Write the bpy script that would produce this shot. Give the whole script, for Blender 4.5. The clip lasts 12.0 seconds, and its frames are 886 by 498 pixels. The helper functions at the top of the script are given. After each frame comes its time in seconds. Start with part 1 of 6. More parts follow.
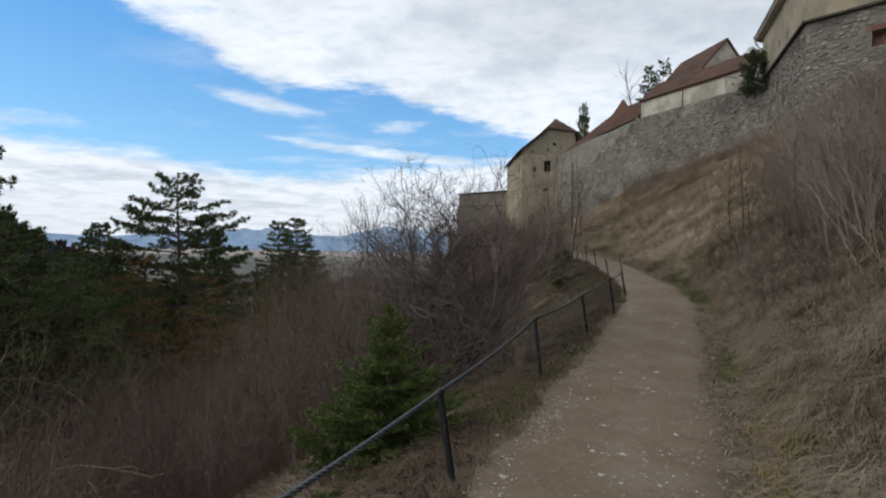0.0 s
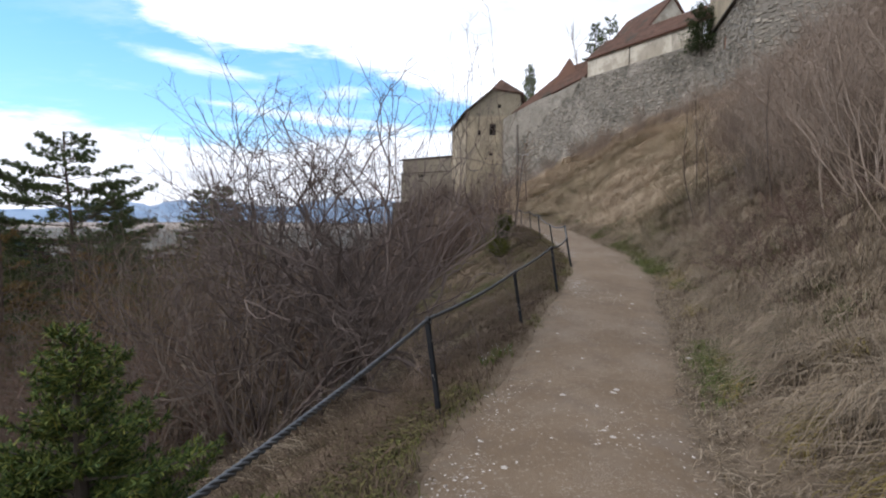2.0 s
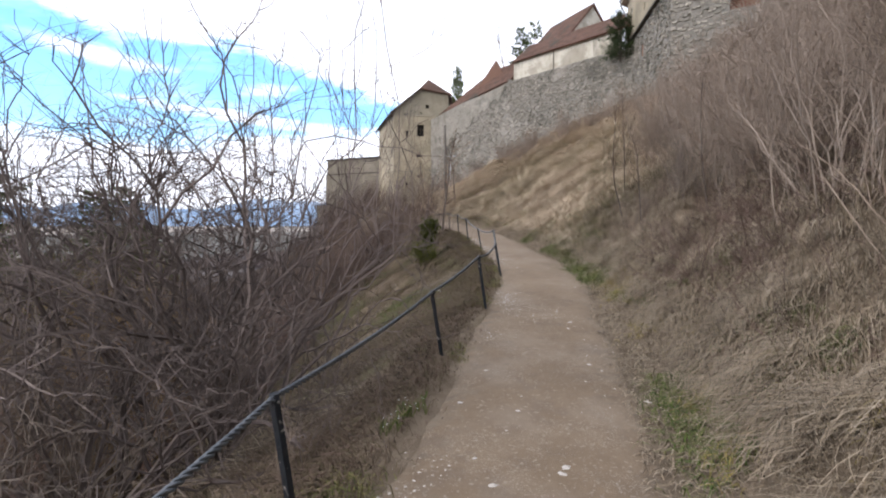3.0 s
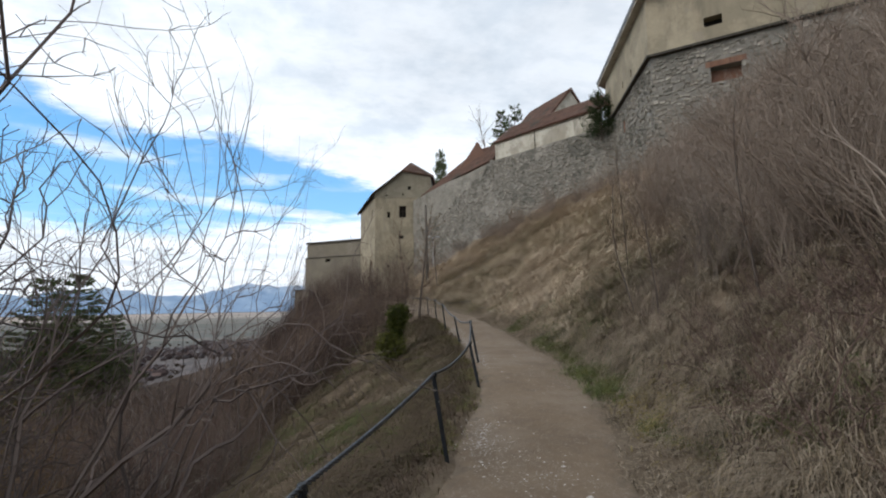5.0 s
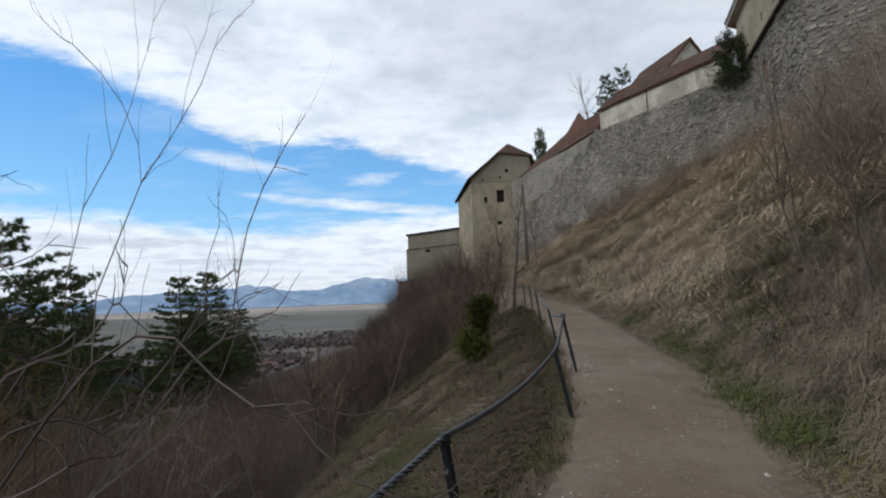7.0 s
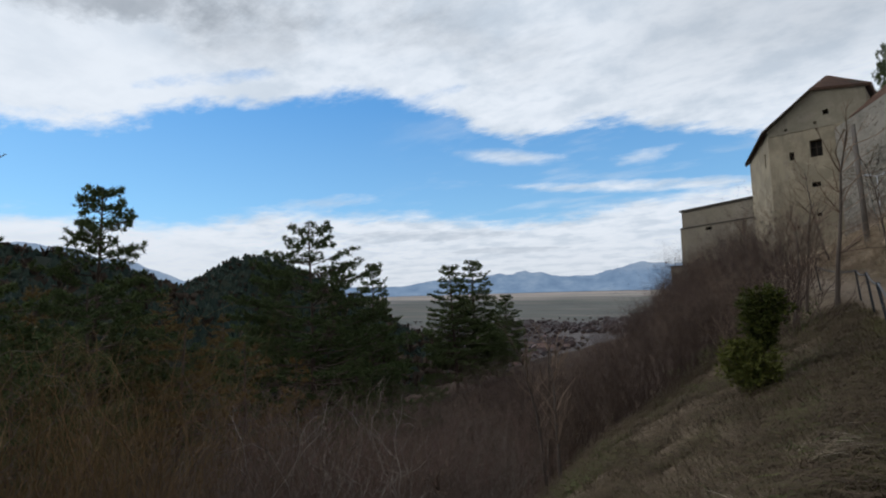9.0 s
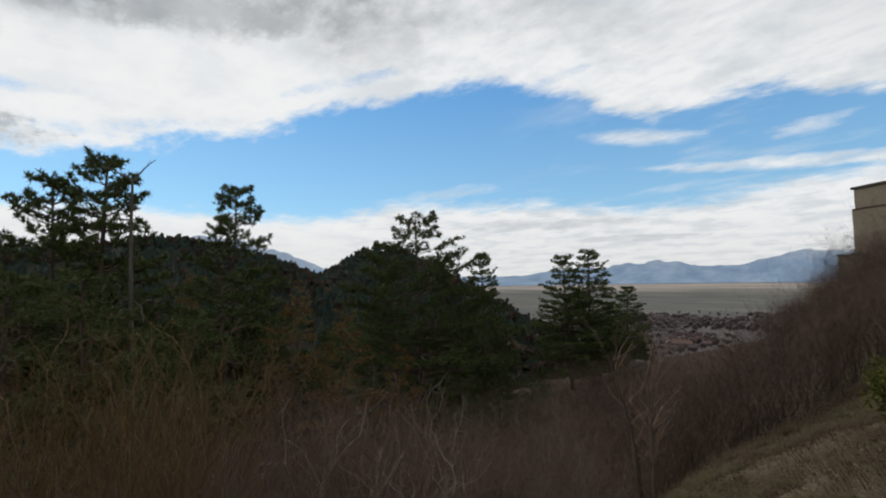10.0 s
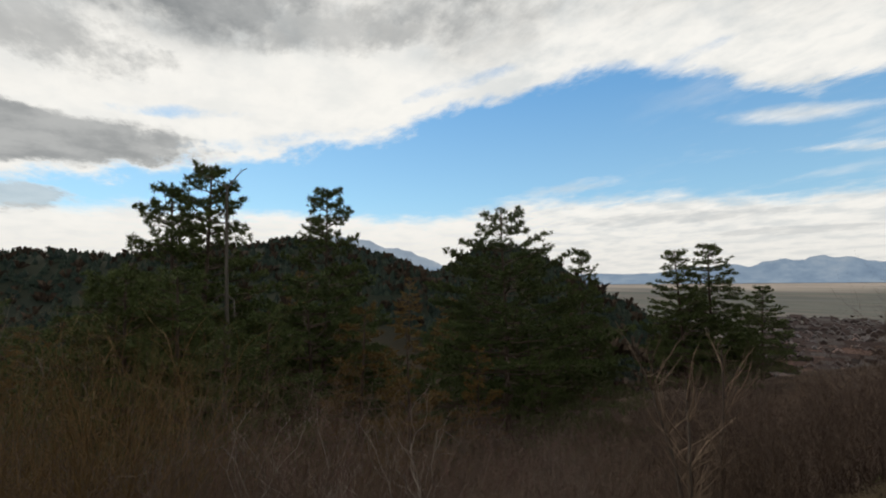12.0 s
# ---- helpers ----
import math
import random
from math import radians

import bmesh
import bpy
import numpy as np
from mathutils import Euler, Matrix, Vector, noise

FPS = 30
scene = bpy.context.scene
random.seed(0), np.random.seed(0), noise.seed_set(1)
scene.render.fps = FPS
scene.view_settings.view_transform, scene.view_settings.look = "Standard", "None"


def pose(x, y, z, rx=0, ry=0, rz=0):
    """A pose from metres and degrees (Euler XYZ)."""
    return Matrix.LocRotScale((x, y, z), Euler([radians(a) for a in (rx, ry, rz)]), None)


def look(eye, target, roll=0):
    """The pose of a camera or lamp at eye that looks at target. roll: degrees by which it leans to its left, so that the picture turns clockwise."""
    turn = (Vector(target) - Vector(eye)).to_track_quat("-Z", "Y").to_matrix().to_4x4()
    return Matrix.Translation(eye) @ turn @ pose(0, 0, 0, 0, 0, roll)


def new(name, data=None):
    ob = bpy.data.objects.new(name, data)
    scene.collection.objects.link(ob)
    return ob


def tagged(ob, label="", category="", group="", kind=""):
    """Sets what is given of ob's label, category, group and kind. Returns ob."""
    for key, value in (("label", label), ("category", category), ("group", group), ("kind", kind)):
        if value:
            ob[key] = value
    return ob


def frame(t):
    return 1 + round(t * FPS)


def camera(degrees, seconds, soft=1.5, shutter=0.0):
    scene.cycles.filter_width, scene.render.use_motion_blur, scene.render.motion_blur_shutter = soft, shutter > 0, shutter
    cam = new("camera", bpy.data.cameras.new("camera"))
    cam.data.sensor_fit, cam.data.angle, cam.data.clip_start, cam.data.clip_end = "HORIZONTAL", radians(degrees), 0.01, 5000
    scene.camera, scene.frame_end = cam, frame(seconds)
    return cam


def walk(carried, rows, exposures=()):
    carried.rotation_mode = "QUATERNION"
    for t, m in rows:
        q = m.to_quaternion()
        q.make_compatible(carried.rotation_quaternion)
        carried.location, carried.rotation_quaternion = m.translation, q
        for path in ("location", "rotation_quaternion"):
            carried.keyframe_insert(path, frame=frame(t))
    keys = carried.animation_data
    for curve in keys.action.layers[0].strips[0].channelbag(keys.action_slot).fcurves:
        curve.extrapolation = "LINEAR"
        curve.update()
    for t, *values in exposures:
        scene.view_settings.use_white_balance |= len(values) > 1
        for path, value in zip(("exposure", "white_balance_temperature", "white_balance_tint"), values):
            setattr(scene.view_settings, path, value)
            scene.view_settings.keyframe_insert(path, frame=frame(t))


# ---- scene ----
cam = camera(86.6, 12.0, soft=2.0)
PATH = [
    (0, (0.041, 0.05, 1.658), (0.035, 2.05, 1.647), 1.4),
    (0.5, (0.349, 0.575, 1.603), (0.422, 2.573, 1.546), 1.7),
    (1, (0.504, 1.174, 1.539), (0.597, 3.17, 1.455), 1.5),
    (1.5, (0.721, 1.8, 1.53), (0.858, 3.792, 1.412), 2.1),
    (2, (0.961, 2.413, 1.577), (1.164, 4.398, 1.439), 0.6),
    (2.5, (1.144, 3.112, 1.612), (1.471, 5.081, 1.484), 1.0),
    (3, (1.45, 3.712, 1.619), (1.939, 5.647, 1.494), 0.4),
    (3.5, (1.698, 4.39, 1.618), (2.249, 6.313, 1.583), 0.8),
    (5.5, (2.884, 6.623, 1.766), (3.392, 8.542, 2.009), -1.3),
    (6, (3.121, 7.195, 1.722), (3.503, 9.146, 1.944), -1.6),
    (6.5, (3.424, 7.727, 1.704), (3.695, 9.699, 1.898), -1.6),
    (8.5, (4.18, 10.279, 1.77), (3.426, 12.123, 1.954), -2.2),
    (9, (4.425, 10.923, 1.801), (3.433, 12.651, 1.965), -1.7),
    (9.5, (4.633, 11.571, 1.815), (3.400, 13.139, 1.953), -2.0),
    (10, (4.812, 12.234, 1.853), (3.410, 13.654, 1.983), -1.1),
    (10.5, (5.020, 12.852, 1.867), (3.504, 14.150, 2.002), -0.9),
    (11, (5.175, 13.437, 1.857), (3.581, 14.638, 1.994), -0.5),
    (11.5, (5.381, 14.015, 1.844), (3.743, 15.155, 1.983), -0.4),
    (12, (5.536, 14.579, 1.851), (3.824, 15.605, 1.979), -0.9),
]
EXPOSURES = [(0.0, -0.12, 6250, 10), (0.5, 0.02, 6250, 10), (1.0, 0.25, 6250, 11), (1.5, 0.40, 6250, 13), (2.0, 0.54, 6250, 15), (2.5, 0.74, 6250, 16), (3.0, 0.98, 6250, 16), (3.5, 1.04, 6250, 14), (5.3, 0.05, 6250, 10), (5.5, 0.02, 6250, 10), (6.0, -0.03, 6200, 10), (6.5, -0.06, 6150, 10), (8.5, -0.34, 5950, 10), (9.5, -0.32, 6500, 10), (10.5, -0.26, 6900, 10), (12.0, -0.22, 7200, 10)]
walk(cam, [(t, look(eye, target, roll)) for t, eye, target, roll in PATH], EXPOSURES)

# ---- sky and sun ----
SUN_AZ, SUN_EL = 100.0, 38.0  # degrees to the left of +y, above the horizon
sun_dir = Vector((-math.sin(radians(SUN_AZ)) * math.cos(radians(SUN_EL)), math.cos(radians(SUN_AZ)) * math.cos(radians(SUN_EL)), math.sin(radians(SUN_EL))))
sun = new("sun", bpy.data.lights.new("sun", "SUN"))
sun.data.energy, sun.data.angle, sun.data.color = 1.9, radians(62), (1.0, 0.93, 0.85)
sun.matrix_world = look(sun_dir * 50, (0, 0, 0))

world = bpy.data.worlds.new("sky")
scene.world = world
world.use_nodes = True


def set_props(n, props):
    """Sets the few node settings that the trees below use."""
    if "operation" in props:
        n.operation = props["operation"]
    if "use_clamp" in props:
        n.use_clamp = props["use_clamp"]
    if "interpolation_type" in props:
        n.interpolation_type = props["interpolation_type"]
    if "data_type" in props:
        n.data_type = props["data_type"]
    if "sky_type" in props:
        n.sky_type, n.sun_disc = props["sky_type"], False
        n.sun_elevation, n.sun_rotation = props["sun_elevation"], props["sun_rotation"]
        n.air_density, n.dust_density, n.ozone_density = 1.0, 0.3, 3.0
    return n


class Nodes:
    """A small helper to write node trees."""

    def __init__(self, tree):
        self.tree = tree
        tree.nodes.clear()

    def put(self, value, socket):
        if isinstance(value, bpy.types.NodeSocket):
            self.tree.links.new(value, socket)
        else:
            socket.default_value = value

    def node(self, kind, **props):
        n = self.tree.nodes.new(kind)
        return set_props(n, props)

    def math(self, op, a, b=0.0, c=0.0, clamp=False):
        n = self.node("ShaderNodeMath", operation=op, use_clamp=clamp)
        for value, socket in zip((a, b, c), n.inputs):
            self.put(value, socket)
        return n.outputs[0]

    def vmath(self, op, a, b=(0, 0, 0), scale=1.0):
        n = self.node("ShaderNodeVectorMath", operation=op)
        self.put(a, n.inputs[0])
        self.put(b, n.inputs[1])
        if op == "SCALE":
            self.put(scale, n.inputs[3])
        return n.outputs[0]

    def step(self, x, lo, hi):
        n = self.node("ShaderNodeMapRange", interpolation_type="SMOOTHSTEP")
        self.put(x, n.inputs[0])
        for value, socket in zip((lo, hi, 0.0, 1.0), n.inputs[1:5]):
            self.put(value, socket)
        return n.outputs[0]

    def noise(self, vec, scale, detail=5.0, rough=0.55, kind="Fac"):
        n = self.node("ShaderNodeTexNoise")
        self.put(vec, n.inputs["Vector"])
        n.inputs["Scale"].default_value, n.inputs["Detail"].default_value, n.inputs["Roughness"].default_value = scale, detail, rough
        return n.outputs[kind]

    def mix(self, fac, a, b):
        n = self.node("ShaderNodeMix", data_type="RGBA")
        self.put(fac, n.inputs[0])
        for value, socket in ((a, n.inputs[6]), (b, n.inputs[7])):
            self.put((*value, 1.0) if isinstance(value, tuple) and len(value) == 3 else value, socket)
        return n.outputs[2]

    def ramp(self, fac, stops, mode="LINEAR"):
        n = self.node("ShaderNodeValToRGB")
        n.color_ramp.interpolation = mode
        e = n.color_ramp.elements
        while len(e) < len(stops):
            e.new(0.5)
        for el, (at, col) in zip(e, stops):
            el.position, el.color = at, (*col, 1.0) if len(col) == 3 else col
        self.put(fac, n.inputs[0])
        return n.outputs[0]


def build_sky():
    k = Nodes(world.node_tree)
    d = k.node("ShaderNodeTexCoord").outputs["Generated"]
    sep = k.node("ShaderNodeSeparateXYZ")
    k.put(d, sep.inputs[0])
    x, y, z = sep.outputs
    add, sub, mul = (lambda a, b: k.math("ADD", a, b)), (lambda a, b: k.math("SUBTRACT", a, b)), (lambda a, b: k.math("MULTIPLY", a, b))
    el = mul(k.math("ARCSINE", z), 57.2958)
    az = mul(k.math("ARCTAN2", mul(x, -1.0), y), 57.2958)
    # cloud sheets lie on a high plane, so they flatten towards the horizon
    depth = add(k.math("MAXIMUM", z, 0.0), 0.12)
    comb = k.node("ShaderNodeCombineXYZ")
    k.put(k.math("DIVIDE", x, depth), comb.inputs[0])
    k.put(k.math("DIVIDE", y, depth), comb.inputs[1])
    plane = comb.outputs[0]
    turned = k.node("ShaderNodeMapping")
    k.put(plane, turned.inputs[0])
    turned.inputs["Rotation"].default_value = (0, 0, radians(35))
    turned.inputs["Scale"].default_value = (0.75, 1.5, 1.0)

    def centred(vec, scale, detail=6, rough=0.6):
        return sub(k.noise(vec, scale, detail, rough), 0.5)

    n_big, n_fine = centred(turned.outputs[0], 0.9), centred(turned.outputs[0], 3.8, 7, 0.64)
    n_low, n_puff = centred(plane, 1.6, 2, 0.5), centred(plane, 3.2, 8, 0.62)
    wisps = centred(turned.outputs[0], 9.0, 5, 0.6)

    def patch(a, e, ra, re, tilt=0.0, rough=1.4, soft=0.8):
        """An oval of cloud round azimuth a and elevation e, with a torn edge."""
        da, de = sub(az, a), sub(sub(el, e), mul(sub(az, a), tilt))
        da, de = k.math("DIVIDE", da, ra), k.math("DIVIDE", de, re)
        inside = sub(1.0, add(mul(da, da), mul(de, de)))
        return k.step(add(inside, add(mul(n_puff, rough * 1.6), mul(n_fine, rough * 1.6))), 0.0, soft)

    # lower edge of the high cloud deck, by azimuth
    a01 = k.math("DIVIDE", add(az, 30.0), 150.0, clamp=True)
    edge = [(-30, 9), (-9, 13.0), (0, 15.6), (7, 17.4), (14, 17.3), (20, 17.3), (25.5, 18.9), (29, 20.8), (38, 22.6), (50, 21.0), (60, 19.4), (66, 16.6), (72, 15.4), (84, 13.0), (96, 10.5), (120, 7)]
    lower = mul(k.ramp(a01, [((a + 30) / 150, (e / 40,) * 3) for a, e in edge]), 40.0)
    ragged = add(add(mul(n_big, 2.4), mul(n_fine, 4.6)), add(mul(n_puff, 4.4), mul(wisps, 1.6)))
    over = add(sub(el, lower), ragged)
    deck = k.step(over, -0.7, 1.5)
    # the deck is torn by blue gaps above its edge in the west and over the middle
    for a, e, ra, re, tilt in ((57, 22.8, 7, 0.9, -0.22), (30, 23.0, 5, 0.8, -0.25), (80, 15.8, 13, 0.9, -0.16), (90, 17.8, 9, 0.7, -0.1)):
        deck = mul(deck, sub(1.0, mul(patch(a, e, ra, re, tilt, 2.8, 2.4), 0.75)))
    # white bank above the horizon
    top = k.ramp(a01, [((a + 30) / 150, (e / 20,) * 3) for a, e in [(-30, 13), (-4, 10.6), (8, 9.4), (16, 8.0), (24, 7.8), (30, 8.8), (37, 9.3), (50, 9.4), (60, 7.6), (80, 8.2), (102, 8.4), (120, 8)]])
    top = add(mul(top, 20.0), add(mul(n_big, 1.8), add(mul(n_puff, 3.2), mul(n_fine, 1.6))))
    bank = k.step(sub(top, el), -0.5, 1.5)
    # thin torn streaks in the blue
    thin = k.math("MAXIMUM", mul(patch(20.5, 15.2, 8.5, 1.2, 0.13, 1.3, 1.5), 0.8), mul(patch(6, 10.7, 18, 0.9, 0.075, 1.2, 1.3), 0.9))
    thin = k.math("MAXIMUM", thin, mul(patch(5, 14.0, 5, 1.0, -0.1, 1.8, 1.3), 0.55))
    thin = k.math("MAXIMUM", thin, mul(patch(44, 10.4, 7, 1.0, -0.1, 1.6, 1.5), 0.5))
    veil = mul(mul(k.step(k.noise(turned.outputs[0], 1.9, 6, 0.6), 0.50, 0.72), 0.28), k.step(sub(40.0, az), 0.0, 16.0))
    cover = k.math("MAXIMUM", k.math("MAXIMUM", deck, bank), k.math("MAXIMUM", thin, veil), clamp=True)
    # cloud shade: grey undersides high up and to the west, bright rims
    grey = mul(k.step(over, 3.0, 10.0), k.step(add(az, mul(n_big, 60.0)), -10.0, 75.0))
    lump = k.step(add(k.noise(plane, 1.7, 7, 0.6), mul(n_fine, 0.35)), 0.40, 0.62)
    grey = mul(grey, add(0.18, mul(lump, 0.82)))
    clear = mul(k.step(az, 46.0, 62.0), k.step(add(el, mul(n_low, 9.0)), 27.5, 23.0))
    grey = mul(grey, sub(1.0, mul(clear, 0.92)))
    east = mul(k.step(az, 22.0, -14.0), k.step(el, 15.0, 26.0))
    grey = k.math("MAXIMUM", grey, mul(east, 0.42))
    # dark low clouds in the west
    west = k.math("MAXIMUM", patch(103, 13.9, 19, 2.9, -0.03, 0.9, 0.5), mul(patch(104, 8.2, 9, 1.6, 0.0, 1.6, 0.8), 0.7))
    west = k.math("MAXIMUM", west, mul(patch(101, 23.5, 14, 4.0, 0.1, 1.6, 0.9), 0.75))
    west = k.math("MAXIMUM", west, mul(patch(72, 28.5, 20, 3.6, -0.05, 1.5, 1.0), 0.75))
    grey = k.math("MAXIMUM", grey, mul(west, 0.9), clamp=True)
    cover = k.math("MAXIMUM", cover, west, clamp=True)
    soft = mul(k.step(k.noise(plane, 2.9, 8, 0.6), 0.40, 0.66), 0.7)
    small = mul(k.step(k.noise(turned.outputs[0], 8.0, 6, 0.6), 0.44, 0.66), 0.3)
    soft = mul(k.math("MAXIMUM", soft, small), sub(1.0, mul(clear, 0.6)))
    cloud = k.mix(soft, (1.05, 1.09, 1.13), (0.66, 0.75, 0.84))
    shade = k.mix(k.step(k.noise(plane, 3.5, 6, 0.6), 0.35, 0.65), (0.29, 0.325, 0.365), (0.46, 0.50, 0.545))
    cloud = k.mix(grey, cloud, shade)
    low = k.step(el, 9.0, 0.0)
    flat = k.math("MAXIMUM", patch(33, 6.3, 14, 0.8, 0.0, 1.6, 1.2), patch(22, 4.2, 8, 0.5, 0.0, 1.8, 1.0))
    cloud = k.mix(mul(low, 0.5), cloud, (0.82, 0.84, 0.86))
    cloud = k.mix(mul(flat, 0.45), cloud, (0.50, 0.56, 0.63))
    sky = k.node("ShaderNodeTexSky", sky_type="NISHITA", sun_elevation=radians(SUN_EL), sun_rotation=radians(-SUN_AZ))
    blue = k.vmath("MULTIPLY", k.vmath("SCALE", sky.outputs[0], scale=0.14), (0.9, 1.35, 1.5))
    deep = k.ramp(k.math("DIVIDE", el, 60.0, clamp=True), [(0.0, (0.50, 0.70, 0.90)), (0.16, (0.32, 0.60, 0.90)), (0.36, (0.15, 0.42, 0.84)), (1.0, (0.06, 0.22, 0.60))])
    blue = k.mix(0.68, blue, deep)
    col = k.mix(cover, blue, cloud)
    bg = k.node("ShaderNodeBackground")
    k.put(col, bg.inputs[0])
    bg.inputs[1].default_value = 1.0
    out = k.node("ShaderNodeOutputWorld")
    k.put(bg.outputs[0], out.inputs[0])


build_sky()

# ---- materials ----


def material(name, colours, scale=4.0, rough=0.85, metal=0.0, bump=0.3, bump_scale=40.0, bump_dist=0.01, fine=0.35, island=0.0, by_object=0.0, stretch=(1, 1, 1), spots=None, extra=None, spec=0.3):
    """A surface of several colours mixed at two scales, with fine relief. island, by_object: how far single pieces differ."""
    m = bpy.data.materials.new(name)
    m.use_nodes = True
    k = Nodes(m.node_tree)
    co = k.node("ShaderNodeTexCoord").outputs["Object"]
    mp = k.node("ShaderNodeMapping")
    k.put(co, mp.inputs[0])
    mp.inputs["Scale"].default_value = stretch
    vec = mp.outputs[0]
    big, small = k.noise(vec, scale, 6, 0.6), k.noise(vec, scale * 9, 5, 0.65)
    fac = k.math("ADD", k.math("MULTIPLY", big, 1.0 - fine), k.math("MULTIPLY", small, fine))
    if island:
        r = k.node("ShaderNodeNewGeometry").outputs["Random Per Island"]
        fac = k.math("ADD", k.math("MULTIPLY", fac, 1.0 - island), k.math("MULTIPLY", r, island))
    if by_object:
        r = k.node("ShaderNodeObjectInfo").outputs["Random"]
        fac = k.math("ADD", k.math("MULTIPLY", fac, 1.0 - by_object), k.math("MULTIPLY", r, by_object))
    lo, hi = (0.28, 0.72) if not (island or by_object) else (0.15, 0.85)
    n = len(colours)
    col = k.ramp(fac, [(lo + (hi - lo) * i / max(n - 1, 1), c) for i, c in enumerate(colours)])
    if spots:
        sc, th, c = spots
        col = k.mix(k.step(k.noise(vec, sc, 5, 0.6), th, th + 0.12), col, c)
    if extra:
        col = extra(k, vec, col)
    b = k.node("ShaderNodeBsdfPrincipled")
    k.put(col, b.inputs["Base Color"])
    k.put(k.math("ADD", rough - 0.1, k.math("MULTIPLY", small, 0.2), clamp=True), b.inputs["Roughness"])
    b.inputs["Metallic"].default_value = metal
    b.inputs["Specular IOR Level"].default_value = spec
    if bump:
        bn = k.node("ShaderNodeBump")
        bn.inputs["Strength"].default_value, bn.inputs["Distance"].default_value = bump, bump_dist
        k.put(k.noise(vec, bump_scale, 6, 0.65), bn.inputs["Height"])
        k.put(bn.outputs[0], b.inputs["Normal"])
    o = k.node("ShaderNodeOutputMaterial")
    k.put(b.outputs[0], o.inputs[0])
    return m


def plain(name, col, rough=0.8, metal=0.0):
    return material(name, [tuple(c * 0.8 for c in col), col, tuple(min(1, c * 1.15) for c in col)], 6, rough, metal, 0.15, 60)


def fields(k, vec, col):
    """Far down in the valley the ground turns to fields; on the hills to woodland floor."""
    sep = k.node("ShaderNodeSeparateXYZ")
    k.put(vec, sep.inputs[0])
    low = k.step(sep.outputs[2], -30.0, -60.0)
    mp = k.node("ShaderNodeMapping")
    k.put(vec, mp.inputs[0])
    mp.inputs["Scale"].default_value = (0.0022, 0.0065, 0.0)
    mp.inputs["Rotation"].default_value = (0, 0, 0.3)
    v = k.node("ShaderNodeTexVoronoi")
    k.put(mp.outputs[0], v.inputs["Vector"])
    v.inputs["Scale"].default_value = 2.2
    s2 = k.node("ShaderNodeSeparateXYZ")
    k.put(v.outputs["Color"], s2.inputs[0])
    strip = k.ramp(s2.outputs[0], [(0.0, (0.13, 0.12, 0.105)), (0.3, (0.18, 0.155, 0.135)), (0.55, (0.24, 0.21, 0.185)), (0.75, (0.14, 0.15, 0.115)), (1.0, (0.30, 0.265, 0.235))])
    strip = k.mix(k.math("MULTIPLY", k.noise(vec, 0.004, 5, 0.6), 0.25), strip, (0.21, 0.19, 0.175))
    bands = k.node("ShaderNodeMapping")
    k.put(vec, bands.inputs[0])
    bands.inputs["Rotation"].default_value = (0, 0, -0.35)
    bands.inputs["Scale"].default_value = (0.0006, 0.0030, 0.0)
    b = k.noise(bands.outputs[0], 1.0, 6, 0.65)
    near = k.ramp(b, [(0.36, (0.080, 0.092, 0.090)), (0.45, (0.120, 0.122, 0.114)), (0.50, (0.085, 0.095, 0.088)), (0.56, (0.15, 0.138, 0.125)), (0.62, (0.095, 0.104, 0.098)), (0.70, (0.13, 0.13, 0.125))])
    # far fields are paler: distant haze and sunlight are put into the colour
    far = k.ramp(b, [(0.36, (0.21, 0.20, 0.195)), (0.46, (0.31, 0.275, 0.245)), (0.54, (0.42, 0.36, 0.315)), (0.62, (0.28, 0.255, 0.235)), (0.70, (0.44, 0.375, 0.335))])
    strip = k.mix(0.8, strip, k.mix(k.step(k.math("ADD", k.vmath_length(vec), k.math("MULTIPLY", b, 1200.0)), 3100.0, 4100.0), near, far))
    # town ground: haze of distance is put into its dull mauve tone
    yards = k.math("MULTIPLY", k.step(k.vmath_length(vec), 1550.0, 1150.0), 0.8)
    strip = k.mix(yards, strip, k.ramp(k.noise(vec, 0.03, 5, 0.65), [(0.35, (0.075, 0.067, 0.068)), (0.65, (0.16, 0.137, 0.135))]))
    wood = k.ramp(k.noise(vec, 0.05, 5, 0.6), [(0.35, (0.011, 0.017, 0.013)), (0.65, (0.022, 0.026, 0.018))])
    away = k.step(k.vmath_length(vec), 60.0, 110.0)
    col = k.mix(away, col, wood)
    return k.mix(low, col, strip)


def _length(self, v):
    n = self.node("ShaderNodeVectorMath", operation="LENGTH")
    self.put(v, n.inputs[0])
    return n.outputs["Value"]


Nodes.vmath_length = _length


def slope_green(k, vec, col):
    """Fresh green showing through the dead grass in patches."""
    g = k.math("MULTIPLY", k.step(k.noise(vec, 0.55, 5, 0.6), 0.54, 0.66), 0.65)
    col = k.mix(g, col, (0.075, 0.085, 0.030))
    # litter mask: a darker brown ground colour under the thicket
    litter = k.node("ShaderNodeAttribute")
    litter.attribute_name = "litter"
    col = k.mix(litter.outputs["Fac"], col, k.ramp(k.noise(vec, 5.0, 6, 0.7), [(0.35, (0.036, 0.026, 0.020)), (0.65, (0.088, 0.062, 0.046))]))
    worn = k.node("ShaderNodeAttribute")
    worn.attribute_name = "worn"
    col = k.mix(worn.outputs["Fac"], col, k.ramp(k.noise(vec, 3.0, 6, 0.65), [(0.35, (0.10, 0.078, 0.056)), (0.65, (0.172, 0.138, 0.102))]))
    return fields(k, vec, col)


M = {}
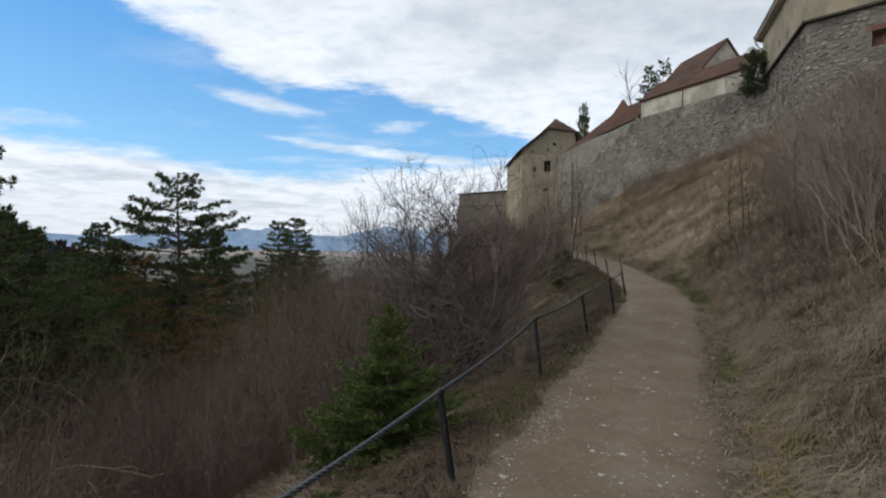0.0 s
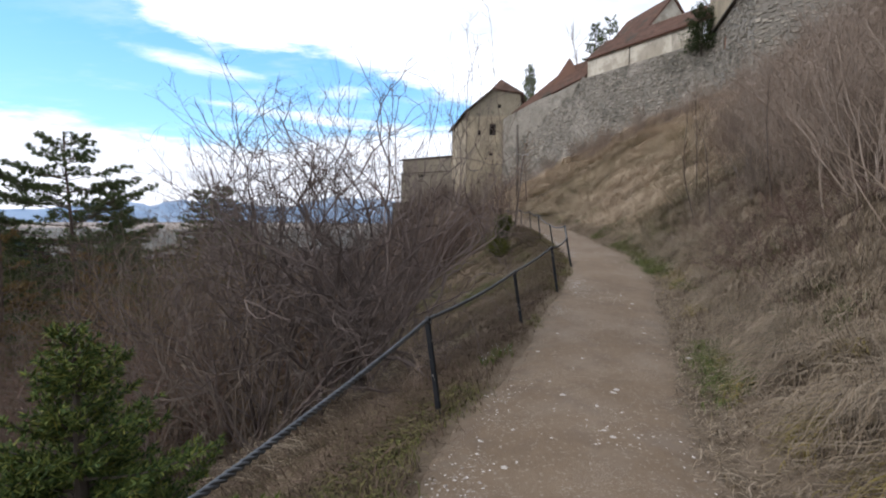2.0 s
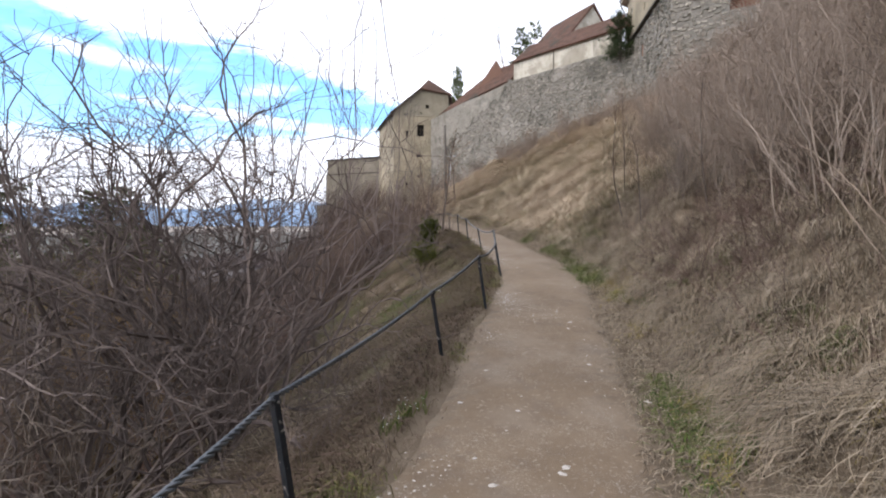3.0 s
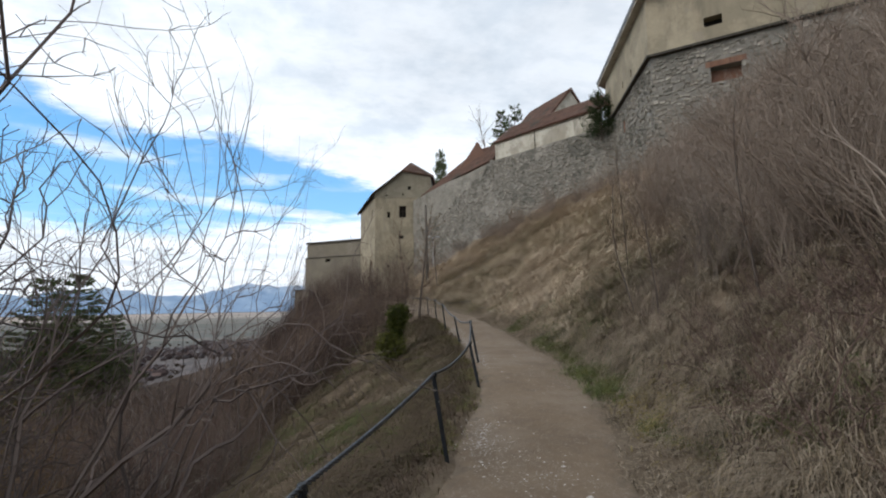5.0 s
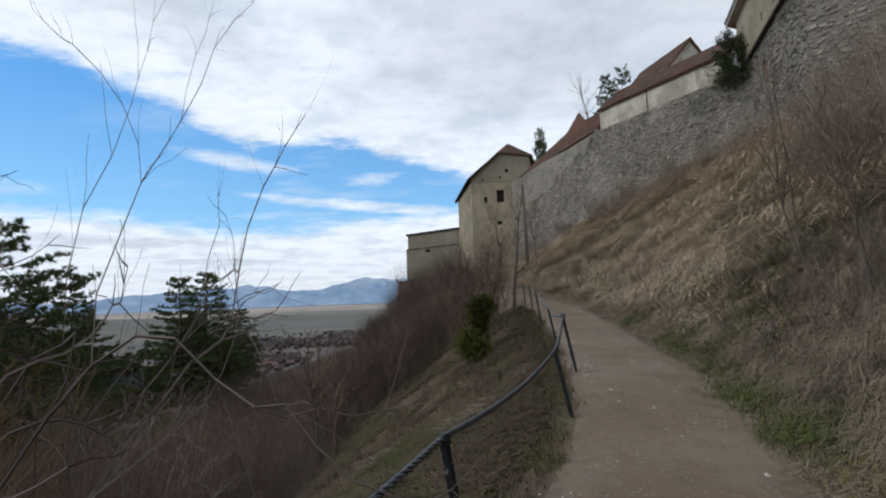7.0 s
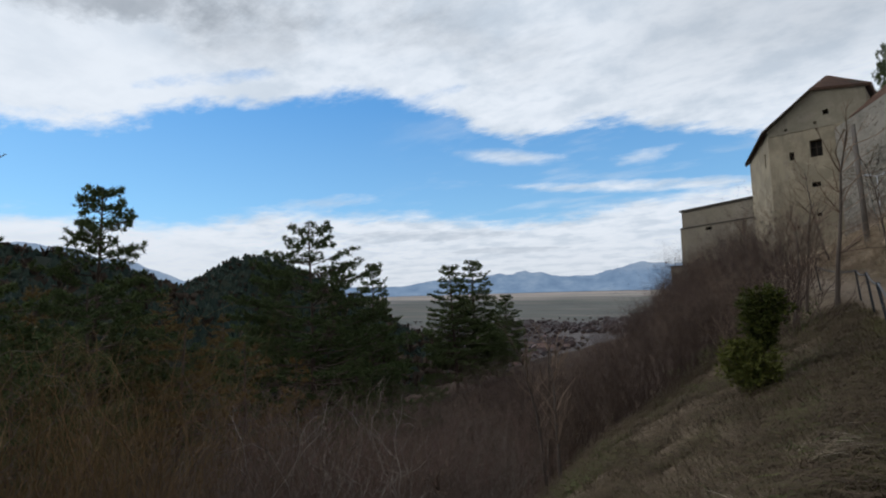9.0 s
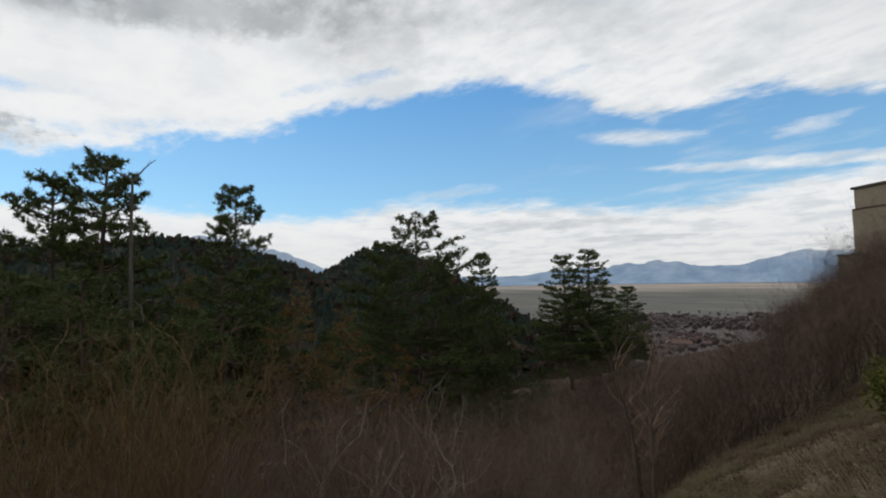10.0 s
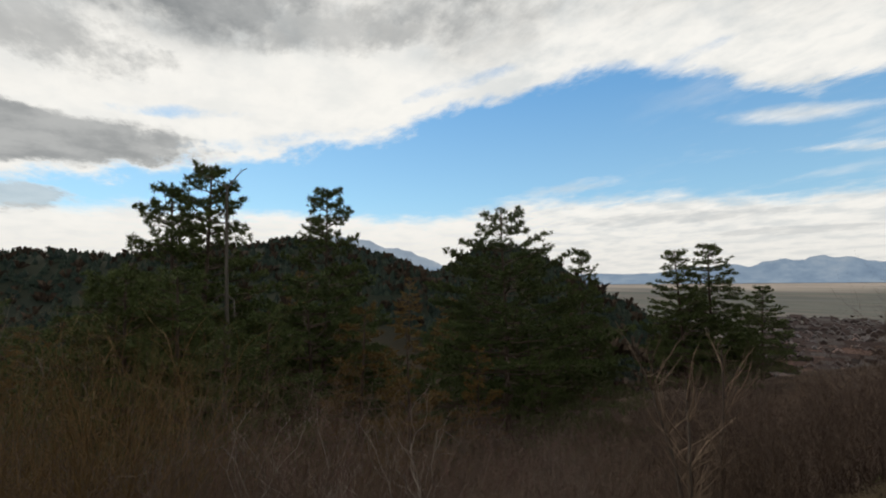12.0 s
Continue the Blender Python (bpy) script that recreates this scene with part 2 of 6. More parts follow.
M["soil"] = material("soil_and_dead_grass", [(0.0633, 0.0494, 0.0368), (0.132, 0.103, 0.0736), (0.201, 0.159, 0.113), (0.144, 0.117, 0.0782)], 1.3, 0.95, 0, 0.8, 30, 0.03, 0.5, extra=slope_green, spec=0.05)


def trodden(k, vec, col):
    g = k.step(k.noise(vec, 34.0, 3, 0.5), 0.60, 0.68)
    f = k.step(k.noise(vec, 95.0, 2, 0.5), 0.58, 0.66)
    col = k.mix(k.math("MULTIPLY", f, k.math("MULTIPLY", k.step(k.noise(vec, 1.6, 4, 0.6), 0.45, 0.62), 0.6)), col, (0.32, 0.30, 0.27))
    col = k.mix(k.math("MULTIPLY", k.step(k.noise(vec, 2.3, 5, 0.65), 0.52, 0.66), 0.4), col, (0.10, 0.075, 0.055))
    col = k.mix(k.math("MULTIPLY", g, 0.3), col, (0.36, 0.33, 0.29))
    pale = k.step(k.noise(vec, 0.9, 4, 0.6), 0.5, 0.68)
    col = k.mix(k.math("MULTIPLY", pale, 0.22), col, (0.26, 0.225, 0.19))
    # the margins break up into soil and short grass
    rim = k.node("ShaderNodeAttribute")
    rim.attribute_name = "margin"
    frayed = k.step(k.math("ADD", rim.outputs["Fac"], k.math("MULTIPLY", k.math("SUBTRACT", k.noise(vec, 5.0, 6, 0.7), 0.5), 2.6)), 0.28, 0.95)
    return k.mix(frayed, col, k.ramp(k.noise(vec, 3.0, 6, 0.65), [(0.35, (0.10, 0.078, 0.056)), (0.65, (0.172, 0.138, 0.102))]))


M["path"] = material("trodden_dirt", [(0.1087, 0.07943, 0.052), (0.1442, 0.1063, 0.071), (0.1778, 0.1346, 0.09203)], 1.1, 0.95, 0, 0.6, 60, 0.012, 0.4, extra=trodden)
M["gravel"] = material("pale_gravel", [(0.195, 0.169, 0.146), (0.32, 0.295, 0.263), (0.49, 0.463, 0.436)], 12, 0.9, island=0.75, bump_scale=120)
M["straw"] = material("dead_grass", [(0.04936, 0.03861, 0.02871), (0.1075, 0.08531, 0.06083), (0.1797, 0.1436, 0.1051), (0.3139, 0.2649, 0.2013), (0.2064, 0.1617, 0.1117), (0.1342, 0.1058, 0.06268)], 0.9, 0.9, bump=0, island=0.6, spec=0.12)
M["straw_warm"] = material("tan_dead_grass", [(0.2806, 0.2294, 0.1656), (0.3952, 0.313, 0.2291), (0.5198, 0.429, 0.316), (0.4218, 0.3365, 0.2366), (0.2956, 0.2595, 0.1656)], 0.3, 0.9, bump=0, island=0.4, spec=0.12)
M["green"] = material("fresh_grass", [(0.045, 0.055, 0.018), (0.085, 0.092, 0.03), (0.16, 0.14, 0.06), (0.13, 0.108, 0.05)], 0.9, 0.85, bump=0, island=0.55, spec=0.12)
M["slope"] = material("olive_brown_grass", [(0.03907, 0.02792, 0.02153), (0.07035, 0.05181, 0.03584), (0.1098, 0.0763, 0.05842), (0.07815, 0.06653, 0.03584), (0.1317, 0.08961, 0.07618)], 0.7, 0.9, bump=0, island=0.5, spec=0.12)
M["lush"] = material("green_turf", [(0.0333, 0.0484, 0.0152), (0.0617, 0.088, 0.0247), (0.104, 0.119, 0.038), (0.123, 0.101, 0.0427)], 0.9, 0.85, bump=0, island=0.5, spec=0.12)
M["slope_brown"] = material("dark_brown_grass", [(0.0345, 0.02439, 0.01693), (0.06111, 0.04356, 0.02822), (0.09363, 0.06621, 0.04514), (0.06899, 0.06273, 0.02822), (0.1133, 0.07405, 0.05267)], 0.6, 0.9, bump=0, island=0.5, spec=0.12)
M["petal"] = material("dull_white", [(0.42, 0.43, 0.41), (0.52, 0.53, 0.51), (0.60, 0.61, 0.59)], 8, 0.8, bump=0.1)
M["moss"] = material("yellow_moss", [(0.10, 0.085, 0.03), (0.19, 0.155, 0.05), (0.28, 0.22, 0.08)], 3, 0.9, bump=0, island=0.5, spec=0.12)
M["twig"] = material("bare_twigs", [(0.07745, 0.06371, 0.05214), (0.1463, 0.1181, 0.09645), (0.1872, 0.1588, 0.1347)], 1.0, 0.85, bump=0, island=0.45, by_object=0.25, spec=0.12)
M["twig_red"] = material("reddish_twigs", [(0.07343, 0.04622, 0.04192), (0.1396, 0.08703, 0.07497), (0.1775, 0.1141, 0.1002)], 1.0, 0.85, bump=0, island=0.45, by_object=0.25, spec=0.12)
M["twig_grey"] = material("grey_twigs", [(0.05244, 0.04389, 0.0411), (0.1048, 0.08446, 0.07699), (0.183, 0.148, 0.1328)], 1.0, 0.85, bump=0, island=0.45, by_object=0.2, spec=0.12)
M["twig_dark"] = material("dark_bramble_canes", [(0.05711, 0.0385, 0.0336), (0.1071, 0.07406, 0.06118), (0.1998, 0.14, 0.1147)], 1.0, 0.85, bump=0, island=0.5, spec=0.12)
M["twig_pale"] = material("pale_grey_twigs", [(0.14, 0.12, 0.105), (0.24, 0.205, 0.18), (0.34, 0.30, 0.265)], 1.0, 0.85, bump=0, island=0.4, spec=0.12)
M["twig_umber"] = material("umber_twigs", [(0.0675, 0.04978, 0.03648), (0.1276, 0.09223, 0.06734), (0.225, 0.164, 0.1193)], 1.0, 0.85, bump=0, island=0.45, by_object=0.3, spec=0.12)
M["twig_olive"] = material("olive_brown_twigs", [(0.086, 0.0585, 0.02722), (0.172, 0.1146, 0.05346), (0.2867, 0.1815, 0.09234)], 1.0, 0.85, bump=0, island=0.45, by_object=0.25, spec=0.12)
M["twig_scrub"] = material("dark_scrub_twigs", [(0.03608, 0.0256, 0.0216), (0.06888, 0.048, 0.04), (0.1189, 0.084, 0.0688)], 1.0, 0.85, bump=0, island=0.5, by_object=0.3, spec=0.12)
M["twig_straw"] = material("tawny_twigs", [(0.092, 0.07107, 0.05533), (0.184, 0.1421, 0.1102), (0.276, 0.2225, 0.176)], 1.0, 0.85, bump=0, island=0.45, by_object=0.25, spec=0.12)
M["twig_bank"] = material("rusty_twigs", [(0.1116, 0.08711, 0.07051), (0.2176, 0.1745, 0.141), (0.3368, 0.283, 0.2334)], 1.0, 0.85, bump=0, island=0.45, by_object=0.25, spec=0.12)
M["bark"] = material("grey_brown_bark", [(0.045, 0.036, 0.03), (0.09, 0.072, 0.06), (0.14, 0.12, 0.10)], 5, 0.92, bump=0.6, bump_scale=30, stretch=(1, 1, 0.25))
M["pine_bark"] = material("pine_bark", [(0.035, 0.027, 0.022), (0.08, 0.058, 0.045), (0.13, 0.095, 0.075)], 5, 0.92, bump=0.7, bump_scale=22, bump_dist=0.03, stretch=(1, 1, 0.3))
M["dead_wood"] = material("weathered_dead_wood", [(0.05, 0.044, 0.038), (0.10, 0.088, 0.076), (0.16, 0.145, 0.13)], 4, 0.9, bump=0.5, bump_scale=30, stretch=(1, 1, 0.2))
M["needle"] = material("pine_needles", [(0.03059, 0.04712, 0.01909), (0.06566, 0.09072, 0.03174), (0.1204, 0.145, 0.04761)], 0.5, 0.7, bump=0, island=0.5, by_object=0.15, spec=0.12)
M["needle_brown"] = material("withered_needles", [(0.0698, 0.05416, 0.0215), (0.1391, 0.09108, 0.03231), (0.1989, 0.1196, 0.03944)], 0.5, 0.8, bump=0, island=0.5, by_object=0.15, spec=0.12)
M["spruce"] = material("spruce_needles", [(0.0196, 0.0396, 0.0184), (0.0504, 0.08184, 0.0253), (0.105, 0.1386, 0.0345), (0.238, 0.231, 0.0552)], 1.6, 0.65, bump=0, island=0.55, spec=0.12)
M["juniper"] = material("juniper_needles", [(0.018, 0.026, 0.008), (0.045, 0.056, 0.012), (0.10, 0.105, 0.020)], 2.0, 0.7, bump=0, island=0.55, spec=0.12)
M["juniper_tip"] = material("yellowish_juniper", [(0.04, 0.05, 0.012), (0.09, 0.10, 0.022), (0.16, 0.155, 0.04)], 2.0, 0.7, bump=0, island=0.55, spec=0.12)
M["ivy"] = material("evergreen_leaves", [(0.016, 0.0255, 0.0112), (0.0352, 0.051, 0.0196), (0.0576, 0.075, 0.028)], 2.0, 0.6, bump=0, island=0.5, spec=0.12)
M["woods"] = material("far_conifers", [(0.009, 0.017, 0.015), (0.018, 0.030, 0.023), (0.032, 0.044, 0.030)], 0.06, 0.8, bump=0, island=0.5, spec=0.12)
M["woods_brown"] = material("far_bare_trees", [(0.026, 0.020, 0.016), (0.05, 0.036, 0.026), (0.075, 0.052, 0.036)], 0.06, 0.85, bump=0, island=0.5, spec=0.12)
M["post"] = material("dark_painted_steel", [(0.010, 0.013, 0.017), (0.022, 0.026, 0.032), (0.05, 0.045, 0.04)], 14, 0.55, 0.5, 0.25, 80, 0.003, spots=(22, 0.60, (0.30, 0.28, 0.25)))
M["cable"] = material("steel_wire_rope", [(0.05232, 0.0573, 0.06542), (0.1047, 0.114, 0.124), (0.1674, 0.1725, 0.1827)], 18, 0.5, 0.75, 0.2, 160, 0.002)


def lime_stain(k, vec, col):
    s = k.step(k.noise(vec, 0.28, 5, 0.6), 0.5, 0.68)
    col = k.mix(k.math("MULTIPLY", s, 0.4), col, (0.38, 0.355, 0.31))
    d = k.step(k.noise(vec, 0.55, 6, 0.68), 0.50, 0.66)
    return k.mix(k.math("MULTIPLY", d, 0.6), col, (0.07, 0.068, 0.055))


M["mortar"] = material("lime_mortar", [(0.106, 0.1, 0.085), (0.175, 0.163, 0.14), (0.275, 0.256, 0.225)], 1.4, 0.95, bump=0.8, bump_scale=14, bump_dist=0.04, extra=lime_stain)
M["stone"] = material("grey_limestone", [(0.103, 0.096, 0.081), (0.161, 0.149, 0.124), (0.215, 0.199, 0.167), (0.261, 0.240, 0.201), (0.369, 0.341, 0.284)], 0.7, 0.92, bump=0.5, bump_scale=18, bump_dist=0.02, island=0.5, by_object=0.0, extra=lime_stain)
M["stone_piece"] = material("grey_limestone_block", [(0.103, 0.096, 0.081), (0.161, 0.149, 0.124), (0.215, 0.199, 0.167), (0.261, 0.240, 0.201), (0.369, 0.341, 0.284)], 0.7, 0.92, bump=0.5, bump_scale=18, bump_dist=0.02, by_object=0.5, extra=lime_stain)


def runs(k, vec, col):
    """Vertical rain streaks on old plaster."""
    mp = k.node("ShaderNodeMapping")
    k.put(vec, mp.inputs[0])
    mp.inputs["Scale"].default_value = (1.6, 1.6, 0.32)
    r = k.math("MULTIPLY", k.step(k.noise(mp.outputs[0], 1.0, 6, 0.65), 0.48, 0.70), k.step(k.noise(vec, 0.35, 4, 0.6), 0.40, 0.62))
    col = k.mix(k.math("MULTIPLY", r, 0.7), col, (0.13, 0.115, 0.09))
    b = k.step(k.noise(vec, 0.42, 6, 0.68), 0.45, 0.58)
    col = k.mix(k.math("MULTIPLY", b, 0.5), col, (0.16, 0.14, 0.10))
    p = k.step(k.noise(vec, 0.8, 6, 0.6), 0.58, 0.64)
    return k.mix(k.math("MULTIPLY", p, 0.5), col, (0.24, 0.21, 0.165))


M["plaster"] = material("old_ochre_plaster", [(0.2093, 0.1757, 0.1222), (0.289, 0.248, 0.1748), (0.3648, 0.3173, 0.2294)], 0.6, 0.93, bump=0.4, bump_scale=10, bump_dist=0.02, extra=runs)
M["plaster_pale"] = material("pale_lime_plaster", [(0.34, 0.31, 0.25), (0.45, 0.42, 0.35), (0.55, 0.52, 0.45)], 0.6, 0.93, bump=0.4, bump_scale=10, bump_dist=0.02, extra=runs)
M["plaster_grey"] = material("weathered_grey_plaster", [(0.1224, 0.1053, 0.08208), (0.1696, 0.149, 0.1163), (0.2248, 0.1966, 0.1573)], 0.5, 0.93, bump=0.5, bump_scale=9, bump_dist=0.02, extra=runs)
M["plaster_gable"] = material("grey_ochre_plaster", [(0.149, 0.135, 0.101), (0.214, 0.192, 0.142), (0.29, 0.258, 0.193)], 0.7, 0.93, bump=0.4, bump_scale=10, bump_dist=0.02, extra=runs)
M["plaster_worn"] = material("worn_lime_plaster", [(0.139, 0.13, 0.109), (0.213, 0.198, 0.168), (0.279, 0.259, 0.222)], 1.2, 0.93, bump=0.5, bump_scale=12, bump_dist=0.03, extra=lime_stain)
M["tile"] = material("red_clay_tile", [(0.05, 0.031, 0.024), (0.095, 0.052, 0.036), (0.135, 0.074, 0.052), (0.088, 0.064, 0.048)], 0.8, 0.9, bump=0.4, bump_scale=20, island=0.45, spots=(0.7, 0.56, (0.06, 0.056, 0.042)))
M["brick"] = material("old_brick", [(0.12, 0.0648, 0.04464), (0.18, 0.0936, 0.0612), (0.225, 0.1296, 0.0864)], 3, 0.92, bump=0.5, bump_scale=30, by_object=0.4)
# shade inside the openings is put into this near-black colour
M["dark"] = material("painted_interior_shade", [(0.008, 0.007, 0.006), (0.016, 0.014, 0.012), (0.022, 0.019, 0.016)], 3, 0.95)
M["timber"] = material("dark_old_timber", [(0.03, 0.024, 0.018), (0.06, 0.046, 0.034), (0.09, 0.07, 0.05)], 4, 0.9, stretch=(1, 1, 0.3))
M["ledge"] = material("dark_trim_stone", [(0.025, 0.022, 0.018), (0.045, 0.04, 0.032), (0.07, 0.062, 0.05)], 2, 0.95)
M["zinc"] = material("dull_zinc_sheet", [(0.28, 0.29, 0.30), (0.38, 0.39, 0.40), (0.46, 0.47, 0.48)], 3, 0.5, 0.6)
# the town's dull mauve colours carry the haze of distance
M["house_wall"] = material("rendered_house_wall", [(0.06207, 0.05069, 0.05235), (0.09785, 0.08106, 0.08284), (0.1682, 0.1453, 0.1482)], 0.01, 0.9, bump=0, by_object=0.8)
M["house_roof"] = material("hazed_house_tile", [(0.05694, 0.03629, 0.03237), (0.09375, 0.05443, 0.04593), (0.1276, 0.07272, 0.0589), (0.1142, 0.09072, 0.08568)], 0.01, 0.9, bump=0, by_object=0.8)
M["house_mass"] = material("distant_roofs", [(0.034, 0.023, 0.022), (0.045, 0.030, 0.028), (0.052, 0.040, 0.040), (0.080, 0.071, 0.072)], 0.01, 0.9, bump=0, island=0.85)


def backdrop_material():
    m = bpy.data.materials.new("hazed_glowing_mountains")
    m.use_nodes = True
    k = Nodes(m.node_tree)
    co = k.node("ShaderNodeTexCoord").outputs["Object"]
    sep = k.node("ShaderNodeSeparateXYZ")
    k.put(co, sep.inputs[0])
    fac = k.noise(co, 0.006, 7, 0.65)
    # the blue haze of distance is put into these colours, which glow by emission
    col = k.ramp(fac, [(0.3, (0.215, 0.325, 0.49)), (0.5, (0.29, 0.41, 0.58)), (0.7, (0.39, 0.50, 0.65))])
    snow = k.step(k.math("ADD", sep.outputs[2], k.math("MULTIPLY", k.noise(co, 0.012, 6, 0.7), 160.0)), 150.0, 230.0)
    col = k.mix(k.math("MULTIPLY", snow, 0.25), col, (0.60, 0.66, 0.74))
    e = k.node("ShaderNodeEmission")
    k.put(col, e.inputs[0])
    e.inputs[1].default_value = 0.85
    o = k.node("ShaderNodeOutputMaterial")
    k.put(e.outputs[0], o.inputs[0])
    return m


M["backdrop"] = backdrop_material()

# ---- mesh helpers ----


class Geo:
    """Collects vertices and faces for one mesh."""

    def __init__(self):
        self.v, self.f, self.n = [], [], 0

    def add(self, verts, *faces):
        verts = np.asarray(verts, float).reshape(-1, 3)
        for f in faces:
            f = np.asarray(f, int)
            if f.size:
                self.f.append(f.reshape(-1, f.shape[-1]) + self.n)
        self.v.append(verts)
        self.n += len(verts)
        return self

    def box(self, lo, hi, m=None):
        (a, b, c), (d, e, f) = lo, hi
        v = np.array([(a, b, c), (d, b, c), (d, e, c), (a, e, c), (a, b, f), (d, b, f), (d, e, f), (a, e, f)], float)
        if m is not None:
            v = v @ np.array(m.to_3x3()).T + np.array(m.translation)
        return self.add(v, [(0, 3, 2, 1), (4, 5, 6, 7), (0, 1, 5, 4), (1, 2, 6, 5), (2, 3, 7, 6), (3, 0, 4, 7)])

    def tube(self, pts, radii, sides=3, cap=False):
        p = np.asarray(pts, float)
        n = len(p)
        r = np.broadcast_to(np.asarray(radii, float), (n,))
        t = np.gradient(p, axis=0)
        t /= np.linalg.norm(t, axis=1, keepdims=True) + 1e-9
        mean = t.mean(0)
        ref = np.eye(3)[np.argmin(np.abs(mean))]
        u = np.cross(t, ref)
        u /= np.linalg.norm(u, axis=1, keepdims=True) + 1e-9
        w = np.cross(t, u)
        a = np.arange(sides) * 2 * np.pi / sides
        ring = p[:, None] + r[:, None, None] * (np.cos(a)[None, :, None] * u[:, None] + np.sin(a)[None, :, None] * w[:, None])
        i, j = np.meshgrid(np.arange(n - 1), np.arange(sides), indexing="ij")
        k = (j + 1) % sides
        q = np.stack([i * sides + j, i * sides + k, (i + 1) * sides + k, (i + 1) * sides + j], -1).reshape(-1, 4)
        caps = [np.arange(sides)[None, ::-1], (np.arange(sides) + (n - 1) * sides)[None]] if cap else []
        return self.add(ring.reshape(-1, 3), q, *caps)

    def ribbon(self, pts, radii, rng):
        """A thin flat strip, for the finest twigs."""
        p = np.asarray(pts, float)
        s = np.cross(p[-1] - p[0], rng.normal(0, 1, 3))
        s /= np.linalg.norm(s) + 1e-9
        r = np.asarray(radii, float)[:, None]
        i = np.arange(len(p) - 1)[:, None] * 2
        return self.add(np.stack([p - s * r, p + s * r], 1).reshape(-1, 3), i + (0, 1, 3, 2))

    def prism(self, poly, z0, z1):
        """An upright prism on a plan polygon (counter-clockwise); z1 may be one height or one for each corner."""
        n = len(poly)
        z1 = np.broadcast_to(np.asarray(z1, float), (n,))
        z0 = np.broadcast_to(np.asarray(z0, float), (n,))
        v = [(x, y, z) for (x, y), z in zip(poly, z0)] + [(x, y, z) for (x, y), z in zip(poly, z1)]
        side = [(i, (i + 1) % n, n + (i + 1) % n, n + i) for i in range(n)]
        return self.add(v, side, [tuple(range(n))[::-1]], [tuple(range(n, 2 * n))])

    def slab(self, quad, thick):
        """A plate on four (or three) corners, thickened downwards along its normal."""
        q = np.asarray(quad, float)
        nrm = np.cross(q[1] - q[0], q[-1] - q[0])
        nrm /= np.linalg.norm(nrm)
        if nrm[2] < 0:
            q, nrm = q[::-1], -nrm
        n = len(q)
        v = np.concatenate([q, q - nrm * thick])
        side = [((i + 1) % n, i, n + i, n + (i + 1) % n) for i in range(n)]
        return self.add(v, [tuple(range(n))], [tuple(range(n, 2 * n))[::-1]], side)

    def mesh(self, name, mat, smooth=False):
        me = bpy.data.meshes.new(name)
        v = np.concatenate(self.v)
        loops = np.concatenate([f.ravel() for f in self.f])
        sizes = np.concatenate([np.full(len(f), f.shape[1]) for f in self.f])
        me.vertices.add(len(v))
        me.vertices.foreach_set("co", v.ravel())
        me.loops.add(len(loops))
        me.loops.foreach_set("vertex_index", loops)
        me.polygons.add(len(sizes))
        me.polygons.foreach_set("loop_start", np.concatenate([[0], np.cumsum(sizes)[:-1]]))
        me.polygons.foreach_set("use_smooth", np.full(len(sizes), smooth))
        me.update(calc_edges=True)
        me.validate()
        me.materials.append(mat)
        return me


def thing(name, label, category, group="", kind="", geo=None, mat=None, at=(0, 0, 0), smooth=False):
    ob = new(name, geo.mesh(name, mat, smooth) if geo else None)
    ob.location = at
    return tagged(ob, label, category, group, kind)


def part(name, geo, mat, parent, label="", smooth=False):
    me = geo if isinstance(geo, bpy.types.Mesh) else geo.mesh(name, mat, smooth)
    ob = new(name, me)
    ob.parent = parent
    return tagged(ob, label)


def value_noise(x, y, seed=0):
    x, y = np.asarray(x, float), np.asarray(y, float)
    xi, yi = np.floor(x), np.floor(y)
    fx, fy = x - xi, y - yi
    fx, fy = fx * fx * (3 - 2 * fx), fy * fy * (3 - 2 * fy)

    def h(a, b):
        s = np.sin(a * 127.1 + b * 311.7 + seed * 74.7) * 43758.5453
        return s - np.floor(s)

    return (h(xi, yi) * (1 - fx) + h(xi + 1, yi) * fx) * (1 - fy) + (h(xi, yi + 1) * (1 - fx) + h(xi + 1, yi + 1) * fx) * fy


def fbm(x, y, octaves=4, seed=0):
    return sum((value_noise(x * 2**i, y * 2**i, seed + i) - 0.5) / 2**i for i in range(octaves))


# ---- the lie of the land ----
WAY = [(-60, -26, -2.0), (-25, -11.5, -0.9), (-8, -3.6, -0.25), (0, 0.0, -0.02), (3.2, 1.1, 0.0), (5.9, 2.42, 0.02), (8.2, 3.65, 0.12), (10.6, 4.85, 0.26), (12.4, 5.72, 0.38), (15.2, 6.62, 0.55), (18.4, 7.33, 0.66), (20.7, 7.68, 0.86), (23.6, 8.1, 1.04), (27, 8.5, 1.16), (32, 8.5, 1.4), (38, 7.6, 1.7), (44, 6.8, 2.0), (50, 6.3, 2.2), (60, 6.0, 2.2), (400, 6.0, 2.2)]
_wy, _wx, _wz = np.array(WAY, float).T
_ty = np.concatenate([np.arange(-60, 60, 0.25), [60, 400]])
_kernel = np.hanning(13) / np.hanning(13).sum()


def _smooth(v):
    t = np.interp(_ty, _wy, v)
    return np.concatenate([t[:6], np.convolve(t, _kernel, "valid"), t[-6:]])


_tx, _tz = _smooth(_wx), _smooth(_wz)
_tc = np.cos(np.arctan(np.gradient(_tx, _ty)))


def way_x(y):
    return np.interp(y, _ty, _tx)


def way_z(y):
    return np.interp(y, _ty, _tz)


def off_way(x, y):
    """Distance to the right of the path's middle."""
    return (x - way_x(y)) * np.interp(y, _ty, _tc)


def polar(r, az):
    return (-r * np.sin(np.radians(az)) + 5, r * np.cos(np.radians(az)) + 12)


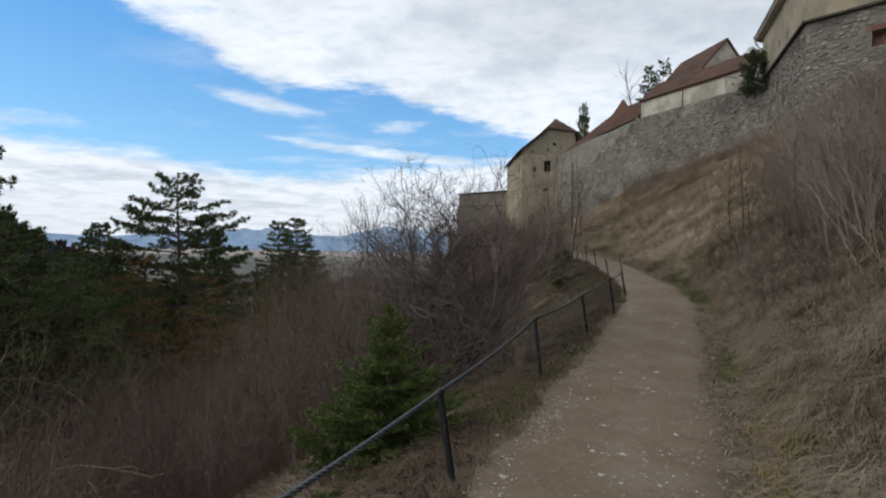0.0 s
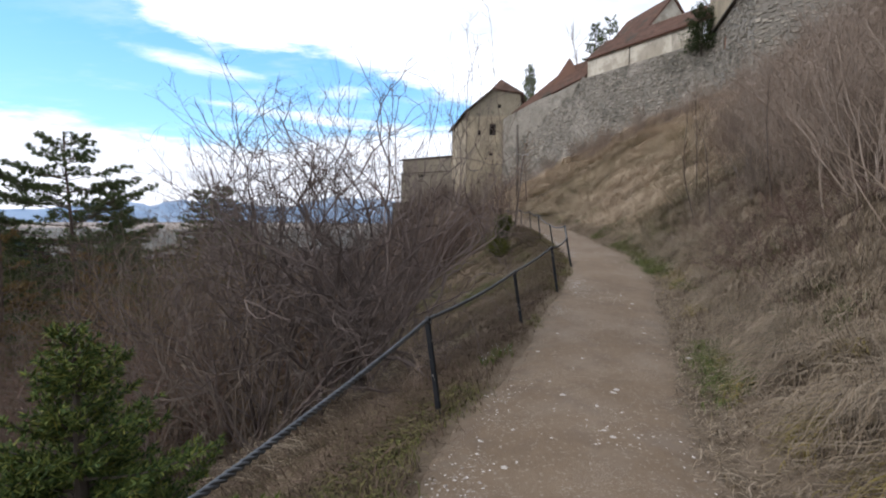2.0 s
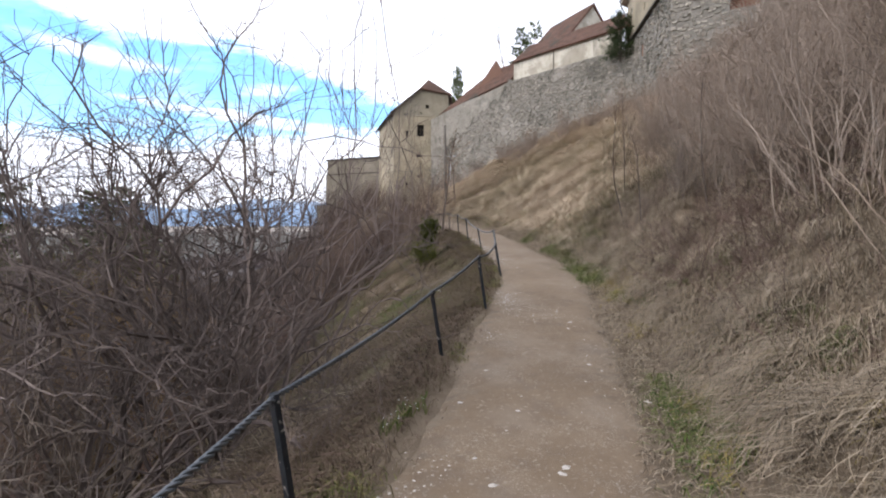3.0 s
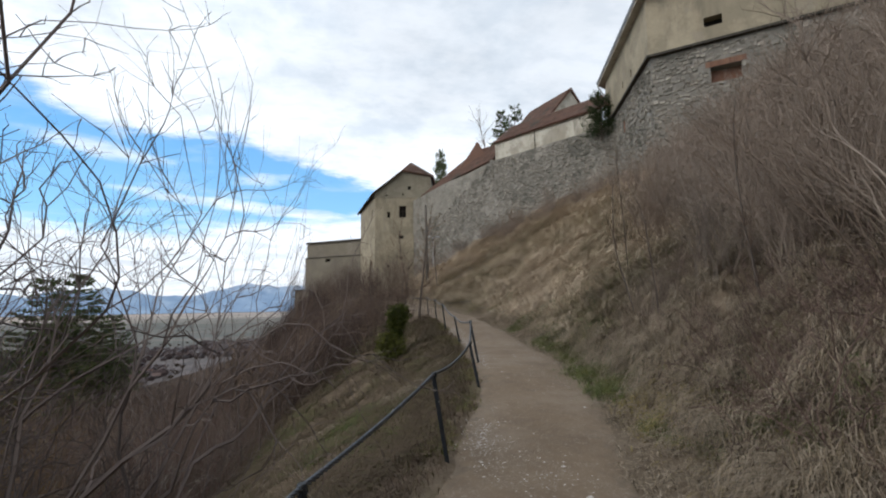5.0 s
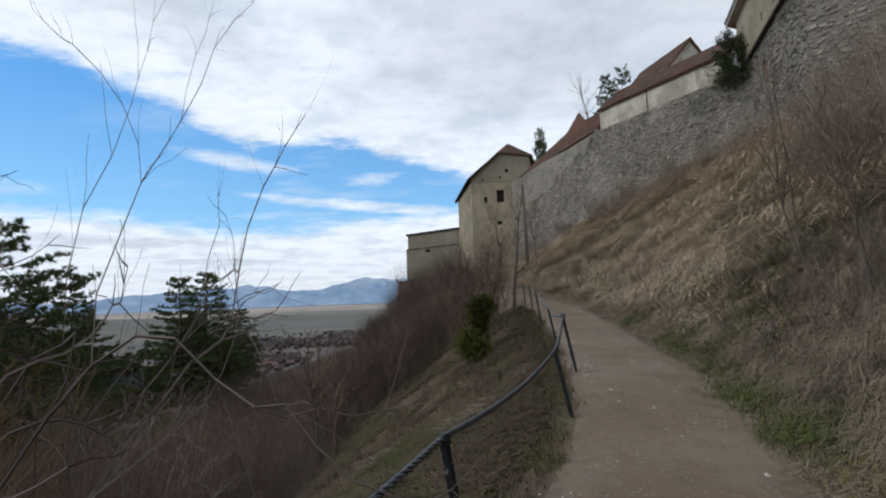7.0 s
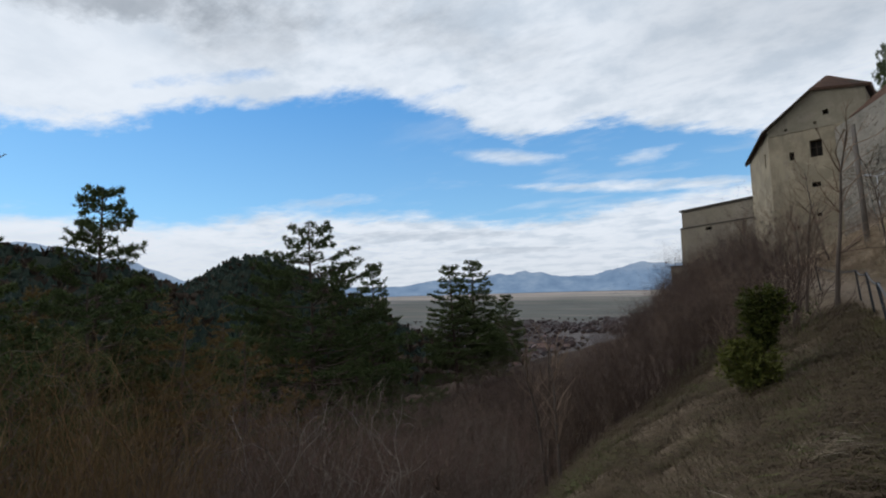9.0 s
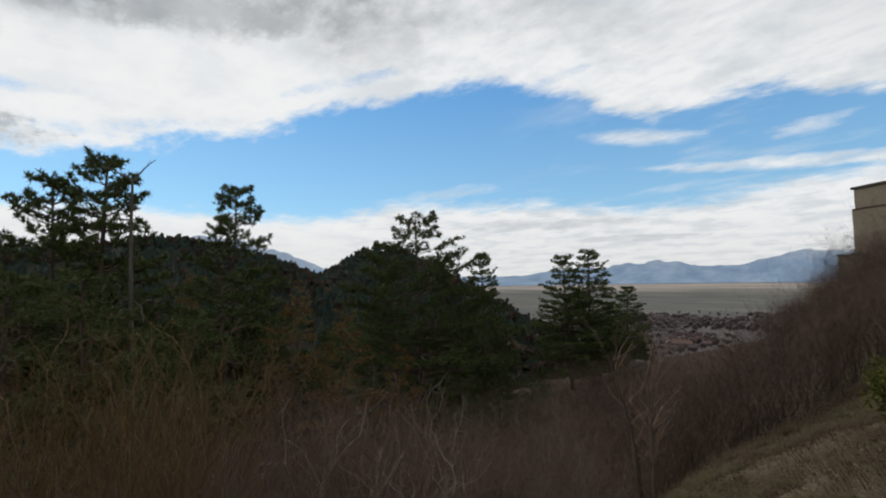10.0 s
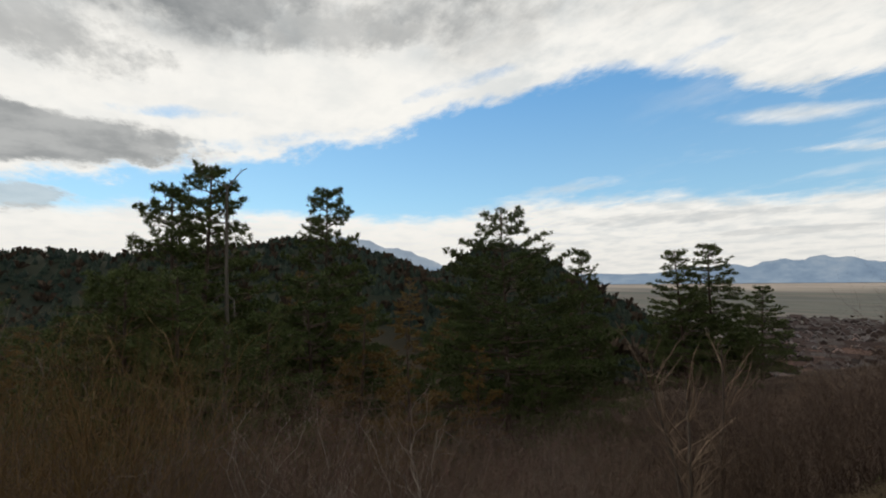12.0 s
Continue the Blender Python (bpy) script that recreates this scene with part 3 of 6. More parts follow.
def soft_max(a, b, k):
    h = np.clip(0.5 + 0.5 * (a - b) / k, 0, 1)
    return b * (1 - h) + a * h + k * h * (1 - h)


HILL, RIDGE_A, RIDGE_B = polar(320, 51.5), polar(165, 74), polar(260, 108)


def ground_z(x, y):
    x, y = np.asarray(x, float), np.asarray(y, float)
    d, zp = off_way(x, y), way_z(y)
    bump = fbm(x * 0.9, y * 0.9, 4, 3)
    u = np.maximum(d - 0.95, 0)
    k = np.interp(y, [-20, 20, 28, 34, 36.5, 41, 46.8, 49.5, 56], [0.78, 0.76, 0.70, 0.655, 0.64, 0.60, 0.40, 0.27, 0.15])
    rise = k * (np.sqrt(u * u + 0.3**2) - 0.3) + bump * 0.35 * np.clip(u / 1.5, 0, 1) + fbm(x * 2.2, y * 2.2, 3, 9) * np.interp(y, [11, 17], [0.50, 0.14]) * np.clip(u / 0.9, 0, 1) + fbm((y + 0.35 * d) * 1.0, d * 0.25, 3, 27) * 0.5 * np.clip((u - 0.4) / 2.5, 0, 1)
    rise = -soft_max(-rise, np.full_like(rise, -11.0), 1.5)
    rise -= 0.45 * np.maximum(d - 60, 0)
    v = np.maximum(-d - 0.95, 0)
    drop = 0.58 * np.minimum(v, 4) + 0.84 * np.clip(v - 4, 0, 5) + 0.30 * np.clip(v - 9, 0, 30) + 0.52 * np.maximum(v - 39, 0)
    drop = drop - 0.58 * 0.3 * (1 - np.exp(-v / 0.3)) + bump * 0.3 * np.clip(v / 2, 0, 1)
    drop = drop + 0.55 * np.maximum(y - 69, 0) + 0.12 * np.maximum(-20 - y, 0)
    z = zp + rise - drop - 0.045 * np.exp(-(np.abs(d) / 0.78) ** 6)
    r = np.hypot(x, y)
    hill = 21 - 0.60 * (np.sqrt((x - HILL[0]) ** 2 + (y - HILL[1]) ** 2 + 20**2) - 20)
    ax, ay = RIDGE_B[0] - RIDGE_A[0], RIDGE_B[1] - RIDGE_A[1]
    t = np.clip(((x - RIDGE_A[0]) * ax + (y - RIDGE_A[1]) * ay) / (ax * ax + ay * ay), 0, 1.4)
    ridge = 11 - 2.5 * t - 0.38 * (np.sqrt((x - RIDGE_A[0] - t * ax) ** 2 + (y - RIDGE_A[1] - t * ay) ** 2 + 15**2) - 15)
    far = soft_max(hill, ridge, 6.0) + fbm(x * 0.02, y * 0.02, 3, 5) * 8
    floor = -105 + 45 * np.clip((r - 1500) / 3000, 0, 1)
    z = soft_max(z, far, 5.0)
    return soft_max(z, floor, 6.0)


def axis(*spans):
    """Grid lines from spans of (start, end, step)."""
    return np.concatenate([np.arange(a, b, s) for a, b, s in spans])


def outward(start, end, first):
    out, step = [], first
    while start < end:
        out.append(start)
        start, step = start + step, step * 1.11
    return np.array(out + [end])


gx = np.concatenate([-outward(40, 4700, 1.2)[::-1], axis((-39.4, -7, 0.6), (-7, 13, 0.13), (13, 34, 0.6)), outward(34, 4700, 1.2)])
gy = np.concatenate([-outward(4, 4700, 0.6)[::-1], axis((-3.8, 30, 0.15), (30, 80, 0.6)), outward(80, 4700, 1.2)])
GX, GY = np.meshgrid(gx, gy, indexing="ij")
i, j = np.meshgrid(np.arange(len(gx) - 1), np.arange(len(gy) - 1), indexing="ij")
a = i * len(gy) + j
g = Geo().add(np.stack([GX, GY, ground_z(GX, GY)], -1), np.stack([a, a + len(gy), a + len(gy) + 1, a + 1], -1).reshape(-1, 4))
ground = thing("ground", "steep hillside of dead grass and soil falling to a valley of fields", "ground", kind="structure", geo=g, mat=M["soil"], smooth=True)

worn = np.clip(1.95 - np.abs(off_way(GX, GY) - 0.2) / 0.98 + fbm(GX * 1.6, GY * 1.6, 4, 15) * 1.1, 0, 1) * (np.abs(GX) < 40) * (np.abs(GY) < 60)
mask = ground.data.attributes.new("worn", "FLOAT", "POINT")
mask.data.foreach_set("value", worn.ravel())

# darker brown ground under the thicket
dv = -off_way(GX, GY) - 0.95
edge = np.interp(GY, [-20, 9.5, 11.5, 13, 21.5, 23.5, 30, 62], [1.4, 1.8, 3.0, 4.6, 4.9, 2.6, 1.4, 1.2]) + fbm(GX * 0.8, GY * 0.8, 3, 19) * 1.5
litter = np.clip((dv - edge) / 1.2, 0, 1)
mask = ground.data.attributes.new("litter", "FLOAT", "POINT")
mask.data.foreach_set("value", litter.ravel())

# the path: a strip with a low crown and ragged edges that sink into the grass
ys = np.arange(-30, 45, 0.07)
cols = np.linspace(-1, 1, 25)
cyx, cth = way_x(ys), np.arccos(np.clip(np.interp(ys, _ty, _tc), -1, 1))
half_l = 0.93 + 0.30 * fbm(ys * 0.9, ys * 0 + 3.3, 4, 21)
half_r = 0.98 + 0.34 * fbm(ys * 0.8, ys * 0 + 8.1, 4, 33)
off = np.where(cols[None] < 0, cols[None] * half_l[:, None], cols[None] * half_r[:, None]) * 1.12
X, Y = cyx[:, None] + off * np.cos(cth)[:, None], ys[:, None] - off * np.sin(cth)[:, None]
Z = way_z(Y) + 0.022 - 0.085 * np.abs(cols[None]) ** 4 + (fbm(X * 1.6, Y * 1.6, 2, 12) * 0.010 + fbm(X * 7, Y * 7, 3, 13) * 0.014) * (1 - np.abs(cols[None]) ** 3)
i, j = np.meshgrid(np.arange(len(ys) - 1), np.arange(len(cols) - 1), indexing="ij")
a = i * len(cols) + j
g = Geo().add(np.stack([X, Y, Z], -1), np.stack([a, a + 1, a + len(cols) + 1, a + len(cols)], -1).reshape(-1, 4))
trail = thing("path", "trodden brown dirt path with scattered pale stones", "path", kind="structure", geo=g, mat=M["path"], smooth=True)
mask = trail.data.attributes.new("margin", "FLOAT", "POINT")
mask.data.foreach_set("value", (np.abs(cols[None]) ** 2.2 + ys[:, None] * 0).ravel())

# mountains closing the horizon
az = np.linspace(-60, 130, 500)
prof = np.interp(az, [-60, -5, 3.4, 5.5, 7, 8.5, 12.4, 16, 20.6, 23.5, 26, 31.5, 35.5, 40, 50, 58, 60.4, 64.5, 69.3, 73, 80, 90, 130], [1.2, 1.4, 1.8, 2.35, 2.45, 2.1, 1.05, 1.15, 1.45, 1.5, 1.0, 0.9, 0.2, 0.3, 0.5, 1.2, 2.3, 3.7, 5.0, 5.2, 4.2, 2.6, 2.0])
prof = prof + 0.34 * fbm(az * 0.5, az * 0 + 2.0, 6, 71) * np.clip(prof, 0.4, 1.5)
tr = np.linspace(0, 1, 14)
R = 4450 - 350 * (1 - tr[None]) + az[:, None] * 0
top = np.tan(np.radians(prof))[:, None] * 4450 + 1.7
ridge = 1 + 0.25 * fbm(az[:, None] * 1.3 + tr[None] * 2, tr[None] * 3 + az[:, None] * 0.1, 4, 77) * (1 - tr[None])
Z = -62 + (top + 62) * tr[None] ** 1.3 * ridge
X, Y = -R * np.sin(np.radians(az))[:, None] + 5, R * np.cos(np.radians(az))[:, None] + 12
i, j = np.meshgrid(np.arange(len(az) - 1), np.arange(len(tr) - 1), indexing="ij")
a = i * len(tr) + j
g = Geo().add(np.stack([X, Y, Z], -1), np.stack([a, a + 1, a + len(tr) + 1, a + len(tr)], -1).reshape(-1, 4))
thing("backdrop", "mountain range painted haze blue and glowing, with streaks of snow, far off", "mountains", kind="structure", geo=g, mat=M["backdrop"], smooth=True)

# ---- the rail along the path ----
POSTS = [((-1.22, 0.55, -0.10), (-1.33, 0.55, 0.58)), ((0.15, 3.38, -0.03), (0.04, 3.38, 0.62)), ((1.32, 6.0, 0.01), (1.22, 6.0, 0.77)), ((2.70, 8.62, 0.10), (2.58, 8.62, 0.83)), ((3.87, 10.52, 0.23), (3.74, 10.52, 1.05)),
         ((5.14, 13.2, 0.45), (5.01, 13.2, 1.09)), ((5.79, 15.05, 0.62), (5.65, 15.05, 1.34)), ((6.41, 18.2, 0.63), (6.28, 18.2, 1.32)), ((6.73, 20.7, 0.87), (6.63, 20.7, 1.66)), ((7.20, 23.6, 0.99), (7.12, 23.6, 1.84)), ((7.70, 27.0, 1.07), (7.64, 27.0, 1.92)), ((7.5, 31.0, 1.3), (7.42, 31.0, 2.12))]


def rail_post(parent, foot, head):
    foot, head = np.array(foot), np.array(head)
    foot = foot - (head - foot) * 0.35
    g = Geo()
    up = (head - foot) / np.linalg.norm(head - foot)
    m = Matrix.Translation(foot) @ Vector(up).to_track_quat("Z", "Y").to_matrix().to_4x4() @ pose(0, 0, 0, 0, 0, 35)
    n = np.linalg.norm(head - foot)
    # an angle-iron upright: two thin flanges, bevelled
    g.box((-0.022, -0.022, 0), (0.028, -0.014, n), m).box((-0.022, -0.014, 0), (-0.014, 0.028, n), m)
    post = part("post", g, M["post"], parent)
    c = Geo().tube([head + up * -0.022, head + up * 0.028], [0.026, 0.026], 8, cap=True)
    part("clamp", c, M["post"], post, "dark steel clamp")


def wire_rope(points, radius=0.0175, pitch=0.12, strands=3):
    """A laid rope: strands wound round a core."""
    p = np.array(points)
    s = np.concatenate([[0], np.cumsum(np.linalg.norm(np.diff(p, axis=0), axis=1))])
    t = np.gradient(p, axis=0)
    t /= np.linalg.norm(t, axis=1, keepdims=True)
    u = np.cross(t, (0, 0, 1))
    u /= np.linalg.norm(u, axis=1, keepdims=True)
    w = np.cross(t, u)
    g = Geo().tube(p, radius * 0.38, 5)
    for k in range(strands):
        a = s / pitch * 2 * np.pi + k * 2 * np.pi / strands
        g.tube(p + radius * 0.62 * (np.cos(a)[:, None] * u + np.sin(a)[:, None] * w), radius * 0.40, 6)
    return g


def guard_rail():
    rail = thing("guard_rail", "low rail of dark steel posts strung with twisted steel cable", "railing")
    for foot, head in POSTS:
        rail_post(rail, foot, head)
    heads = np.array([h for _, h in POSTS])
    runs_near, runs_far = [], []
    for k in range(len(heads) - 1):
        a, b = heads[k], heads[k + 1]
        length = np.linalg.norm(b - a)
        n = max(12, int(length / 0.018)) if k < 6 else 14
        s = np.linspace(0, 1, n)[:, None]
        sag = (0.035 if k < 4 else 0.07) * length / 2.8
        pts = a + (b - a) * s - np.array([0, 0, 1]) * sag * 4 * s * (1 - s) + np.array([0, 0, 0.012])
        (runs_near if k < 6 else runs_far).append(pts)
    for pts in runs_near:
        part("cable", wire_rope(pts), M["cable"], rail, "twisted grey steel wire rope", True)
    for pts in runs_far:
        part("cable", Geo().tube(pts, 0.016, 6), M["cable"], rail, "grey steel wire rope", True)


guard_rail()

# ---- the fortress ----


def face_frame(p0, p1):
    p0, p1 = np.array(p0, float), np.array(p1, float)
    d = p1 - p0
    length = np.linalg.norm(d)
    d /= length
    return p0, d, np.array([d[1], -d[0]]), length


def holed_face(g, p0, p1, z0, tops, holes=(), deep=0.45):
    """An upright face from p0 to p1 (left to right from outside) with a stepped or sloping top [(u, z), ...] and square holes (u0, u1, z0, z1) with reveals."""
    o, d, nrm, length = face_frame(p0, p1)
    tu, tz = np.array(tops, float).T
    us = sorted({0.0, length, *[float(u) for u in tu if 0 < u < length], *[h[0] for h in holes], *[h[1] for h in holes]})

    def at(u, z, into=0.0):
        xy = o + d * u - nrm * into
        return (xy[0], xy[1], z)

    for ua, ub in zip(us[:-1], us[1:]):
        mid = (ua + ub) / 2
        cuts, lo = [], z0
        for h in sorted((h for h in holes if h[0] <= mid <= h[1]), key=lambda h: h[2]):
            cuts.append((lo, h[2]))
            lo = h[3]
        for a, b in cuts:
            g.add([at(ua, a), at(ub, a), at(ub, b), at(ua, b)], [(0, 1, 2, 3)])
        g.add([at(ua, lo), at(ub, lo), at(ub, np.interp(ub, tu, tz)), at(ua, np.interp(ua, tu, tz))], [(0, 1, 2, 3)])
    for a, b, c, e in holes:
        f = [at(a, c), at(b, c), at(b, e), at(a, e)]
        r = [at(a, c, deep), at(b, c, deep), at(b, e, deep), at(a, e, deep)]
        g.add(f + r, [(1, 0, 4, 5), (2, 1, 5, 6), (3, 2, 6, 7), (0, 3, 7, 4)])
    return g


def opening(parent, p0, p1, hole, deep=0.45, bars=False, name="window", back="dark", label="unglazed opening backed by a panel painted near-black for shade"):
    """The back of an opening, by default painted near-black for the shade inside, with a timber frame."""
    o, d, nrm, _ = face_frame(p0, p1)
    a, b, c, e = hole
    m = Matrix(((d[0], -nrm[0], 0, o[0]), (d[1], -nrm[1], 0, o[1]), (0, 0, 1, 0), (0, 0, 0, 1)))
    w = part(name, Geo().box((a - 0.05, deep - 0.02, c - 0.05), (b + 0.05, deep + 0.1, e + 0.05), m), M[back], parent, label)
    if bars:
        t = 0.06
        g = Geo().box((a, deep - 0.16, c), (a + t, deep - 0.08, e), m).box((b - t, deep - 0.16, c), (b, deep - 0.08, e), m)
        g.box((a + t, deep - 0.16, c), (b - t, deep - 0.08, c + t), m).box((a + t, deep - 0.16, e - t), (b - t, deep - 0.08, e), m)
        part("window_frame", g, M["timber"], w, "dark timber frame")
        g = Geo().box(((a + b) / 2 - 0.025, deep - 0.15, c + t), ((a + b) / 2 + 0.025, deep - 0.1, e - t), m)
        part("mullion", g, M["timber"], w)
        g = Geo().box((a + t, deep - 0.14, c + 0.58 * (e - c)), (b - t, deep - 0.1, c + 0.62 * (e - c)), m)
        part("glazing_bar", g, M["timber"], w)


def tiled_plane(g, corners, row=0.34, col=0.30, lift=0.035):
    """Courses of separate lapped tiles over a quad given as eave left, eave right, top right, top left."""
    el, er, tr_, tl = [np.array(c, float) for c in corners]
    n_rows = max(2, int(np.linalg.norm((tl + tr_ - el - er) / 2) / row))
    nrm = np.cross(er - el, tl - el)
    nrm /= np.linalg.norm(nrm) + 1e-9
    if nrm[2] < 0:
        nrm = -nrm
    rng = np.random.default_rng(int(abs(el.sum() * 100)) % 9999)
    for k in range(n_rows):
        a, b = k / n_rows, min(1.0, (k + 1.12) / n_rows)
        l0, r0, l1, r1 = el + (tl - el) * a, er + (tr_ - er) * a, el + (tl - el) * b, er + (tr_ - er) * b
        n = max(1, int(np.linalg.norm(r0 - l0) / col))
        s = np.clip((np.arange(n + 1) + (0.5 if k % 2 else 0.0)) / n, 0, 1)
        for u, v in zip(s[:-1], s[1:]):
            j = rng.uniform(-0.012, 0.018)
            g.add([l0 + (r0 - l0) * (u + 0.012 / n) + nrm * (lift + j), l0 + (r0 - l0) * (v - 0.012 / n) + nrm * (lift + j), l1 + (r1 - l1) * v + nrm * 0.008, l1 + (r1 - l1) * u + nrm * 0.008], [(0, 1, 2, 3)])
    return g


def tower():
    C1, C2, LB = (8.55, 53.03), (14.0, 51.65), (7.75, 59.5)
    tw = thing("corner_tower", "small ochre plastered corner tower with a steep red tiled roof", "tower")
    holes_f = [(2.42, 3.12, 10.25, 11.45), (1.22, 1.5, 10.25, 10.85), (3.3, 3.62, 13.1, 13.45), (1.05, 1.22, 12.45, 12.65), (2.75, 2.9, 12.55, 12.75), (2.35, 2.85, 8.1, 8.45), (2.45, 2.75, 6.0, 6.3), (1.2, 1.45, 5.2, 5.5)]
    g = Geo()
    holed_face(g, C1, C2, -1.0, [(0, 12.3), (5.7, 12.3)], [h for h in holes_f if h[3] < 12.3])
    hole_l = [(5.2, 5.5, 10.2, 11.3)]
    holed_face(g, LB, C1, -1.0, [(0, 12.15), (3.3, 12.55), (6.6, 12.75)], hole_l)
    o, d, nrm, ln = face_frame(C1, C2)
    back_r = (16.0, 58.0)
    holed_face(g, C2, back_r, -1.0, [(0, 14.45), (7, 14.4)])
    holed_face(g, back_r, (13.5, 61.0), -1.0, [(0, 14.6), (5, 14.6)])
    holed_face(g, (13.5, 61.0), LB, -1.0, [(0, 14.6), (7, 12.15)])
    part("wall", g, M["plaster"], tw, "stained ochre plaster")
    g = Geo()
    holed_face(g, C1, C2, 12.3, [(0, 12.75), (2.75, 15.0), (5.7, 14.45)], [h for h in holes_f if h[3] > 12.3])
    part("upper_wall", g, M["plaster_gable"], tw, "grey plaster of the gable, darker than the wall below")
    o, d, nrm, ln = face_frame(C1, C2)
    m = Matrix(((d[0], -nrm[0], 0, o[0]), (d[1], -nrm[1], 0, o[1]), (0, 0, 1, 0), (0, 0, 0, 1)))
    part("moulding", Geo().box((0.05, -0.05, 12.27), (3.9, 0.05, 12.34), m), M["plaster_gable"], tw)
    for h in holes_f:
        opening(tw, C1, C2, h, bars=h[1] - h[0] > 0.6)
    opening(tw, LB, C1, hole_l[0])
    peak, back = (12.85, 56.0, 17.15), (13.2, 60.8, 17.1)
    lb, c1, v, h = (7.45, 59.9, 12.0), (8.2, 52.8, 12.72), (11.15, 52.1, 15.12), (14.3, 51.35, 14.5)
    g = Geo().slab([lb, c1, v, peak], 0.14).slab([(7.5, 61.2, 12.0), lb, peak, back], 0.14).slab([v, h, peak], 0.14).slab([h, (16.4, 58.2, 14.5), back, peak], 0.14)
    tiled_plane(g, [v, h, np.array(peak) + (0.06, 0, 0), np.array(peak) - (0.06, 0, 0)])
    part("roof", g, M["tile"], tw, "weathered red tile roof")
    g = Geo()
    for a, b in ((lb, c1), (c1, v)):
        a, b = np.array(a), np.array(b)
        g.tube([a - (0, 0, 0.12), b - (0, 0, 0.12)], 0.075, 5, cap=True)
    part("verge", g, M["timber"], tw, "dark timber verge board")


tower()

CURTAIN = [(12.3, 51.95, 11.9), (14.25, 46.95, 12.6), (15.6, 44.5, 12.9), (17.06, 41.84, 13.45), (19.72, 37.0, 13.55), (21.4, 34.0, 13.6), (22.6, 31.8, 13.5)]
RUBBLE = []  # faces to be dressed with single stones: p0, p1, z0, tops, holes


def curtain_wall():
    cw = thing("curtain_wall", "long grey rubble stone curtain wall with a plastered parapet and tiled roof", "fortress wall")
    g = Geo()
    for (x0, y0, a), (x1, y1, b) in zip(CURTAIN[:-1], CURTAIN[1:]):
        p0, p1 = (x0, y0), (x1, y1)
        o, d, nrm, ln = face_frame(p0, p1)
        q0, q1 = o - nrm * 1.2, o + d * ln - nrm * 1.2
        holed_face(g, p0, p1, 1.0, [(0, a), (ln, b)])
        g.add([(x0, y0, a), (x1, y1, b), (*q1, b), (*q0, a)], [(0, 1, 2, 3)])
        g.add([(*q1, 1.0), (*q0, 1.0), (*q0, a), (*q1, b)], [(0, 1, 2, 3)])
        RUBBLE.append((p0, p1, float(min(ground_z(x0, y0), ground_z(x1, y1))) - 0.4, [(0, a), (ln, b)], ()))
    part("wall", g, M["mortar"], cw, "grey rubble masonry")
    # a worn skin of lime plaster left along the top near the tower
    skin = Geo()
    for (x0, y0, a), (x1, y1, b), h0, h1 in ((*CURTAIN[0:2], 3.6, 2.4), (*CURTAIN[1:3], 2.4, 1.2), (*CURTAIN[2:4], 1.2, 0.3)):
        o, d, nrm, ln = face_frame((x0, y0), (x1, y1))
        us = np.linspace(0, ln, 25)
        low = np.interp(us, [0, ln], [a - h0, b - h1]) + 1.1 * fbm(us * 0.9 + x0, us * 0, 4, 81)
        top = np.interp(us, [0, ln], [a, b]) + 0.01
        xy = o + d * us[:, None] + nrm * 0.045
        v = np.concatenate([np.column_stack([xy, low]), np.column_stack([xy, top]), np.column_stack([xy - nrm * 0.1, top]), np.column_stack([xy - nrm * 0.1, low])])
        i = np.arange(24)[:, None]
        skin.add(v, np.concatenate([i + (0, 1, 26, 25), i + (25, 26, 51, 50), i + (75, 76, 1, 0)]))
    part("plaster_skin", skin, M["plaster_worn"], cw, "worn remains of pale lime plaster")
    P0, P1 = (17.12, 41.8), (21.75, 33.45)
    o, d, nrm, ln = face_frame(P0, P1)
    o = o - nrm * 0.06
    e = o + d * ln
    g = Geo()
    holed_face(g, o, e, 13.3, [(0, 14.92), (ln * 0.4, 15.02), (ln, 15.05)])
    holed_face(g, o - nrm * 0.6, o, 13.3, [(0, 14.92), (1, 14.92)])
    g.add([(*o, 14.92), (*e, 15.05), (*(e - nrm * 0.6), 15.05), (*(o - nrm * 0.6), 14.92)], [(0, 1, 2, 3)])
    part("parapet", g, M["plaster_pale"], cw, "pale plastered parapet with dark runs")
    for u in (ln * 0.415,):
        xy = o + d * u
        part("joint", Geo().tube([(*(xy + nrm * 0.01), 13.5), (*(xy + nrm * 0.015), 14.3), (*(xy + nrm * 0.01), 15.0)], [0.03, 0.05, 0.03], 4), M["ledge"], cw, "dark upright joint")
    # roof over the parapet
    a0, a1 = o + nrm * 0.22 - d * 0.1, e + nrm * 0.22 + d * 0.6
    b0, b1 = a0 - nrm * 2.6, a1 - nrm * 2.6
    quad = [(*a0, 14.93), (*a1, 15.06), (*b1, 17.1), (*b0, 17.0)]
    g = Geo().slab(quad, 0.12)
    tiled_plane(g, quad)
    part("roof", g, M["tile"], cw, "red clay tile roof")
    # roof of the lower stretch, hipped towards the tower
    quad = [(12.75, 50.6, 12.15), (17.0, 41.95, 13.62), (18.7, 42.9, 15.75), (16.9, 46.1, 15.55)]
    g = Geo().slab(quad, 0.12)
    tiled_plane(g, quad)
    part("roof", g, M["tile"], cw, "red clay tile roof")
    g = Geo().prism([(16.9, 46.1), (12.9, 50.9), (16.5, 52.5), (19.5, 46.0)], 11.0, [15.3, 11.9, 12.0, 15.3])
    part("backing", g, M["tile"], cw)
    g = Geo().slab([(15.55, 46.7, 13.9), (17.3, 44.2, 14.5), (16.85, 45.4, 16.25)], 0.25)
    part("dormer", g, M["tile"], cw, "small pointed roof end")


curtain_wall()


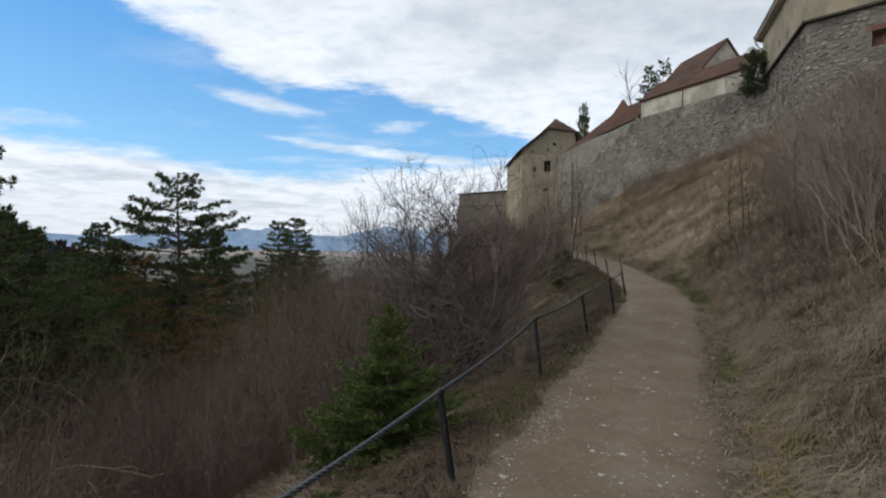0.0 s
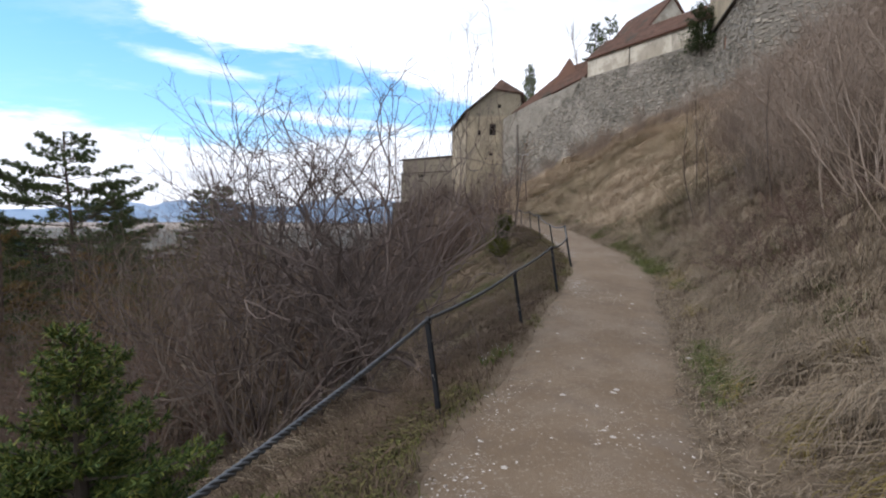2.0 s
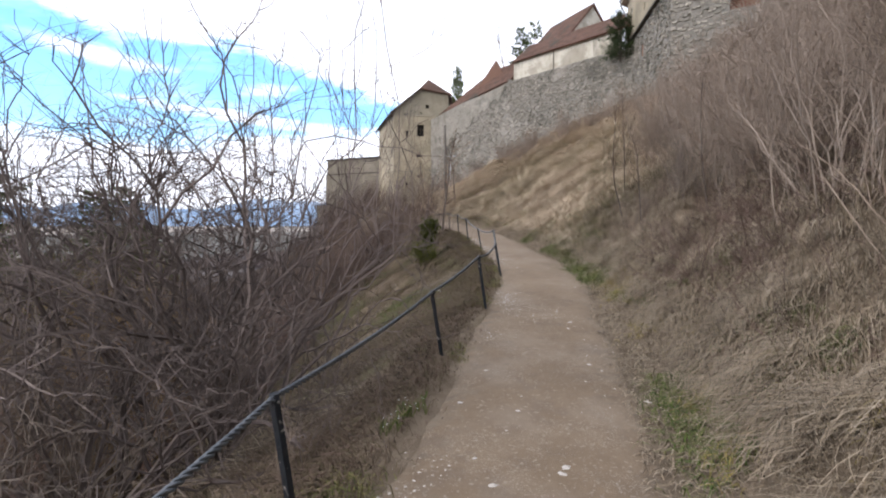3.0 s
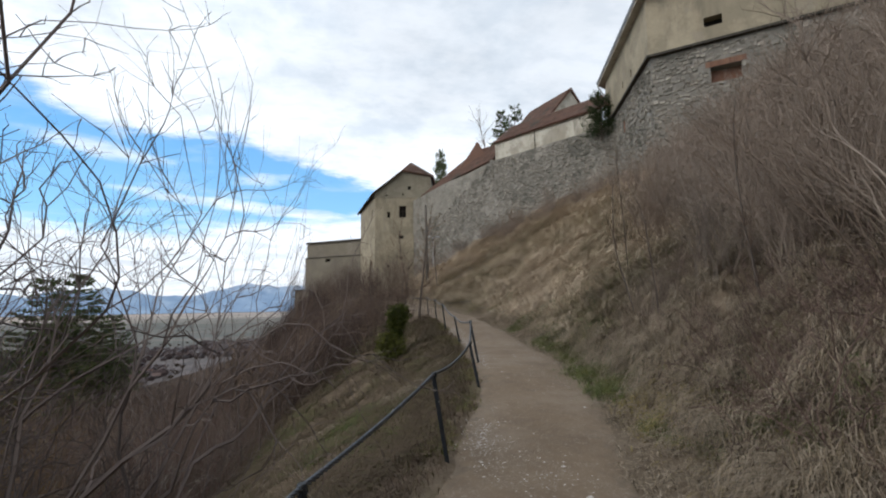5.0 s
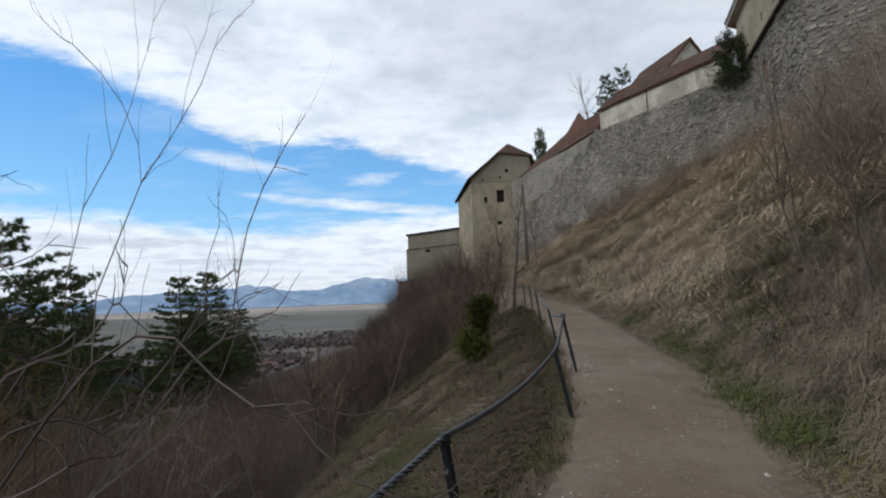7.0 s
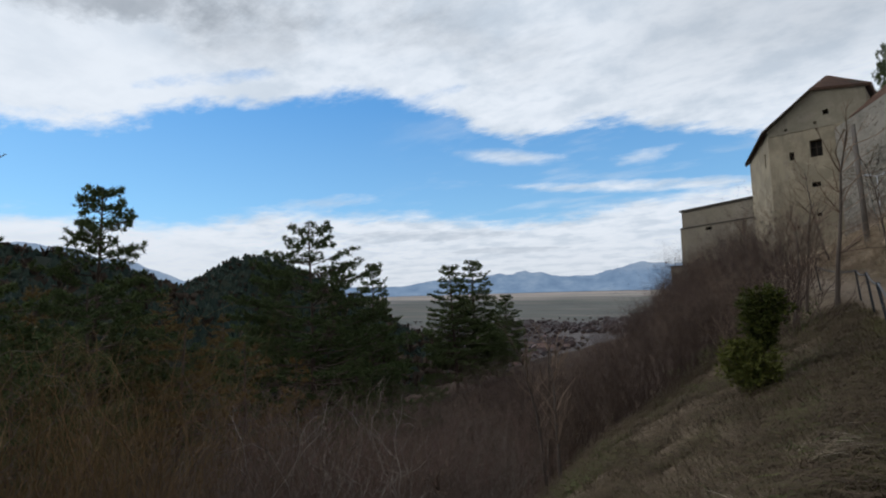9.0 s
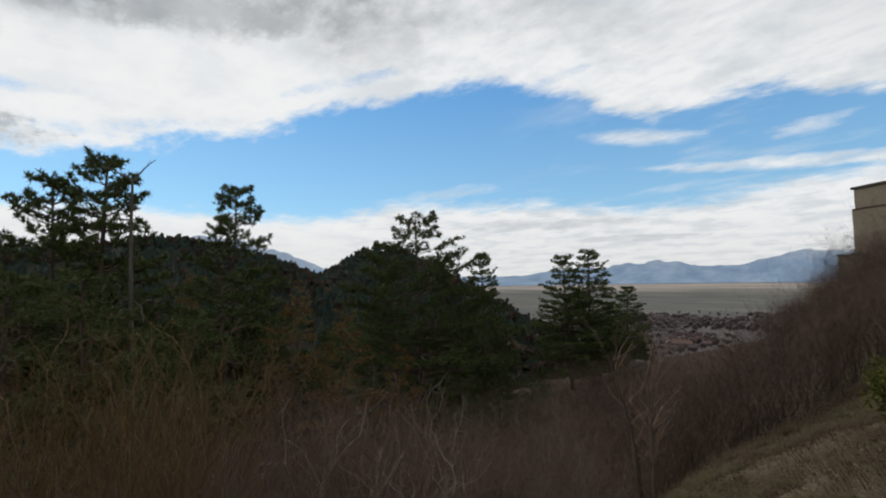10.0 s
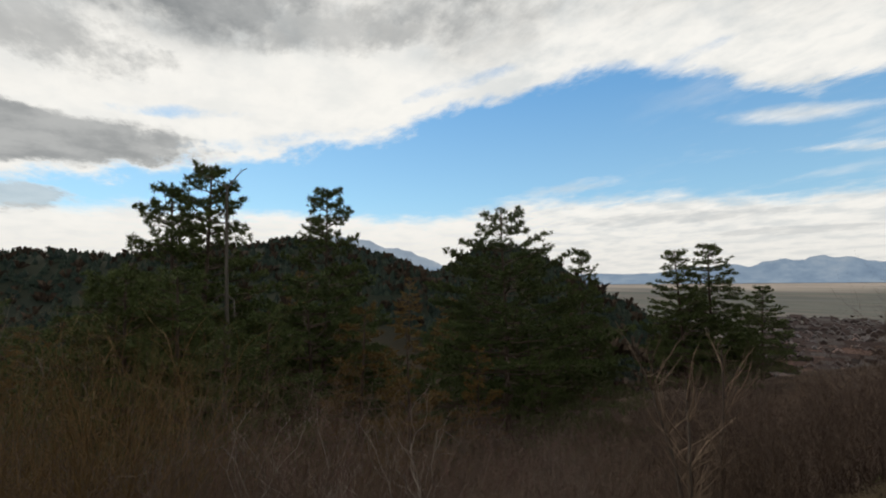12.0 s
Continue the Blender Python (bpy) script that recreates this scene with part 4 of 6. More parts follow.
def rear_house():
    rh = thing("rear_house", "house inside the walls with a steep red roof and pale gable", "house")
    a, along, side = np.array([25.0, 42.6]), np.array([-0.2, 0.98]), np.array([0.98, 0.2])
    l, r = a - side * 2.7, a + side * 2.7
    lb, rb = l + along * 5.8, r + along * 5.8
    b = a + along * 5.8
    g = Geo().prism([tuple(l), tuple(r), tuple(rb), tuple(lb)], 11.0, 17.9)
    g.add([(*l, 17.9), (*r, 17.9), (*a, 20.85)], [(0, 1, 2)])
    g.add([(*rb, 17.9), (*lb, 17.9), (*b, 20.85)], [(0, 1, 2)])
    part("wall", g, M["plaster_pale"], rh, "pale plastered gable wall")
    front, far = (*(a - along * 0.15), 21.05), (*(b + along * 0.15), 21.05)
    le, re = l - side * 0.35 - along * 0.15, r + side * 0.35 - along * 0.15
    lf, rf = le + along * 6.1, re + along * 6.1
    q1 = [(*lf, 17.55), (*le, 17.55), front, far]
    q2 = [(*re, 17.55), (*rf, 17.55), far, front]
    g = Geo().slab(q1, 0.14).slab(q2, 0.14)
    part("roof", g, M["tile"], rh, "weathered red tile roof")
    tagged(part("roof_tiles", tiled_plane(Geo(), q1), M["tile"], rh), kind="stuff")


rear_house()


def bastion():
    K, BL, BR = (19.1, 25.3), (22.75, 34.1), (31.2, 12.35)
    bs = thing("bastion", "tall fortress bastion of rubble stone with an ochre plastered upper storey", "bastion")
    # stone lower storey
    niche = (2.62, 3.9, 12.02, 12.8)
    patch = (3.6, 4.2, 12.1, 12.95)
    _, _, nl, lnl = face_frame(BL, K)
    _, _, nr, lnr = face_frame(K, BR)
    g = Geo()
    holed_face(g, K, BR, 1.0, [(0, 14.05), (lnr, 14.05)], [niche], 0.5)
    holed_face(g, BL, K, 1.0, [(0, 14.05), (lnl, 14.05)], [patch], 0.12)
    back = [(28.0, 36.0), (37.0, 18.0)]
    holed_face(g, BR, back[1], 1.0, [(0, 14.05), (9, 14.05)])
    holed_face(g, back[1], back[0], 1.0, [(0, 14.05), (22, 14.05)])
    holed_face(g, back[0], BL, 1.0, [(0, 14.05), (6, 14.05)])
    part("stone_base", g, M["mortar"], bs, "grey rubble masonry")
    RUBBLE.append((K, BR, 5.0, [(0, 14.0), (lnr, 14.0)], (niche, (2.4, 4.15, 12.8, 13.12))))
    RUBBLE.append((BL, K, 6.0, [(0, 14.0), (lnl, 14.0)], (patch,)))
    opening(bs, K, BR, niche, 0.5, name="niche", back="brick", label="blind niche backed with old brick")
    # plastered upper storey, a hand's width proud
    o = 0.10
    k2 = np.array(K) + (nl + nr) * o / (1 + nl @ nr)
    bl2, br2 = np.array(BL) + nl * o, np.array(BR) + nr * o
    slot = (2.55, 3.32, 14.85, 15.33)
    slots_l = [(4.45, 4.7, 14.75, 15.2), (6.25, 6.5, 14.62, 15.05)]
    g = Geo()
    holed_face(g, k2, br2, 14.12, [(0, 17.5), (lnr, 17.5)], [slot], 0.5)
    holed_face(g, bl2, k2, 14.12, [(0, 17.5), (lnl, 17.5)], slots_l, 0.4)
    holed_face(g, br2, back[1], 14.12, [(0, 17.5), (9, 17.5)])
    holed_face(g, back[1], back[0], 14.12, [(0, 17.5), (22, 17.5)])
    holed_face(g, back[0], bl2, 14.12, [(0, 17.5), (6, 17.5)])
    part("upper_wall", g, M["plaster"], bs, "ochre plaster with grey patches")
    opening(bs, k2, br2, slot, 0.5, name="slot")
    for h in slots_l:
        opening(bs, bl2, k2, h, 0.4, name="slot")
    # string course
    for a, b in ((BL, K), (K, BR)):
        oo, d, nrm, ln = face_frame(a, b)
        m = Matrix(((d[0], -nrm[0], 0, oo[0]), (d[1], -nrm[1], 0, oo[1]), (0, 0, 1, 0), (0, 0, 0, 1)))
        part("string_course", Geo().box((-0.02, -0.22, 14.02), (ln + 0.18, 0.05, 14.14), m), M["ledge"], bs, "thin dark string course")
    # brick lintel of the niche, brick by brick, and the brick patch
    oo, d, nrm, ln = face_frame(K, BR)
    m = Matrix(((d[0], -nrm[0], 0, oo[0]), (d[1], -nrm[1], 0, oo[1]), (0, 0, 1, 0), (0, 0, 0, 1)))
    lintel = part("lintel", Geo().box((2.42, 0.0, 12.81), (4.12, 0.4, 13.1), m), M["mortar"], bs, "brick lintel")
    u = 2.43
    brick = Geo().box((0, -0.03, 0), (0.075, 0.1, 0.27)).mesh("brick", M["brick"])
    while u < 4.03:
        b = part("brick", brick, None, lintel)
        b.matrix_world = m @ pose(u, 0, 12.815)
        u += 0.088
    oo, d, nrm, ln = face_frame(BL, K)
    m = Matrix(((d[0], -nrm[0], 0, oo[0]), (d[1], -nrm[1], 0, oo[1]), (0, 0, 1, 0), (0, 0, 0, 1)))
    pp = part("brick_patch", Geo().box((3.55, 0.1, 12.05), (4.25, 0.3, 13.0), m), M["mortar"], bs, "patch of old red brick")
    small = Geo().box((0, -0.02, 0), (0.23, 0.1, 0.062)).mesh("brick", M["brick"])
    for r in range(11):
        for c in range(3):
            if 0 <= c * 0.24 - (r % 2) * 0.12:
                b = part("brick", small, None, pp)
                b.matrix_world = m @ pose(3.6 + c * 0.24 - (r % 2) * 0.12, 0.09, 12.12 + r * 0.075)
    # eaves, roof and gutter
    e, z = 0.5, 17.45
    ke = np.array(K) + (nl + nr) * e / (1 + nl @ nr)
    ble, bre = np.array(BL) + nl * e + np.array((0.15, 0.4)), np.array(BR) + nr * e
    apex0, apex1 = (26.4, 29.5, 22.0), (31.5, 20.0, 22.0)
    b0, b1 = (28.6, 36.6, z), (37.8, 18.0, z)
    g = Geo().slab([(*ble, z), (*ke, z), apex0], 0.16).slab([(*ke, z), (*bre, z), apex1, apex0], 0.16).slab([b0, (*ble, z), apex0], 0.16)
    g.slab([(*bre, z), b1, apex1], 0.16).slab([b1, b0, apex0, apex1], 0.16)
    roof = part("roof", g, M["tile"], bs, "red tile roof with broad eaves")
    part("soffit", Geo().prism([tuple(ble), tuple(ke), tuple(bre), b1[:2], b0[:2]], z - 0.2, z - 0.08), M["plaster_pale"], roof, "pale boarded soffit")
    g = Geo()
    for a, b in ((ble, ke), (ke, bre)):
        g.tube([(*a, z + 0.02), (*b, z + 0.02)], 0.11, 6, cap=True)
    gutter = part("gutter", g, M["zinc"], bs, "grey zinc gutter")
    p = np.array([*ble, z])
    w = np.array([*(np.array(BL) + nl * 0.16), 0])
    pts = [p, p - (0, 0, 0.25), np.array([w[0] + 0.2, w[1] + 0.3, z - 1.0]), np.array([w[0] + 0.2, w[1] + 0.3, 14.3])]
    part("downpipe", Geo().tube(pts, 0.055, 6), M["zinc"], gutter)


bastion()


def low_wall():
    lw = thing("outwork_wall", "lower grey plastered outer wall with a flat dark coping", "fortress wall")
    L, R = (1.75, 64.55), (8.1, 59.05)
    o, d, nrm, ln = face_frame(L, R)

    def block(u0, u1, into0, into1, z0, z1):
        return [tuple(o + d * u - nrm * t) for u, t in ((u0, into0), (u1, into0), (u1, into1), (u0, into1))], z0, z1

    g = Geo().prism(*block(0.12, ln, 0.12, 3.0, 7.0, 8.75))
    part("parapet", g, M["plaster_grey"], lw, "grey-brown weathered plaster")
    g = Geo()
    poly, _, _ = block(-0.05, ln, 0.0, 3.2, 0, 0)
    hole = (3.0, 3.7, 6.55, 6.85)
    holed_face(g, poly[0], poly[1], -4, [(0, 7.05), (ln + 1, 7.05)], [hole], 0.35)
    holed_face(g, poly[3], poly[0], -4, [(0, 7.05), (4, 7.05)])
    holed_face(g, poly[1], poly[2], -4, [(0, 7.05), (4, 7.05)])
    holed_face(g, poly[2], poly[3], -4, [(0, 7.05), (8, 7.05)])
    g.add([(*p, 7.05) for p in poly], [(0, 1, 2, 3)])
    part("wall", g, M["plaster_grey"], lw, "grey-brown weathered plaster")
    opening(lw, poly[0], poly[1], hole, 0.35, name="slot")
    g = Geo().prism(*block(-0.05, ln, -0.02, 3.1, 8.76, 8.95))
    part("coping", g, M["ledge"], lw, "dark flat coping")
    g = Geo().prism(*block(0.0, ln, -0.06, 0.2, 7.02, 7.12))
    part("moulding", g, M["ledge"], lw)
    g = Geo().prism([tuple(o + d * u - nrm * t) for u, t in ((-1.15, -0.5), (1.0, -0.5), (1.0, 3.0), (-1.15, 3.0))], -6, 3.2)
    b = part("buttress", g, M["plaster_grey"], lw, "stepped buttress at the corner")
    part("coping", Geo().prism([tuple(o + d * u - nrm * t) for u, t in ((-1.25, -0.6), (1.05, -0.6), (1.05, 3.0), (-1.25, 3.0))], 3.2, 3.34), M["ledge"], b)


low_wall()


def wooden_pole(x, y, top):
    z = float(ground_z(x, y)) - 0.4
    pole = thing("wooden_pole", "tall weathered wooden pole standing on the bank", "pole", at=(x, y, z))
    h = top - z
    part("shaft", Geo().tube([(0.12, 0, 0), (0.06, 0, h * 0.5), (0, 0, h)], [0.12, 0.105, 0.09], 8, cap=True), M["dead_wood"], pole, smooth=True)
    part("stay", Geo().tube([(0.02, 0, h * 0.9), (0.8, 0.6, 0.4)], 0.012, 4), M["cable"], pole, "thin wire stay")


def path_lamp(x, y, top):
    z = float(ground_z(x, y)) - 0.3
    lamp = thing("path_lamp", "thin grey steel lamp post with a double head", "street lamp", at=(x, y, z))
    h = top - z
    part("post", Geo().tube([(0, 0, 0), (0, 0, h * 0.5), (0, 0, h)], [0.035, 0.03, 0.025], 8, cap=True), M["zinc"], lamp, smooth=True)
    arm = part("arm", Geo().tube([(-0.42, 0, h + 0.06), (0, 0, h - 0.02), (0.42, 0, h + 0.06)], 0.022, 6), M["zinc"], lamp)
    for side in (-1, 1):
        part("head", Geo().box((side * 0.42 - 0.16, -0.08, h + 0.04), (side * 0.42 + 0.16, 0.08, h + 0.12)), M["zinc"], arm, "flat grey lamp head")


wooden_pole(10.46, 39.05, 8.8)
path_lamp(12.6, 45.3, 7.3)
# ---- plants ----


def wander(rng, start, way, length, n, curl=0.25, lift=0.0):
    """A crooked line of n steps."""
    p, d = [np.array(start, float)], np.array(way, float)
    d /= np.linalg.norm(d)
    for _ in range(n):
        d = d + rng.normal(0, curl, 3) + np.array([0, 0, lift])
        d /= np.linalg.norm(d)
        p.append(p[-1] + d * length / n)
    return np.array(p)


def shrub_meshes(seed, stems=16, height=4.0, spread=0.45, twigs=7, fine=3, thick=0.022, mat="twig", curl=0.16, drop=0.0, solid=True, slight=1.0, into=None):
    """Stems and twigs of a bare shrub, about height metres tall, as two meshes."""
    rng = np.random.default_rng(seed)
    g, t = into or (Geo(), Geo())
    for _ in range(stems):
        a, s = rng.uniform(0, 2 * np.pi), spread * rng.uniform(0.25, 1.25)
        h = height * rng.uniform(0.66, 1.0)
        line = wander(rng, (rng.normal(0, 0.14), rng.normal(0, 0.14), -0.15), (s * np.cos(a), s * np.sin(a), 1), h, 8, curl * 0.62, 0.045 - drop)
        r = thick * h / height * rng.uniform(0.7, 1.2)
        g.tube(line, np.linspace(r, r * 0.2, len(line)), 4)
        for _ in range(twigs):
            k = rng.uniform(0.2, 0.97) * (len(line) - 1)
            i0 = int(k)
            base = line[i0] + (line[i0 + 1] - line[i0]) * (k - i0)
            along = line[i0 + 1] - line[i0]
            along /= np.linalg.norm(along)
            ln = h * rng.uniform(0.16, 0.40) * (1.15 - 0.5 * k / 8)
            tw = wander(rng, base, along + rng.normal(0, 0.66, 3), ln, 5 if solid else 4, curl * 0.85, 0.10 - drop * 1.5)
            t.tube(tw, np.linspace(r * 0.42, r * 0.2, 6) * slight, 3) if solid else t.ribbon(tw, np.linspace(r * 0.5, r * 0.24, 5), rng)
            for _ in range(fine):
                j = rng.integers(1, 4)
                f = wander(rng, tw[j], (tw[j] - tw[j - 1]) / ln * 4 + rng.normal(0, 0.75, 3), ln * rng.uniform(0.3, 0.6), 3 if solid else 2, curl * 1.5, 0.05 - drop)
                t.ribbon(f, np.linspace(0.30, 0.12, len(f)) * r * slight, rng)
    if into:
        return None
    return g.mesh("stems", M[mat]), t.mesh("crown", M[mat])


def forked_meshes(seed, stems=12, height=4.5, spread=0.6, levels=4, thick=0.022, mat="twig_grey", curl=0.10, lift=0.05, bare=0.30, spurs=4, whip=0.5, bow=0.0, triple=0.38, girth=0.36):
    """A bare bush of crooked stems that fork again and again into fine zigzag twigs, as two meshes."""
    rng = np.random.default_rng(seed)
    g, t = Geo(), Geo()

    def spray(line, r, n, size):
        for _ in range(n):
            k = int(rng.integers(1, len(line)))
            along = line[k] - line[k - 1]
            along /= np.linalg.norm(along) + 1e-9
            tw = wander(rng, line[k], along * 0.8 + rng.normal(0, 0.55, 3) + (0, 0, 0.25), size * rng.uniform(0.4, 1.2), 3, 0.22, 0.03)
            t.ribbon(tw, np.linspace(0.72, 0.36, 4) * r, rng)

    def grow(p, d, length, r, level):
        n = 5 if level < 2 else 4
        line = wander(rng, p, d, length, n, curl * (1 + 0.35 * level), lift - bow * level)
        end = r * 0.72
        (g if level < 2 else t).tube(line, np.linspace(r, end, n + 1), 5 if level == 0 else (4 if level == 1 else 3))
        along = line[-1] - line[-2]
        along /= np.linalg.norm(along)
        if level >= levels - 1:
            tip = wander(rng, line[-1], along, length * rng.uniform(0.3, 1.0) * whip * 2, 4, 0.14, 0.05 - bow)
            t.tube(tip, np.linspace(end, end * 0.45, 5), 3)
            spray(np.concatenate([line, tip[1:]]), end, spurs, height * 0.055)
            return
        if level > 0:
            spray(line, end * 0.7, spurs // 2, height * 0.07)
        for c in range(3 if rng.random() < triple else 2):
            side = np.cross(along, rng.normal(0, 1, 3))
            side /= np.linalg.norm(side) + 1e-9
            a = rng.uniform(0.22, 0.62) if c else rng.uniform(0.05, 0.3)
            k = n if c < 2 else n - 1
            grow(line[k], along * np.cos(a) + side * np.sin(a), length * rng.uniform(0.55, 0.92), end * (0.92 if c == 0 else 0.72), level + 1)

    for _ in range(stems):
        a, s = rng.uniform(0, 2 * np.pi), spread * rng.uniform(0.15, 1.2)
        h = height * rng.uniform(0.75, 1.0)
        grow(np.array([rng.normal(0, 0.16), rng.normal(0, 0.16), -0.15]), (s * np.cos(a), s * np.sin(a), 1), h * bare * rng.uniform(0.8, 1.2), thick * rng.uniform(0.65, 1.1), 0)
    # bring the whole to its height and girth, drawing in the longest shoots
    v = np.concatenate(t.v)
    fit = height / np.percentile(v[:, 2], 97)
    for geo in (g, t):
        geo.v = [v * fit for v in geo.v]
        for v in geo.v:
            r = np.hypot(v[:, 0], v[:, 1])
            v[:, :2] *= (np.where(r > girth * height, girth * height + 0.5 * (r - girth * height), r) / np.maximum(r, 1e-6))[:, None]
            v[:, 2] = np.where(v[:, 2] > height, height + 0.5 * (v[:, 2] - height), v[:, 2])
    return g.mesh("stems", M[mat]), t.mesh("crown", M[mat])


def put_shrub(name, meshes, x, y, scale, turn, label, group, sink=0.1, tall=1.0):
    ob = new(name, meshes[0])
    ob.location, ob.rotation_euler, ob.scale = (x, y, float(ground_z(x, y)) - sink), (0, 0, turn), (scale, scale, scale * tall)
    tagged(ob, label, "shrub", group)
    tagged(part("crown", meshes[1], None, ob), kind="stuff")
    return ob


def scatter_shrubs():
    rng = np.random.default_rng(7)
    kinds = [forked_meshes(11 + k, 13, 4.4, 0.34, 4, 0.0095, ("twig", "twig_red", "twig", "twig_umber", "twig_red", "twig_umber")[k], 0.17, 0.06, 0.33, 5, 0.40, girth=0.42) for k in range(6)]
    kinds_dark = [forked_meshes(31 + k, 13, 4.4, 0.34, 4, 0.0095, ("twig_scrub", "twig_scrub", "twig_umber")[k % 3], 0.17, 0.06, 0.33, 5, 0.40, girth=0.42) for k in range(6)]
    # thicket on the slope below the path; its tops fitted to the camera's skyline
    def seen_skyline(x, y, bend, line):
        # bend: a spot on the camera's walk from which the skyline is taken
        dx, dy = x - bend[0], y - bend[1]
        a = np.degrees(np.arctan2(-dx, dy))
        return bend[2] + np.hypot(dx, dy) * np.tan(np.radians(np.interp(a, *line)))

    # skyline elevations by azimuth, as the camera sees them
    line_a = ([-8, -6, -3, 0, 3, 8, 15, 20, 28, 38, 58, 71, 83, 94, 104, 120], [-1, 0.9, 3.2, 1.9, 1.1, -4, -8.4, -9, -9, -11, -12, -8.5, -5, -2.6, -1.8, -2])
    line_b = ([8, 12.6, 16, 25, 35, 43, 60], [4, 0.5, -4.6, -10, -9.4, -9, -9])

    def shrub_at(x, y, name, label, group):
        if (y > 57 and x > -0.8) or (x + 0.5) ** 2 + (y - 4.7) ** 2 < 1.1:
            return False
        top = seen_skyline(x, y, (4.8, 11.8, 1.85), line_a) if y > 9 else 9.0
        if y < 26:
            top = min(top, seen_skyline(x, y, (0.0, 0.0, 1.66), line_b))
        z = float(ground_z(x, y))
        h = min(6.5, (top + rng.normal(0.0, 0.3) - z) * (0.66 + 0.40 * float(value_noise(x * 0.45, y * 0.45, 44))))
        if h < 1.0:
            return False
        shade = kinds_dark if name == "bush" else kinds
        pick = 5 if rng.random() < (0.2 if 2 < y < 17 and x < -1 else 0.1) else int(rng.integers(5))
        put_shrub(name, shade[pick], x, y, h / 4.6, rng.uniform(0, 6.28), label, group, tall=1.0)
        return True

    near = lambda y: np.interp(y, [-4, 8.8, 10.3, 12, 21.5, 23.2, 30, 62], [1.7, 2.0, 3.8, 5.2, 5.3, 3.0, 1.5, 1.3])
    made, tries = 0, 0
    while made < 230 and tries < 9000:
        tries += 1
        y = rng.uniform(-4, 23) if made < 180 else rng.uniform(8, 22)
        v = near(y) + (rng.uniform(0, 7) if rng.random() < 0.68 else rng.uniform(6, 30))
        x = float(way_x(y) + (-0.95 - v) / np.interp(y, _ty, _tc))
        if y < 8.5 and rng.random() < 0.4:
            continue
        made += shrub_at(x, y, "shrub", "bare brown deciduous shrub in the dense thicket below the path", "thicket below the path")
    # dense scrub between the grassy slope and the outer wall
    made, tries = 0, 0
    while made < 185 and tries < 9000:
        tries += 1
        y = 23.0 + 36 * rng.random() ** 1.1
        v = near(y) + 15 * rng.random() ** 1.3
        x = float(way_x(y) - 0.95 - v)
        made += shrub_at(x, y, "bush", "bare dark brown bush in the scrub below the outer wall", "scrub below the outer wall")
    # a close hem of scrub where the grassy slope ends
    for k in range(34):
        t = (k + rng.uniform(-0.4, 0.4)) / 34
        y = float(np.interp(t, [0, 0.25, 0.5, 0.75, 1], [22.6, 24.2, 25.6, 28.6, 34.0])) + rng.uniform(0.1, 0.8)
        v = float(np.interp(t, [0, 0.25, 0.5, 0.75, 1], [6.6, 4.7, 3.6, 2.5, 1.7])) + rng.uniform(-0.2, 0.4)
        x = float(way_x(y) - 0.95 - v)
        top = min(seen_skyline(x, y, (4.8, 11.8, 1.85), line_a), 2.0) + rng.normal(0, 0.15)
        h = min(max(top - float(ground_z(x, y)), 1.1), 3.0)
        put_shrub("bush", kinds_dark[k % 5], x, y, h / 4.0, rng.uniform(0, 6.28), "bare dark brown bush in the scrub below the outer wall", "scrub below the outer wall")
    # growth at the foot of the tower and the outer wall
    for k in range(170):
        x, y = rng.uniform(-1.8, 8.4), rng.uniform(40, 56)
        if y > 57 - 0.9 * max(x, 0) + 3 or (y < 49 and x > 5.4):
            continue
        top = seen_skyline(x, y, (4.8, 11.8, 1.85), line_a) + rng.normal(0.7, 0.6)
        h = min(max(top - float(ground_z(x, y)), 1.2), 5.5)
        put_shrub("bush", kinds_dark[k % 5], x, y, h / 4.0, rng.uniform(0, 6.28), "bare dark brown bush in the scrub below the outer wall", "scrub below the outer wall")
    # tall dark growth beside the rail
    for k in range(13):
        y = 23.5 + k * 0.85 + rng.uniform(-0.3, 0.3)
        x = float(way_x(y) - 0.95 - rng.uniform(0.7, 2.4))
        put_shrub("bush", kinds_dark[k % 6], x, y, rng.uniform(0.5, 0.95), rng.uniform(0, 6.28), "bare dark brown bush beside the rail", "scrub below the outer wall")
    # a pale shrub that stands out of the thicket
    pale = forked_meshes(55, 11, 4.4, 0.55, 4, 0.020, "twig_pale", 0.16, 0.05, 0.32, 3, 0.5)
    for x, y, s, r in ((-1.2, 16.8, 1.0, 0.5), (-2.4, 16.5, 0.95, 2.5), (-1.9, 17.7, 0.9, 4.1)):
        put_shrub("pale_shrub", pale, x, y, s, r, "pale grey bare shrub standing out of the thicket", "pale shrubs")
    # tall broom-like bushes facing the bend of the path
    broom = [forked_meshes(70 + k, 17, 5.6, 0.30, 4, 0.012, ("twig_olive", "twig_olive", "twig")[k], 0.12, 0.08, 0.30, 5, 0.45, triple=0.5, girth=0.24) for k in range(3)]
    for x, y, top, r, k in ((-2.1, 14.0, 1.45, 0.3, 0), (-2.9, 14.7, 1.2, 2.1, 1), (-2.7, 13.2, 1.35, 4.0, 0), (-3.5, 12.6, 1.3, 1.3, 1), (-3.0, 11.7, 1.25, 5.2, 2), (-4.0, 13.9, 1.0, 3.3, 0), (-3.9, 11.5, 1.1, 0.9, 0), (-1.6, 14.9, 0.5, 2.8, 2), (-1.3, 13.4, 0.5, 4.7, 0), (-2.0, 12.5, 0.7, 1.9, 1), (-2.2, 11.4, 0.6, 3.9, 2)):
        put_shrub("broom_shrub", broom[k], x, y, (top - float(ground_z(x, y))) / 5.7, r, "tall bare olive-brown bush rising out of the thicket", "tall bushes in the thicket")
